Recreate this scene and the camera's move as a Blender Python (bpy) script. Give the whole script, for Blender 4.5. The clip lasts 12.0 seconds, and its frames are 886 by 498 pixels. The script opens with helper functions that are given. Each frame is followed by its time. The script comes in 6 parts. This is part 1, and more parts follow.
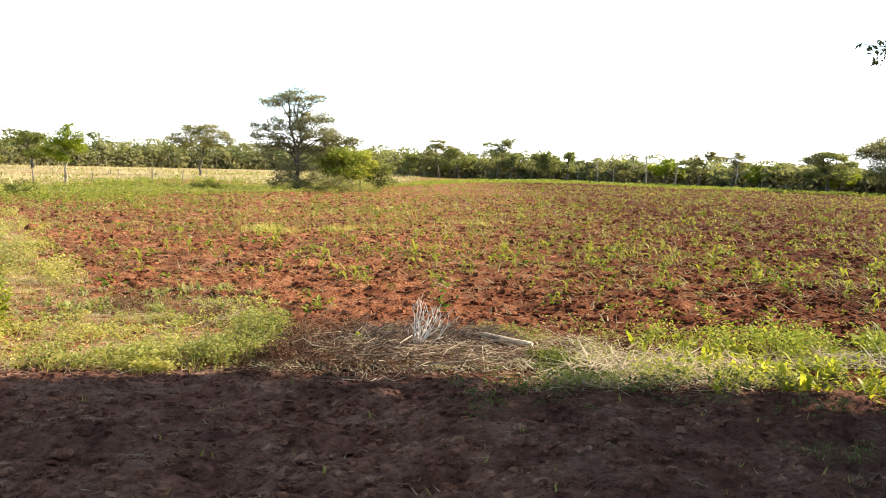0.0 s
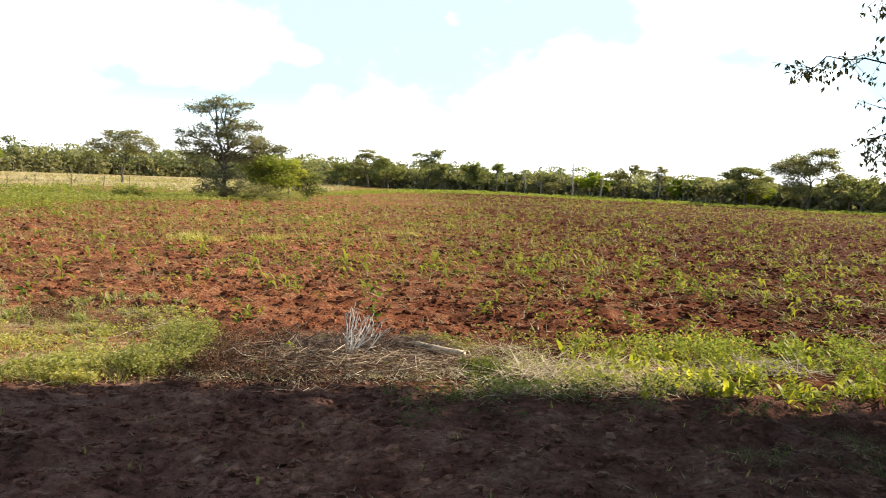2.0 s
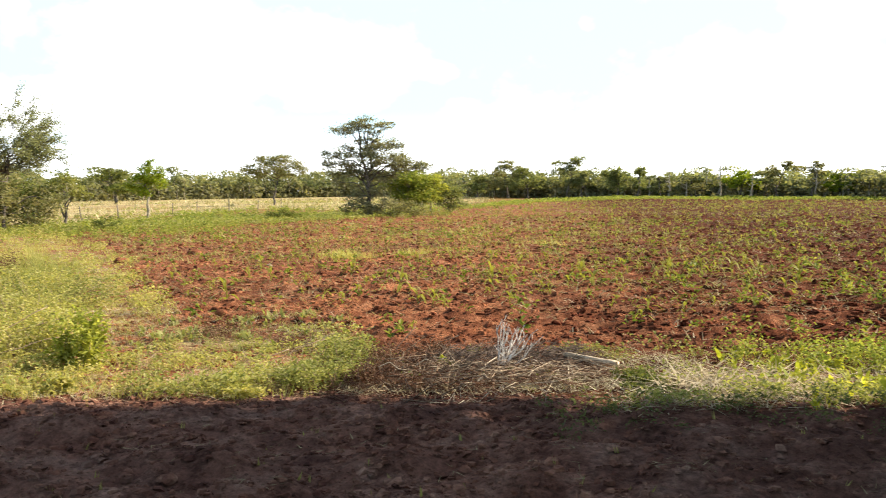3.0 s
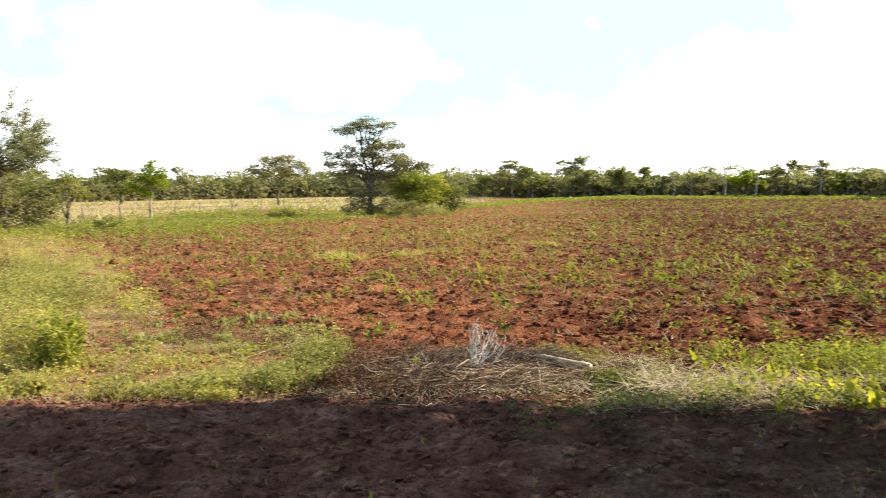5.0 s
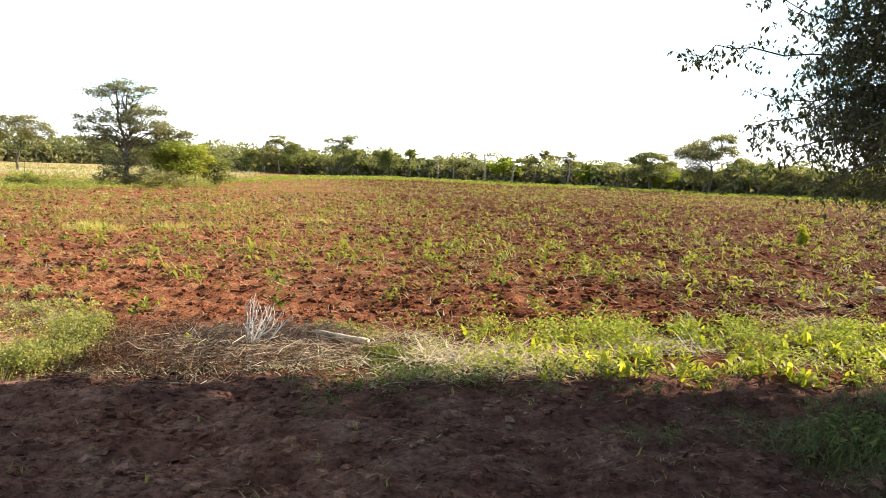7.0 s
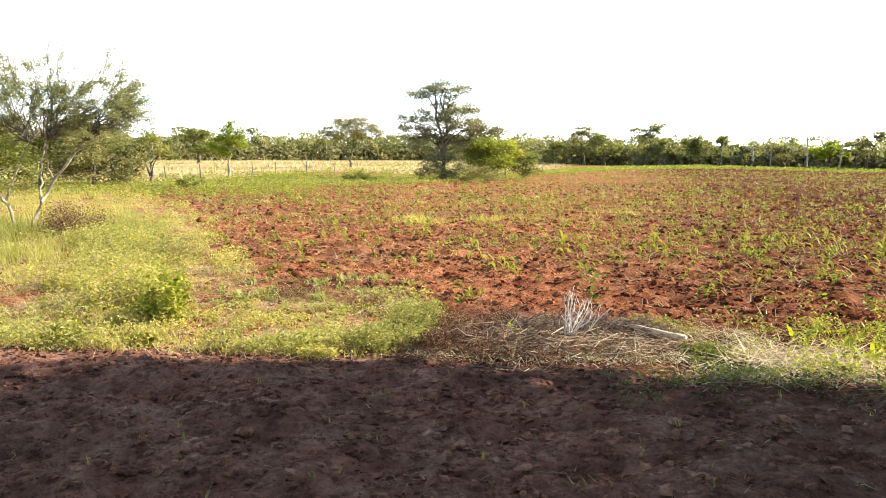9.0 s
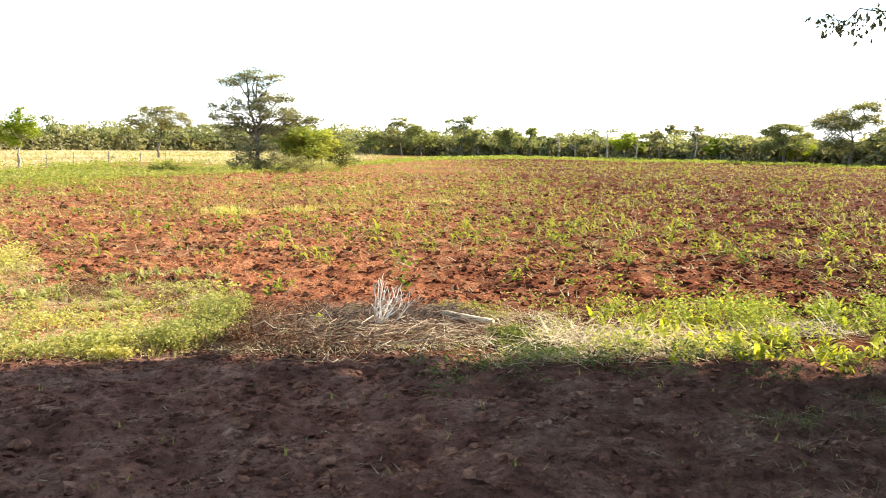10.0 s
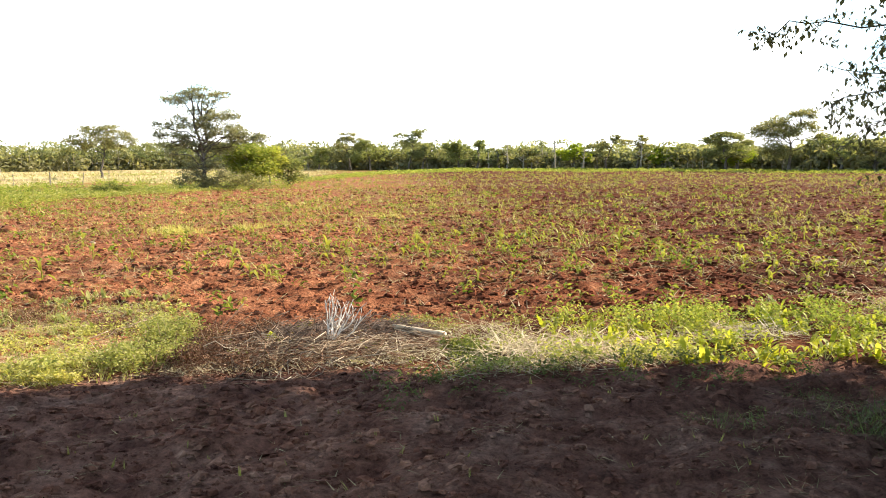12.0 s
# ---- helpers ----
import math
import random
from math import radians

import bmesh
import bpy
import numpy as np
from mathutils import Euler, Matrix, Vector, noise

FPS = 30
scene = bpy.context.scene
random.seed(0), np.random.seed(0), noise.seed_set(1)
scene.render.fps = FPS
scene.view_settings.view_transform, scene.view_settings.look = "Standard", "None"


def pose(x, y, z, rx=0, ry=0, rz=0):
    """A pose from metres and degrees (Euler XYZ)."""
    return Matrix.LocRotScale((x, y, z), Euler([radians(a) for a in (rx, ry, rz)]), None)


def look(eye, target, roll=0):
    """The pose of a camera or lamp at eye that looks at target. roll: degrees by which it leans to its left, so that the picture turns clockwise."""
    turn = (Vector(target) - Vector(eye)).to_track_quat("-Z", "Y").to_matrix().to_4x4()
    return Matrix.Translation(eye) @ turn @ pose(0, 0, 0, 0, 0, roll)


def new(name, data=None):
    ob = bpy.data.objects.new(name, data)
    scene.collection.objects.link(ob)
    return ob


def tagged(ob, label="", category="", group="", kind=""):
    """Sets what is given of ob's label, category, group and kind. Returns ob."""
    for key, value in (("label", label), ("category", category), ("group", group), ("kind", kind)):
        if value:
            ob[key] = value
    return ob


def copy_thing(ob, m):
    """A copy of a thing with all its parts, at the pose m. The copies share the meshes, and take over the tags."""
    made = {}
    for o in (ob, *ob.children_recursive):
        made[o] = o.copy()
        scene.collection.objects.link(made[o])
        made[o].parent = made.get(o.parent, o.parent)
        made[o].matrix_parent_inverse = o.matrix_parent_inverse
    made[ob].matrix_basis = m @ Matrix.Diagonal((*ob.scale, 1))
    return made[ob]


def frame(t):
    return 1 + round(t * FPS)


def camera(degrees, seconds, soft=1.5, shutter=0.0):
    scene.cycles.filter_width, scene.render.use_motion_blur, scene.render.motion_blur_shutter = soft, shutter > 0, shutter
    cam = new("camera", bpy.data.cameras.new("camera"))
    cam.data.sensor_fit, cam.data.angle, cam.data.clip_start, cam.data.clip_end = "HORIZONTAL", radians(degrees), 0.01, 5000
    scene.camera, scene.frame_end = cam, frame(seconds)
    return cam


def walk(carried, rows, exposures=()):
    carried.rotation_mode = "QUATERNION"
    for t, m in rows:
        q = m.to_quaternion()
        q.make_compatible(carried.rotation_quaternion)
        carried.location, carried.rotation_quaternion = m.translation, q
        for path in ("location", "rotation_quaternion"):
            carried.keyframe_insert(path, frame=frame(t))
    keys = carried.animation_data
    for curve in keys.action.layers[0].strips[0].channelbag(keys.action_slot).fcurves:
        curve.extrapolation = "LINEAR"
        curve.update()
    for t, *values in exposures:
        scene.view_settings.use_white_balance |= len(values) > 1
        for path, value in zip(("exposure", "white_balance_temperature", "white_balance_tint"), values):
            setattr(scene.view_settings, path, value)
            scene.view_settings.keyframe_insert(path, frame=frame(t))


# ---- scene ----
cam = camera(55.41, 12.0, soft=0.95, shutter=0.08)

# seconds, eye x, y, z, turn to the right, tilt down, lean
ROWS = [
    (0.0, -0.025, 0.022, 1.586, 5.01, 5.43, 1.64),
    (0.2, -0.014, 0.029, 1.590, 7.09, 4.82, 1.45),
    (0.5, 0.002, 0.040, 1.594, 10.96, 3.43, 1.00),
    (0.8, 0.018, 0.055, 1.594, 15.03, 2.67, 1.90),
    (1.0, 0.028, 0.065, 1.593, 17.54, 2.17, 1.45),
    (1.2, 0.015, 0.067, 1.585, 18.30, 2.47, 1.69),
    (1.5, -0.005, 0.069, 1.572, 17.24, 3.59, 2.08),
    (1.8, -0.041, 0.034, 1.575, 13.33, 4.44, 3.12),
    (2.0, -0.065, 0.011, 1.577, 9.83, 4.57, 2.37),
    (2.2, -0.065, 0.015, 1.579, 7.26, 4.76, 2.39),
    (2.5, -0.064, 0.021, 1.583, 5.33, 4.66, 1.71),
    (2.8, -0.095, 0.007, 1.588, 3.63, 4.15, 1.33),
    (3.0, -0.115, -0.002, 1.591, 0.18, 4.01, -0.58),
    (3.2, -0.165, -0.001, 1.586, -7.74, 4.08, -0.92),
    (3.6, -0.120, -0.012, 1.588, -21.5, 4.20, -0.90),
    (4.0, -0.010, -0.025, 1.592, -28.0, 4.40, -0.70),
    (4.4, 0.100, -0.038, 1.596, -24.0, 4.55, -0.50),
    (4.8, 0.159, -0.044, 1.599, -10.92, 4.57, -0.40),
    (5.0, 0.168, -0.030, 1.615, -0.23, 4.03, -0.67),
    (5.2, 0.139, 0.004, 1.611, 7.61, 3.94, 0.07),
    (5.5, 0.096, 0.055, 1.604, 13.51, 4.25, 0.29),
    (5.8, 0.028, 0.060, 1.593, 15.33, 4.22, 0.13),
    (6.0, -0.017, 0.063, 1.586, 14.83, 5.03, 0.64),
    (6.2, -0.030, 0.037, 1.587, 14.01, 5.57, 2.27),
    (6.5, -0.048, -0.003, 1.589, 13.93, 5.24, 3.40),
    (6.8, 0.004, 0.009, 1.589, 14.83, 5.39, 3.22),
    (7.0, 0.039, 0.016, 1.588, 15.70, 5.31, 2.12),
    (7.2, 0.078, -0.007, 1.577, 16.83, 5.63, 1.87),
    (8.8, -0.110, -0.108, 1.618, -4.15, 6.39, 0.37),
    (9.0, -0.086, -0.106, 1.632, -4.81, 6.39, 0.48),
    (9.2, -0.067, -0.080, 1.624, -3.48, 6.21, -0.01),
    (9.5, -0.038, -0.041, 1.610, 0.00, 7.14, 0.00),
    (9.8, -0.007, -0.012, 1.604, 4.09, 6.96, 0.59),
    (10.0, 0.014, 0.007, 1.600, 7.46, 6.90, 0.66),
    (10.2, 0.022, 0.006, 1.601, 10.37, 7.09, 1.36),
    (10.5, 0.035, 0.005, 1.603, 13.63, 6.62, 1.36),
    (10.8, 0.048, 0.016, 1.604, 16.81, 5.91, 1.63),
    (11.0, 0.056, 0.023, 1.604, 17.39, 5.34, 0.94),
    (11.2, 0.052, 0.010, 1.602, 16.84, 5.28, 0.54),
    (11.5, 0.044, -0.010, 1.599, 15.28, 5.92, 0.72),
    (11.8, 0.029, -0.032, 1.606, 12.22, 5.93, -0.01),
    (12.0, 0.020, -0.047, 1.610, 10.75, 5.99, -0.53),
]
EXPOSURES = [(0.0, 1.35), (0.5, 1.15), (1.0, 0.45), (1.5, 0.4), (2.0, 1.0), (2.5, 1.2), (3.0, 1.17), (3.2, 1.22), (4.8, 1.3), (5.0, 1.1), (5.5, 0.9), (6.0, 1.0), (6.5, 1.5), (7.0, 1.4), (7.2, 1.4), (8.8, 1.58), (9.5, 1.6), (10.0, 1.8), (10.5, 1.85), (11.0, 1.76), (11.5, 1.44), (12.0, 1.6)]
walk(cam, [(t, pose(x, y, z, 0, 0, -yaw) @ pose(0, 0, 0, 90 - tilt) @ pose(0, 0, 0, 0, 0, lean))
           for t, x, y, z, yaw, tilt, lean in ROWS], EXPOSURES)

# ---- world and sun ----
SUN_AZ, SUN_EL = 75.0, 33.0   # degrees to the right of straight ahead, and above the horizon
world = bpy.data.worlds.new("sky")
scene.world = world
world.use_nodes = True
wn, wl = world.node_tree.nodes, world.node_tree.links
wn.clear()
w_out, w_bg = wn.new("ShaderNodeOutputWorld"), wn.new("ShaderNodeBackground")
w_sky = wn.new("ShaderNodeTexSky")
w_sky.sky_type, w_sky.sun_disc = "NISHITA", False
w_sky.sun_elevation, w_sky.sun_rotation = radians(SUN_EL), radians(SUN_AZ)
w_sky.air_density, w_sky.dust_density, w_sky.ozone_density = 1.0, 1.2, 1.0


def w_math(op, a, b=0.0, c=None):
    m = wn.new("ShaderNodeMath")
    m.operation = op
    for k, v in enumerate((a, b) if c is None else (a, b, c)):
        if isinstance(v, (int, float)):
            m.inputs[k].default_value = v
        else:
            wl.new(v, m.inputs[k])
    return m.outputs["Value"]


def w_range(value, a, b, c=0.0, d=1.0):
    r = wn.new("ShaderNodeMapRange")
    r.interpolation_type = "SMOOTHSTEP"
    for key, v in (("From Min", a), ("From Max", b), ("To Min", c), ("To Max", d)):
        r.inputs[key].default_value = v
    wl.new(value, r.inputs["Value"])
    return r.outputs["Result"]


w_co = wn.new("ShaderNodeTexCoord")
w_sep = wn.new("ShaderNodeSeparateXYZ")
wl.new(w_co.outputs["Generated"], w_sep.inputs["Vector"])
w_az = w_math("MULTIPLY", w_math("ARCTAN2", w_sep.outputs["X"], w_sep.outputs["Y"]), 57.2958)
w_el = w_math("MULTIPLY", w_math("ARCSINE", w_sep.outputs["Z"]), 57.2958)


def w_noise(scale, detail, squash):
    m, t = wn.new("ShaderNodeMapping"), wn.new("ShaderNodeTexNoise")
    m.inputs["Scale"].default_value = (1, 1, squash)
    t.inputs["Scale"].default_value, t.inputs["Detail"].default_value, t.inputs["Roughness"].default_value = scale, detail, 0.55
    wl.new(w_co.outputs["Generated"], m.inputs["Vector"])
    wl.new(m.outputs["Vector"], t.inputs["Vector"])
    return t.outputs["Fac"]


# fair-weather clouds: azimuth, elevation, half width, half height in degrees
CLOUDS = [(-7.2, 8.0, 5.2, 2.2), (-0.3, 7.8, 1.6, 0.8), (22.5, 3.9, 13.0, 4.2), (30.6, 11.6, 7.4, 2.8), (5.5, 3.2, 6.0, 2.4), (9.8, 10.8, 0.8, 0.6), (16.3, 6.7, 1.5, 0.9), (-14.5, 8.9, 9.0, 2.8),
          (-26.9, 11.2, 1.5, 0.6), (17.8, 6.6, 3.2, 2.0), (-25.4, 5.0, 11.5, 1.8), (-38.0, 11.5, 8.0, 2.6), (-48.0, 7.0, 9.0, 3.0), (50.0, 9.0, 9.0, 4.0), (-15.0, 17.0, 9.0, 2.5), (24.0, 19.0, 8.0, 2.5)]
w_mask = None
for c_az, c_el, c_w, c_h in CLOUDS:
    w_d = w_math("ADD", w_math("POWER", w_math("ABSOLUTE", w_math("DIVIDE", w_math("SUBTRACT", w_az, c_az), c_w)), 2.0),
                 w_math("POWER", w_math("ABSOLUTE", w_math("DIVIDE", w_math("SUBTRACT", w_el, c_el), c_h)), 2.0))
    w_d = w_math("SUBTRACT", 1.0 if c_w > 2 else 0.35, w_d)
    w_mask = w_d if w_mask is None else w_math("MAXIMUM", w_mask, w_d)
w_mask = w_math("ADD", w_math("MAXIMUM", w_mask, -1.2), w_math("MULTIPLY", w_math("SUBTRACT", w_noise(15.0, 9.0, 1.5), 0.52), 5.0))
w_cloud = w_range(w_mask, -1.0, 1.1)
w_high = w_math("MULTIPLY", w_range(w_noise(3.0, 8.0, 2.2), 0.50, 0.62), w_range(w_el, 16.0, 28.0))
w_cloud = w_math("MAXIMUM", w_cloud, w_math("MULTIPLY", w_high, 0.5))
w_cloud = w_math("MAXIMUM", w_cloud, w_range(w_el, 5.5, 1.0))
w_veil = w_math("MULTIPLY", w_range(w_el, 34.0, 12.0), 0.78)
w_haze, w_mix = wn.new("ShaderNodeMix"), wn.new("ShaderNodeMix")
w_haze.data_type = w_mix.data_type = "RGBA"
w_haze.inputs["B"].default_value = (9.7, 15.2, 18.2, 1)
w_mix.inputs["B"].default_value = (20.0, 20.5, 20.5, 1)
wl.new(w_veil, w_haze.inputs["Factor"])
wl.new(w_sky.outputs["Color"], w_haze.inputs["A"])
wl.new(w_cloud, w_mix.inputs["Factor"])
wl.new(w_haze.outputs["Result"], w_mix.inputs["A"])
wl.new(w_mix.outputs["Result"], w_bg.inputs["Color"])
w_bg.inputs["Strength"].default_value = 0.05
wl.new(w_bg.outputs["Background"], w_out.inputs["Surface"])

sun = new("sun", bpy.data.lights.new("sun", "SUN"))
sun.data.energy, sun.data.angle, sun.data.color = 5.0, radians(0.53), (1.0, 0.87, 0.68)
az, el = radians(SUN_AZ), radians(SUN_EL)
SUN_DIR = Vector((math.sin(az) * math.cos(el), math.cos(az) * math.cos(el), math.sin(el)))
sun.matrix_world = look(SUN_DIR * 60, (0, 0, 0))

# ---- materials ----
def node_material(name):
    m = bpy.data.materials.new(name)
    m.use_nodes = True
    n, l = m.node_tree.nodes, m.node_tree.links
    n.clear()
    return m, n, l, n.new("ShaderNodeOutputMaterial")


def noise_node(n, l, scale, detail=6.0, rough=0.6, source="Object"):
    co, t = n.new("ShaderNodeTexCoord"), n.new("ShaderNodeTexNoise")
    t.inputs["Scale"].default_value, t.inputs["Detail"].default_value, t.inputs["Roughness"].default_value = scale, detail, rough
    l.new(co.outputs[source], t.inputs["Vector"])
    return t


def ramp_node(n, l, value, stops):
    r = n.new("ShaderNodeValToRGB")
    e = r.color_ramp.elements
    while len(e) < len(stops):
        e.new(0.5)
    for k, (p, c) in enumerate(stops):
        e[k].position, e[k].color = p, (*c, 1)
    l.new(value, r.inputs["Fac"])
    return r


def mix_node(n, l, fac, a, b, blend="MIX"):
    x = n.new("ShaderNodeMix")
    x.data_type, x.blend_type = "RGBA", blend
    for key, v in (("Factor", fac), ("A", a), ("B", b)):
        if isinstance(v, (int, float)):
            x.inputs[key].default_value = v
        elif isinstance(v, tuple):
            x.inputs[key].default_value = (*v, 1)
        else:
            l.new(v, x.inputs[key])
    return x.outputs["Result"]


def leaf_material(name, colours, through_light=0.35, rough=0.5, spread=0.5, patchy=1.0):
    """Thin leaves: colours run from one leaf to the next, light passes through."""
    m, n, l, out = node_material(name)
    geo = n.new("ShaderNodeNewGeometry")
    k = len(colours)
    r = ramp_node(n, l, geo.outputs["Random Per Island"], [(i / max(1, k - 1), c) for i, c in enumerate(colours)])
    big = noise_node(n, l, spread, 3.0)
    shade = ramp_node(n, l, big.outputs["Fac"], [(0.3, (1 - 0.25 * patchy, 1 - 0.2 * patchy, 1 - 0.25 * patchy)), (0.7, (1 + 0.15 * patchy, 1 + 0.1 * patchy, 1.0))])
    col = mix_node(n, l, 1.0, r.outputs["Color"], shade.outputs["Color"], "MULTIPLY")
    b, t, x = n.new("ShaderNodeBsdfPrincipled"), n.new("ShaderNodeBsdfTranslucent"), n.new("ShaderNodeMixShader")
    b.inputs["Roughness"].default_value = rough
    b.inputs["Specular IOR Level"].default_value = 0.12
    l.new(col, b.inputs["Base Color"])
    warm = mix_node(n, l, 1.0, col, (1.2, 1.2, 0.62), "MULTIPLY")
    l.new(warm, t.inputs["Color"])
    x.inputs["Fac"].default_value = through_light
    l.new(b.outputs["BSDF"], x.inputs[1])
    l.new(t.outputs["BSDF"], x.inputs[2])
    l.new(x.outputs["Shader"], out.inputs["Surface"])
    return m


def rough_material(name, dark, light, scale, bump=0.4, rough=0.9, stretch=(1, 1, 1), island=False):
    """Bark, dry wood, stone, straw: two scales of mottling and a fine relief."""
    m, n, l, out = node_material(name)
    b = n.new("ShaderNodeBsdfPrincipled")
    co, mp = n.new("ShaderNodeTexCoord"), n.new("ShaderNodeMapping")
    mp.inputs["Scale"].default_value = stretch
    l.new(co.outputs["Object"], mp.inputs["Vector"])
    fine, big = n.new("ShaderNodeTexNoise"), n.new("ShaderNodeTexNoise")
    fine.inputs["Scale"].default_value, fine.inputs["Detail"].default_value = scale, 8.0
    big.inputs["Scale"].default_value, big.inputs["Detail"].default_value = scale / 9, 4.0
    l.new(mp.outputs["Vector"], fine.inputs["Vector"])
    l.new(mp.outputs["Vector"], big.inputs["Vector"])
    c = ramp_node(n, l, fine.outputs["Fac"], [(0.3, dark), (0.7, light)])
    s = ramp_node(n, l, big.outputs["Fac"], [(0.3, (0.7, 0.7, 0.7)), (0.7, (1.2, 1.2, 1.2))])
    col = mix_node(n, l, 1.0, c.outputs["Color"], s.outputs["Color"], "MULTIPLY")
    if island:
        geo = n.new("ShaderNodeNewGeometry")
        v = ramp_node(n, l, geo.outputs["Random Per Island"], [(0.0, (0.55, 0.55, 0.55)), (1.0, (1.35, 1.3, 1.25))])
        col = mix_node(n, l, 1.0, col, v.outputs["Color"], "MULTIPLY")
    l.new(col, b.inputs["Base Color"])
    b.inputs["Roughness"].default_value = rough
    b.inputs["Specular IOR Level"].default_value = 0.2
    bp = n.new("ShaderNodeBump")
    bp.inputs["Strength"].default_value, bp.inputs["Distance"].default_value = bump, 0.4 / scale
    l.new(fine.outputs["Fac"], bp.inputs["Height"])
    l.new(bp.outputs["Normal"], b.inputs["Normal"])
    l.new(b.outputs["BSDF"], out.inputs["Surface"])
    return m


def soil_colour(n, l):
    """Red tropical earth: coarse patches, crumbs and pale dusty flecks."""
    big, mid, fine = noise_node(n, l, 0.35, 5), noise_node(n, l, 3.0, 6), noise_node(n, l, 38.0, 8, 0.7)
    a = ramp_node(n, l, mid.outputs["Fac"], [(0.30, (0.12, 0.045, 0.028)), (0.50, (0.288, 0.119, 0.062)), (0.70, (0.475, 0.242, 0.132))])
    b = ramp_node(n, l, big.outputs["Fac"], [(0.35, (0.72, 0.74, 0.80)), (0.65, (1.15, 1.05, 1.0))])
    c = ramp_node(n, l, fine.outputs["Fac"], [(0.30, (0.50, 0.50, 0.52)), (0.55, (1.0, 1.0, 1.0)), (0.80, (1.5, 1.5, 1.5))])
    col = mix_node(n, l, 1.0, a.outputs["Color"], b.outputs["Color"], "MULTIPLY")
    return mix_node(n, l, 1.0, col, c.outputs["Color"], "MULTIPLY"), fine, mid


def ground_material():
    m, n, l, out = node_material("tilled_red_earth")
    soil, fine, mid = soil_colour(n, l)
    straw_n = noise_node(n, l, 22.0, 8, 0.7)
    straw = ramp_node(n, l, straw_n.outputs["Fac"], [(0.3, (0.22, 0.165, 0.08)), (0.7, (0.60, 0.50, 0.27))])
    green = ramp_node(n, l, straw_n.outputs["Fac"], [(0.3, (0.09, 0.10, 0.025)), (0.7, (0.30, 0.30, 0.08))])
    at_s, at_g = n.new("ShaderNodeAttribute"), n.new("ShaderNodeAttribute")
    at_s.attribute_name, at_g.attribute_name = "straw", "green"
    patch = noise_node(n, l, 1.3, 7, 0.65)

    def cover(attribute):
        add = n.new("ShaderNodeMath")
        add.operation = "ADD"
        l.new(attribute.outputs["Fac"], add.inputs[0])
        l.new(patch.outputs["Fac"], add.inputs[1])
        mr = n.new("ShaderNodeMapRange")
        mr.inputs["From Min"].default_value, mr.inputs["From Max"].default_value = 0.90, 1.12
        l.new(add.outputs["Value"], mr.inputs["Value"])
        return mr.outputs["Result"]

    # Shade's cool cast is painted into the foreground soil, greyer than the field.
    at_y = n.new("ShaderNodeAttribute")
    at_y.attribute_name = "yard"
    grey = mix_node(n, l, 0.3, mix_node(n, l, 1.0, soil, (1.0, 1.26, 1.8), "MULTIPLY"), (0.27, 0.155, 0.115))
    soil = mix_node(n, l, at_y.outputs["Fac"], soil, grey)
    # Darkens the soil: right field, and painted shade in strip, heap and under tree.
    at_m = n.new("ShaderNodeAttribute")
    at_m.attribute_name = "soil_dark"
    darker = mix_node(n, l, 1.0, soil, (0.34, 0.27, 0.275), "MULTIPLY")
    soil = mix_node(n, l, at_m.outputs["Fac"], soil, darker)
    rough_n = noise_node(n, l, 13.0, 7, 0.75)
    # Mottling follows the bump: hollows painted dark, crests light, plus soil tone.
    crumbs = ramp_node(n, l, rough_n.outputs["Fac"], [(0.36, (0.45, 0.43, 0.43)), (0.50, (0.95, 0.95, 0.95)), (0.66, (1.35, 1.32, 1.30))])
    soil = mix_node(n, l, 1.0, soil, crumbs.outputs["Color"], "MULTIPLY")
    col = mix_node(n, l, cover(at_g), soil, green.outputs["Color"])
    col = mix_node(n, l, cover(at_s), col, straw.outputs["Color"])
    b, bp = n.new("ShaderNodeBsdfPrincipled"), n.new("ShaderNodeBump")
    l.new(col, b.inputs["Base Color"])
    b.inputs["Roughness"].default_value = 0.95
    b.inputs["Specular IOR Level"].default_value = 0.03
    bp.inputs["Strength"].default_value, bp.inputs["Distance"].default_value = 1.0, 0.07
    l.new(rough_n.outputs["Fac"], bp.inputs["Height"])
    l.new(bp.outputs["Normal"], b.inputs["Normal"])
    l.new(b.outputs["BSDF"], out.inputs["Surface"])
    return m


def clod_material(name, tint):
    m, n, l, out = node_material(name)
    soil, fine, mid = soil_colour(n, l)
    soil = mix_node(n, l, 1.0, soil, tint, "MULTIPLY")
    geo = n.new("ShaderNodeNewGeometry")
    v = ramp_node(n, l, geo.outputs["Random Per Island"], [(0.0, (0.7, 0.7, 0.72)), (0.85, (1.15, 1.12, 1.1)), (1.0, (1.3, 1.36, 1.36))])
    col = mix_node(n, l, 1.0, soil, v.outputs["Color"], "MULTIPLY")
    b, bp = n.new("ShaderNodeBsdfPrincipled"), n.new("ShaderNodeBump")
    l.new(col, b.inputs["Base Color"])
    b.inputs["Roughness"].default_value = 0.95
    b.inputs["Specular IOR Level"].default_value = 0.03
    bp.inputs["Strength"].default_value, bp.inputs["Distance"].default_value = 0.6, 0.01
    l.new(fine.outputs["Fac"], bp.inputs["Height"])
    l.new(bp.outputs["Normal"], b.inputs["Normal"])
    l.new(b.outputs["BSDF"], out.inputs["Surface"])
    return m


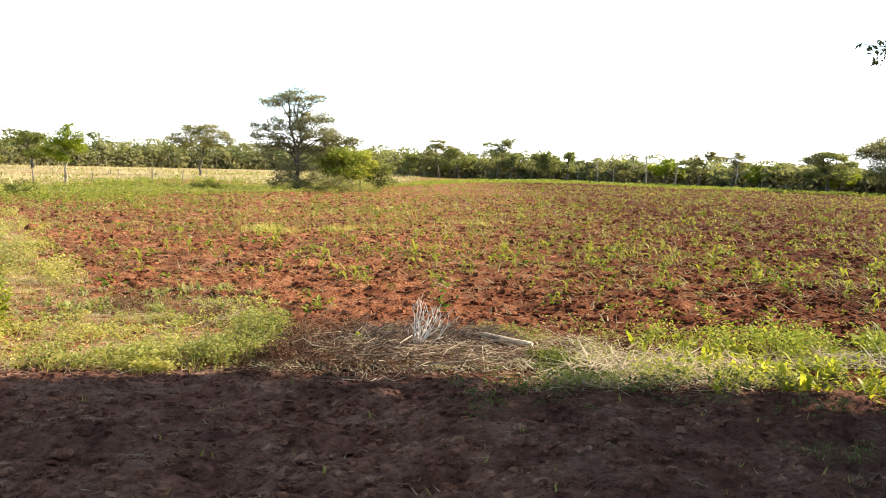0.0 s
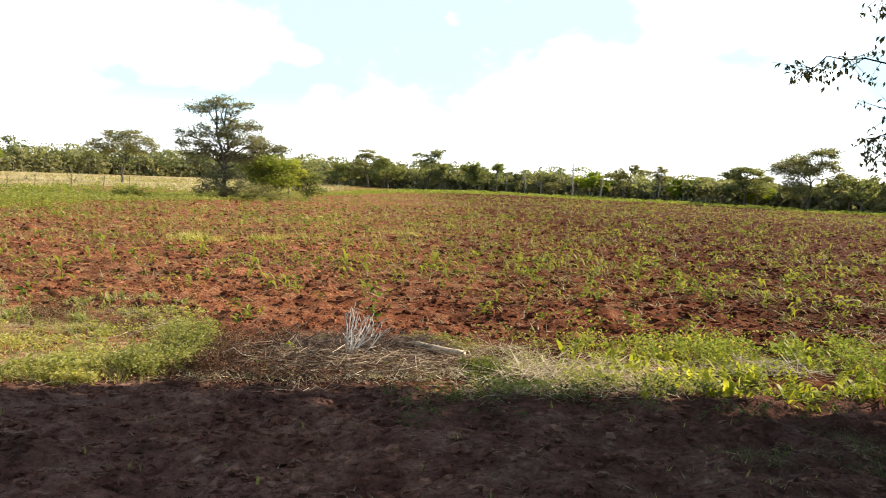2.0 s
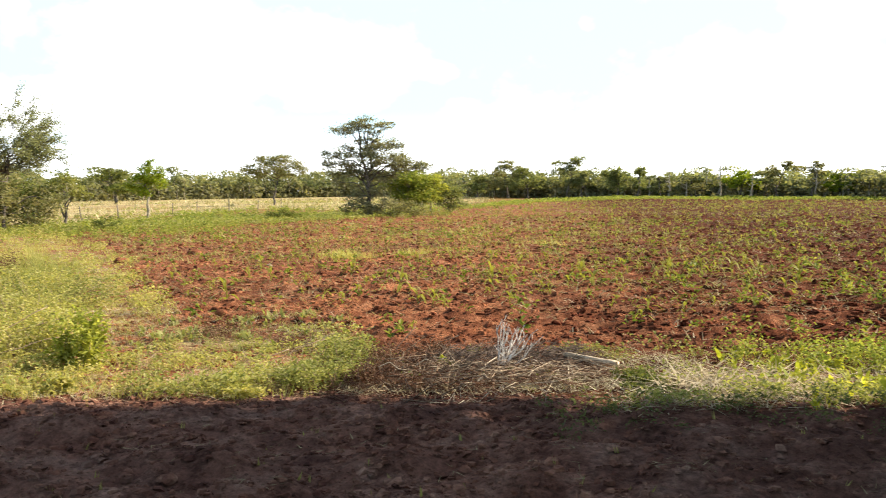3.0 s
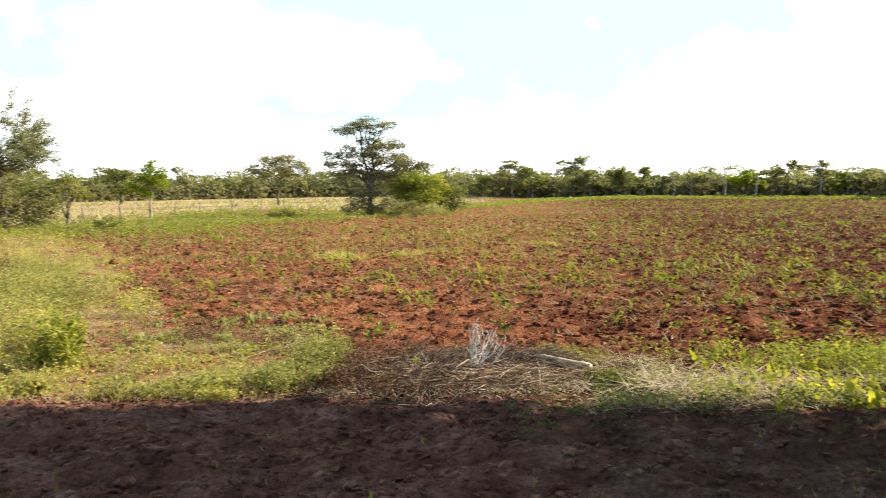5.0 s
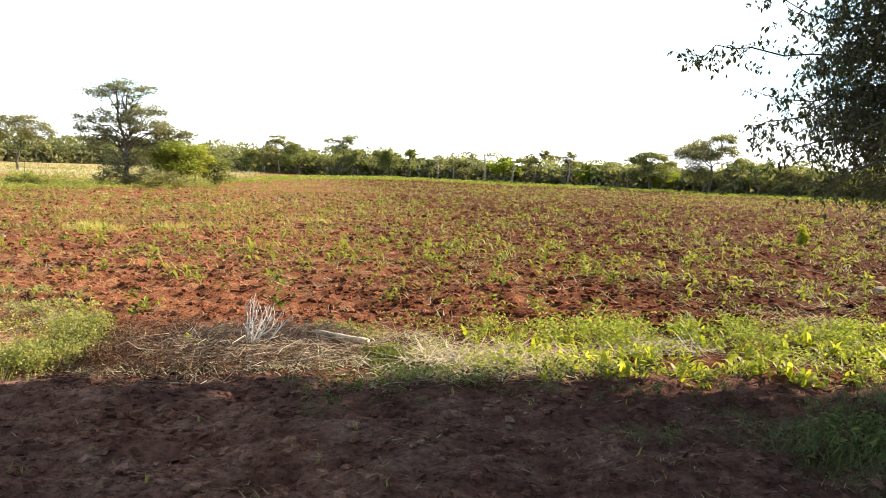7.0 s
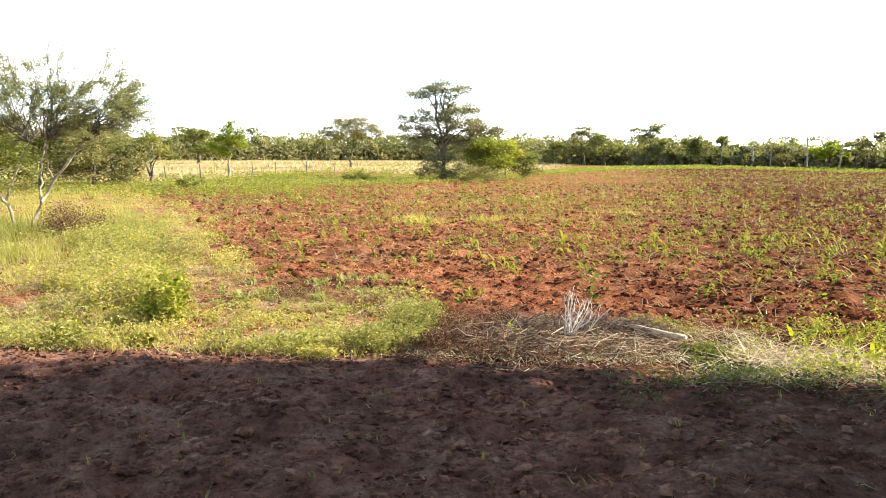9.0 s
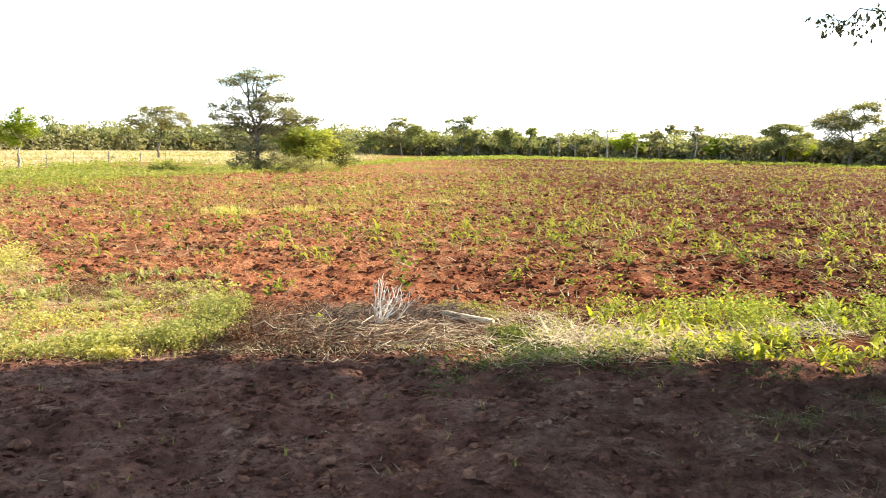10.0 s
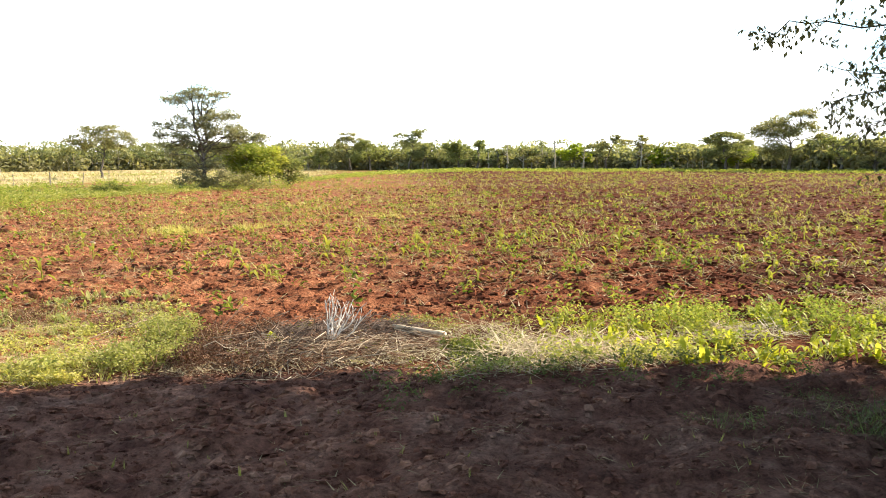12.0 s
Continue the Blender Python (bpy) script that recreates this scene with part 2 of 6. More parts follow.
# Clods for the shaded foreground carry its cool, dim light in their tint.
M_GROUND, M_CLOD, M_DARKER_CLOD, M_SHADE_CLOD = ground_material(), clod_material("field_earth_clods", (0.84, 0.82, 0.80)), clod_material("darker_earth_clods", (0.50, 0.395, 0.40)), clod_material("shade_tinted_clods", (0.62, 0.76, 1.03))
M_CORN = leaf_material("young_maize_leaf", [(0.13, 0.16, 0.035), (0.24, 0.26, 0.05), (0.36, 0.35, 0.08), (0.52, 0.47, 0.16)], 0.5)
M_WEED = leaf_material("weed_leaf", [(0.09, 0.13, 0.025), (0.16, 0.21, 0.04), (0.25, 0.29, 0.055), (0.36, 0.35, 0.09)], 0.45)
M_YELLOW = leaf_material("yellow_green_grass", [(0.33, 0.33, 0.105), (0.43, 0.415, 0.145), (0.53, 0.49, 0.21), (0.62, 0.56, 0.31)], 0.55)
M_STRAW = leaf_material("dry_straw", [(0.16, 0.12, 0.07), (0.27, 0.21, 0.125), (0.42, 0.35, 0.22)], 0.15, 0.8)
M_PASTURE = leaf_material("pasture_straw", [(0.30, 0.25, 0.13), (0.46, 0.40, 0.22), (0.64, 0.58, 0.36)], 0.2, 0.8)
M_DRYWEED = leaf_material("half_dry_weed", [(0.20, 0.17, 0.08), (0.30, 0.27, 0.11), (0.40, 0.36, 0.15), (0.30, 0.33, 0.09)], 0.3, 0.8)
M_VERGE = leaf_material("dusty_verge_leaf", [(0.20, 0.22, 0.07), (0.28, 0.295, 0.10), (0.37, 0.37, 0.14), (0.46, 0.43, 0.21)], 0.45)
M_LIME = leaf_material("lime_yellow_leaf", [(0.20, 0.24, 0.03), (0.36, 0.38, 0.05), (0.54, 0.52, 0.09)], 0.5)
M_PALESTRAW = leaf_material("bleached_straw", [(0.32, 0.25, 0.15), (0.50, 0.42, 0.29), (0.66, 0.59, 0.45)], 0.15, 0.8)
# Dark, cool copy of the grass greens with the tree's shade in its colour.
M_SHADEGRASS = leaf_material("shade_tinted_grass", [(0.08, 0.098, 0.046), (0.115, 0.137, 0.062), (0.16, 0.18, 0.082)], 0.4)
M_SHRUB = leaf_material("shrub_leaf", [(0.09, 0.115, 0.04), (0.145, 0.17, 0.055), (0.20, 0.225, 0.07), (0.28, 0.28, 0.10)], 0.45)
M_BRIGHT = leaf_material("bright_shrub_leaf", [(0.16, 0.22, 0.025), (0.26, 0.32, 0.035), (0.38, 0.42, 0.05)], 0.5)
M_SUNLIT = leaf_material("sunlit_yellow_leaf", [(0.26, 0.29, 0.065), (0.40, 0.42, 0.10), (0.54, 0.52, 0.16)], 0.55)
M_OLIVE = leaf_material("olive_leaf", [(0.13, 0.135, 0.07), (0.21, 0.21, 0.11), (0.30, 0.28, 0.15), (0.38, 0.34, 0.20)], 0.45)
M_SAVANNA = leaf_material("savanna_tree_leaf", [(0.14, 0.14, 0.10), (0.215, 0.21, 0.15), (0.30, 0.285, 0.20), (0.40, 0.38, 0.27)], 0.5)
M_GREY = leaf_material("grey_green_leaf", [(0.15, 0.165, 0.095), (0.22, 0.235, 0.135), (0.31, 0.315, 0.185)], 0.5)
M_THORN = leaf_material("feathery_thorn_leaf", [(0.20, 0.215, 0.14), (0.29, 0.305, 0.195), (0.40, 0.405, 0.265)], 0.55)
M_DARK = leaf_material("dark_glossy_leaf", [(0.045, 0.048, 0.028), (0.075, 0.082, 0.038), (0.115, 0.118, 0.055)], 0.38, 0.45)
# Lighter copy of the same tree's leaf; veiling haze is put into its colour.
M_NEARLEAF = leaf_material("backlit_olive_leaf", [(0.08, 0.078, 0.05), (0.13, 0.125, 0.075), (0.19, 0.18, 0.11)], 0.5, 0.45)
M_WOODS = leaf_material("woodland_leaf", [(0.16, 0.175, 0.105), (0.22, 0.235, 0.137), (0.29, 0.295, 0.17), (0.37, 0.36, 0.21)], 0.5, spread=0.13, patchy=1.9)
M_TWIGGY = leaf_material("withered_twigs", [(0.09, 0.037, 0.026), (0.17, 0.088, 0.062), (0.30, 0.19, 0.135)], 0.15, 0.9)
M_BAND = leaf_material("fresh_weed_leaf", [(0.15, 0.20, 0.045), (0.23, 0.28, 0.06), (0.33, 0.36, 0.09), (0.44, 0.43, 0.15)], 0.5)
M_STUBBLE = leaf_material("weathered_stubble", [(0.20, 0.155, 0.105), (0.34, 0.275, 0.19), (0.50, 0.42, 0.31), (0.64, 0.56, 0.44)], 0.15, 0.8)
M_FARLEAF = leaf_material("far_green_leaf", [(0.13, 0.155, 0.07), (0.20, 0.225, 0.10), (0.28, 0.295, 0.13), (0.36, 0.355, 0.17)], 0.5, spread=0.12)
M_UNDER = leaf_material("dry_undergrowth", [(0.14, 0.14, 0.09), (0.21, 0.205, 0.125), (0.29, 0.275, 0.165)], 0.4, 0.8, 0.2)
M_BARK = rough_material("grey_brown_bark", (0.06, 0.05, 0.04), (0.19, 0.16, 0.13), 14.0, 0.6)
M_PALE = rough_material("pale_bark", (0.24, 0.20, 0.14), (0.48, 0.42, 0.32), 16.0, 0.4)
M_BLEACHED = rough_material("bleached_wood", (0.60, 0.55, 0.51), (0.88, 0.82, 0.77), 40.0, 0.4)
M_STICK = rough_material("dry_sticks", (0.17, 0.115, 0.075), (0.46, 0.355, 0.25), 30.0, 0.4)
M_PALESTICK = rough_material("bleached_sticks", (0.38, 0.30, 0.21), (0.72, 0.62, 0.48), 30.0, 0.4)
M_DARKSTICK = rough_material("dark_sticks", (0.07, 0.05, 0.04), (0.20, 0.15, 0.12), 30.0, 0.4)
M_LOG = rough_material("peeled_log", (0.42, 0.32, 0.22), (0.72, 0.60, 0.45), 35.0, 0.4)
M_POST = rough_material("weathered_post", (0.09, 0.075, 0.06), (0.24, 0.21, 0.18), 20.0, 0.5)
M_STONE = rough_material("pale_stone", (0.20, 0.14, 0.10), (0.40, 0.31, 0.23), 18.0, 0.5)

# ---- mesh helpers ----


def quads_mesh(name, verts, quads, material, smooth=False):
    me = bpy.data.meshes.new(name)
    verts, quads = np.asarray(verts, float).reshape(-1, 3), np.asarray(quads, int).reshape(-1, 4)
    me.vertices.add(len(verts))
    me.vertices.foreach_set("co", verts.ravel())
    me.loops.add(quads.size)
    me.loops.foreach_set("vertex_index", quads.ravel())
    me.polygons.add(len(quads))
    me.polygons.foreach_set("loop_start", np.arange(0, quads.size, 4))
    me.polygons.foreach_set("use_smooth", np.full(len(quads), smooth))
    me.update(calc_edges=True)
    me.validate()
    me.materials.append(material)
    return me


class Pile:
    """Collects many small shapes into one mesh."""

    def __init__(self):
        self.v, self.q, self.n = [], [], 0

    def add(self, v, q):
        v = np.asarray(v, float).reshape(-1, 3)
        self.v.append(v)
        self.q.append(np.asarray(q, int).reshape(-1, 4) + self.n)
        self.n += len(v)
        return self

    def mesh(self, name, material, smooth=False):
        return quads_mesh(name, np.concatenate(self.v), np.concatenate(self.q), material, smooth)


def part(name, me, parent, label=""):
    ob = new(name, me)
    ob.parent = parent
    return tagged(ob, label)


def thing(name, at, label, category, group="", kind=""):
    ob = new(name)
    ob.matrix_world = pose(*at)
    ob.empty_display_size = 0.2
    return tagged(ob, label, category, group, kind)


def tube(path, radii, sides=6):
    """A tapered limb along a path of points."""
    path = np.asarray(path, float)
    k = len(path)
    radii = np.broadcast_to(np.asarray(radii, float), (k,))
    d = np.gradient(path, axis=0)
    d /= np.linalg.norm(d, axis=1, keepdims=True) + 1e-9
    ref = np.where(np.abs(d[:, 2:3]) > 0.9, np.array([[1.0, 0, 0]]), np.array([[0, 0, 1.0]]))
    u = np.cross(d, ref)
    u /= np.linalg.norm(u, axis=1, keepdims=True) + 1e-9
    w = np.cross(d, u)
    a = np.arange(sides) * 2 * np.pi / sides
    v = path[:, None] + radii[:, None, None] * (np.cos(a)[None, :, None] * u[:, None] + np.sin(a)[None, :, None] * w[:, None])
    i, j = np.meshgrid(np.arange(k - 1), np.arange(sides), indexing="ij")
    j2 = (j + 1) % sides
    q = np.stack([i * sides + j, i * sides + j2, (i + 1) * sides + j2, (i + 1) * sides + j], -1)
    return v.reshape(-1, 3), q.reshape(-1, 4)


def bent(a, b, rng, sag=0.1, steps=6, wander=0.06):
    """A slightly crooked path from a to b that rises or sags in the middle."""
    a, b = np.asarray(a, float), np.asarray(b, float)
    t = np.linspace(0, 1, steps)[:, None]
    size = np.linalg.norm(b - a)
    p = a + (b - a) * t
    p[:, 2:] += sag * size * np.sin(np.pi * t)
    p[1:-1] += rng.normal(0, wander * size / 3, (steps - 2, 3))
    return p


def leaf_quads(centres, size, rng, flat=0.5, slim=0.45, hang=0.0):
    """One pointed leaf blade at each centre. flat: how level they lie; hang: how far they droop."""
    n = len(centres)
    size = np.broadcast_to(size, (n,)) * rng.uniform(0.65, 1.3, n)
    yaw = rng.uniform(0, 2 * np.pi, n)
    along = np.stack([np.cos(yaw), np.sin(yaw), rng.normal(0, 1 - flat, n) - hang], -1)
    along /= np.linalg.norm(along, axis=1, keepdims=True)
    up = rng.normal(0, 1, (n, 3)) * (1 - flat) + np.array([0, 0, 1.0])
    side = np.cross(along, up)
    side /= np.linalg.norm(side, axis=1, keepdims=True) + 1e-9
    nrm = np.cross(side, along)
    a, s = along * size[:, None], side * (size * slim)[:, None]
    fold = nrm * (size * 0.12)[:, None]
    c = np.asarray(centres)
    v = np.stack([c - a * 0.5, c - a * 0.02 + s * 0.5 + fold, c + a * 0.5 - fold, c + a * 0.02 - s * 0.5 + fold], 1)
    return v.reshape(-1, 3), np.arange(n * 4).reshape(n, 4)


def shell_quads(centres, outward, size, rng, slim=0.7, loose=0.45):
    """Leafy tufts that face outward from a clump's surface, so that the clump catches light as one body."""
    n = len(centres)
    nrm = outward + rng.normal(0, loose, (n, 3))
    nrm /= np.linalg.norm(nrm, axis=1, keepdims=True) + 1e-9
    a = np.cross(nrm, rng.normal(0, 1, (n, 3)))
    a /= np.linalg.norm(a, axis=1, keepdims=True) + 1e-9
    b = np.cross(nrm, a)
    size = size * rng.uniform(0.6, 1.35, n)
    a, b = a * (size * 0.5)[:, None], b * (size * 0.5 * slim)[:, None]
    c = np.asarray(centres)
    v = np.stack([c - a, c + b, c + a, c - b], 1)
    return v.reshape(-1, 3), np.arange(n * 4).reshape(n, 4)


def in_pad(centre, radii, n, rng, clumps=14, tight=0.24):
    """Leaf places in an uneven, gappy cushion of foliage."""
    u = rng.normal(0, 1, (clumps, 3))
    u /= np.linalg.norm(u, axis=1, keepdims=True)
    hub = u * rng.uniform(0.35, 0.95, (clumps, 1)) ** 0.6
    pick = rng.integers(0, clumps, n)
    spread = rng.uniform(0.6, 1.3, clumps)[pick][:, None] * tight
    p = hub[pick] + rng.normal(0, 1, (n, 3)) * spread
    return np.asarray(centre) + p * np.asarray(radii), np.asarray(centre) + hub * np.asarray(radii)


def place_all(templates, xs, ys, zs, scale, rng, lean=0.0):
    """Many small plants, each a turned and scaled copy of one of the templates, as one vertex and face list."""
    pile = Pile()
    which = rng.integers(0, len(templates), len(xs))
    for k, (tv, tq) in enumerate(templates):
        sel = np.where(which == k)[0]
        if not len(sel):
            continue
        a = rng.uniform(0, 2 * np.pi, len(sel))
        c, s = np.cos(a), np.sin(a)
        sc = np.broadcast_to(scale, (len(xs),))[sel]
        x = (tv[None, :, 0] * c[:, None] - tv[None, :, 1] * s[:, None]) * sc[:, None]
        y = (tv[None, :, 0] * s[:, None] + tv[None, :, 1] * c[:, None]) * sc[:, None]
        z = tv[None, :, 2] * sc[:, None]
        if lean:
            x = x + z * rng.normal(0, lean, (len(sel), 1))
            y = y + z * rng.normal(0, lean, (len(sel), 1))
        v = np.stack([x + xs[sel][:, None], y + ys[sel][:, None], z + zs[sel][:, None]], -1)
        q = tq[None] + (np.arange(len(sel)) * len(tv))[:, None, None]
        pile.add(v.reshape(-1, 3), q.reshape(-1, 4))
    return pile


def blade(length, width, lift, droop, yaw, base=0.0, steps=4):
    """A grass or maize blade: a strip that rises and arches over."""
    t = np.linspace(0, 1, steps)
    out = length * (t * math.cos(lift) + 0.25 * droop * t ** 2)
    up = base + length * (t * math.sin(lift) - droop * t ** 2.2)
    w = width * np.interp(t, [0, 0.33, 0.67, 1], [0.55, 1.0, 0.75, 0.06]) if steps >= 4 else width * np.linspace(1, 0.06, steps)
    c, s = math.cos(yaw), math.sin(yaw)
    v = np.concatenate([np.stack([out * c - w / 2 * s, out * s + w / 2 * c, up + 0.1 * w], -1),
                        np.stack([out * c + w / 2 * s, out * s - w / 2 * c, up + 0.1 * w], -1)])
    i = np.arange(steps - 1)
    return v, np.stack([i, i + 1, i + 1 + steps, i + steps], -1)


def tuft(n, length, width, rng, lift=(0.8, 1.45), droop=(0.05, 0.35), spread=0.03, steps=3):
    pile = Pile()
    for _ in range(n):
        v, q = blade(length * rng.uniform(0.55, 1.2), width * rng.uniform(0.7, 1.3), rng.uniform(*lift), rng.uniform(*droop), rng.uniform(0, 6.28), 0, steps)
        pile.add(v + np.array([rng.normal(0, spread), rng.normal(0, spread), 0]), q)
    return np.concatenate(pile.v), np.concatenate(pile.q)


def herb(n, height, leaf, rng, spread=0.5):
    """A low leafy weed: small leaves round a few stems."""
    pile = Pile()
    c = np.stack([rng.normal(0, spread * height, n), rng.normal(0, spread * height, n), height * rng.uniform(0.12, 1.0, n) ** 0.8], -1)
    c[:, :2] *= (1.15 - 0.5 * c[:, 2:] / height)
    pile.add(*leaf_quads(c, leaf, rng, 0.45, 0.5))
    return np.concatenate(pile.v), np.concatenate(pile.q)


def maize_leaf(rng, f, height, turn):
    """One arching leaf; f runs from the lowest leaf to the topmost."""
    return blade(height * rng.uniform(0.75, 1.2) * (1 - 0.15 * f), 0.030 * rng.uniform(0.75, 1.25), 0.75 + 0.45 * f + rng.normal(0, 0.12), rng.uniform(0.75, 1.3) * (1 - 0.2 * f), turn, height * (0.05 + 0.42 * f), 5)


def maize(rng, leaves=6, height=0.24):
    pile = Pile()
    turn = rng.uniform(0, 6.28)
    for k in range(leaves):
        pile.add(*maize_leaf(rng, k / leaves, height, turn + k * 2.6 + rng.normal(0, 0.3)))
    return np.concatenate(pile.v), np.concatenate(pile.q)


def value_noise(x, y, cell, seed):
    """Smooth random heights on a grid of that cell size, from -1 to 1."""
    def lattice(i, j):
        h = (i.astype(np.int64) * 374761393 + j.astype(np.int64) * 668265263 + seed * 1442695041) & 0xFFFFFFFF
        h = ((h ^ (h >> 13)) * 1274126177) & 0xFFFFFFFF
        return ((h ^ (h >> 16)) & 0xFFFF) / 32767.5 - 1
    u, v = x / cell, y / cell
    i, j = np.floor(u), np.floor(v)
    f, g = u - i, v - j
    f, g = f * f * (3 - 2 * f), g * g * (3 - 2 * g)
    return (lattice(i, j) * (1 - f) * (1 - g) + lattice(i + 1, j) * f * (1 - g) + lattice(i, j + 1) * (1 - f) * g + lattice(i + 1, j + 1) * f * g)


# ---- the lie of the land ----
def weed_edge(y):
    """x of the border between the weedy verge and the tilled field, by distance."""
    return np.interp(y, [6.0, 9.3, 10.3, 14.0, 19.8, 29.0, 36.0, 60.0], [-0.8, -1.2, -3.4, -5.4, -7.6, -13.0, -19.0, -40.0])


def field_far(x):
    """y of the far border of the tilled field."""
    return np.interp(x, [-60, -20, -16, -14.5, -8.5, -6.0, 2.0, 10.0, 28.0, 40.0, 47.6, 55.5, 60.0, 90.0], [30, 34, 34, 38, 45, 50, 66, 100, 132, 118, 107, 86, 80, 62])


def pasture_near(x):
    return np.interp(x, [-90, -22, -19.5, -18.3, -15.3, -9.0, -3.0, 3.0, 12.0], [40, 42, 44, 62, 78, 72, 72, 90, 150])


def strip_near(x):
    """y at which the weedy strip starts, in front of the field."""
    return np.interp(x, [-12, -5, -0.8, 0.4, 1.3, 2.2, 4.0, 6.0, 9.0], [6.2, 6.3, 6.5, 6.4, 5.9, 5.75, 5.5, 5.2, 5.0])


def strip_far(x):
    return np.interp(x, [0.5, 1.5, 3.2, 4.8, 6.3, 9.0], [8.3, 8.1, 8.0, 7.9, 7.7, 7.7])


def smooth_step(a, b, x):
    t = np.clip((x - a) / (b - a), 0, 1)
    return t * t * (3 - 2 * t)


def bare_bay(x, y):
    """Worn, nearly bare earth in the verge: a wide bay by the field and a small sandy spot before it."""
    wide = smooth_step(1.25, 0.65, np.hypot((x + 2.55 + 0.25 * (y - 8.9)) / 1.15, (y - 8.95) / 1.35))
    sandy = smooth_step(1.2, 0.7, np.hypot((x + 2.6) / 0.62, (y - 7.2) / 0.33))
    return np.clip(np.maximum(wide, sandy), 0, 1)


def green_headland(x, y):
    """Dense low weeds over the far end of the field on the pasture's side."""
    a, d = np.degrees(np.arctan2(x, y)), np.hypot(x, y)
    start = np.interp(a, [-40, -24, -20, -14, -8, -2, 4], [28, 29, 29, 33, 41, 52, 64])
    return smooth_step(-2.5, 4.0, d - start + 2.0 * value_noise(x, y, 3.0, 15)) * (0.42 * smooth_step(6, -4, a) + 0.58 * smooth_step(-9, -17, a)) * smooth_step(120, 70, d)


def ground_z(x, y):
    x, y = np.asarray(x, float), np.asarray(y, float)
    d = np.hypot(x, y)
    near = (1 - smooth_step(18, 46, d)) * (1 - 0.5 * smooth_step(9, 20, d))
    tilled = smooth_step(-0.4, 0.6, x - weed_edge(y)) * smooth_step(7.4, 8.4, y) + (1 - smooth_step(5.6, 6.6, y))
    tilled = np.clip(tilled, 0, 1)
    z = 0.020 * value_noise(x, y, 0.9, 3)
    z = z + tilled * near * ((0.030 + 0.026 * (1 - smooth_step(5.6, 6.6, y))) * value_noise(x, y, 0.37, 4) + (0.056 + 0.008 * smooth_step(7.5, 9, y)) * np.abs(value_noise(x, y, 0.19, 5)) + (0.040 + 0.008 * smooth_step(7.5, 9, y)) * np.abs(value_noise(x + 0.3 * y, y - 0.3 * x, 0.11, 6)))
    z = z + 0.014 * (1 - smooth_step(5.9, 6.4, y)) * np.cos(2 * np.pi * (y - 0.05 * x + 0.15 * value_noise(x, y, 1.2, 73)) / 0.55)
    z = z + 0.022 * near * smooth_step(8.4, 9.4, y) * smooth_step(-0.4, 0.6, x - weed_edge(y)) * np.cos(2 * np.pi * (y - 0.12 * x) / 0.85)
    z = z + (1 - tilled) * near * 0.018 * value_noise(x, y, 0.3, 9)
    far = smooth_step(25, 70, y)
    return z + far * 0.10 * value_noise(x, y, 9.0, 8)


def axis(parts):
    return np.unique(np.concatenate([np.arange(a, b, s) for a, b, s in parts]).round(4))


gx = axis([(-2500, -400, 150), (-400, -100, 15), (-100, -30, 2.5), (-30, -14, 0.4), (-14, -7, 0.15), (-7, 9, 0.085), (9, 16, 0.2), (17, 30, 0.4), (30, 100, 2.5), (100, 400, 15), (400, 2501, 150)])
gy = axis([(-2500, -400, 150), (-400, -50, 25), (-50, -5, 2.5), (-5, 3, 0.4), (3.2, 11, 0.065), (11, 18, 0.11), (18, 30, 0.26), (30, 40, 0.35), (40, 160, 2.0), (160, 400, 15), (400, 2501, 150)])
X, Y = np.meshgrid(gx, gy, indexing="xy")
Z = ground_z(X, Y)
nx, ny = len(gx), len(gy)
i, j = np.meshgrid(np.arange(nx - 1), np.arange(ny - 1), indexing="xy")
quads = np.stack([j * nx + i, j * nx + i + 1, (j + 1) * nx + i + 1, (j + 1) * nx + i], -1).reshape(-1, 4)
me = quads_mesh("ground", np.stack([X, Y, Z], -1), quads, M_GROUND, True)
straw = smooth_step(-3, 3, Y - pasture_near(X)) * (1 - smooth_step(1, 12, X)) * (0.62 + 0.16 * value_noise(X * 0.4, Y, 3.0, 82))
straw = np.maximum(straw, smooth_step(0, 4, Y - 210) * 0.6)
verge = smooth_step(-0.8, 0.5, weed_edge(Y) - X) * smooth_step(-0.1, 0.3, Y - strip_near(X))
strip = smooth_step(0.0, 0.4, Y - strip_near(X)) * (1 - smooth_step(-0.2, 0.3, Y - strip_far(X))) * smooth_step(0.8, 1.6, X)
beyond = smooth_step(-6, 6, Y - field_far(X))
bay = bare_bay(X, Y)
green = np.clip(np.maximum(np.maximum(verge * 0.2 * (1 - bay), strip * 0.12), np.maximum(beyond * 0.5, 0.42 * green_headland(X, Y))), 0, 1)
straw = np.maximum(straw, verge * (0.46 + 0.06 * bay * smooth_step(8.6, 7.8, Y)))
tilled_far = smooth_step(-0.4, 0.8, X - weed_edge(Y)) * (1 - beyond)
straw = np.maximum(straw, tilled_far * (0.17 * smooth_step(10, 18, Y) + 0.17 * smooth_step(25, 60, Y)) * (1 - 0.6 * smooth_step(3, 12, X - 0.1 * Y)))
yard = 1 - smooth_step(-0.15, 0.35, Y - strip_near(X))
# Earth darker towards the right; strip's 0.8 paints the shade between its plants.
soil_dark = np.maximum(smooth_step(-2.6, 4.2, X - 0.12 * Y + 0.8 * value_noise(X, Y, 2.0, 12)) * 0.65 + 0.33 * smooth_step(3.0, 8.0, X - 0.12 * Y), strip * 0.8)
# Shade under the brush heap and the big tree goes into soil colour.
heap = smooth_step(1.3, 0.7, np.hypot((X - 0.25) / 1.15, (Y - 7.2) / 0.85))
soil_dark = np.maximum(soil_dark, np.maximum(0.9 * heap, 0.6 * yard * smooth_step(1.0, 3.4, X)))
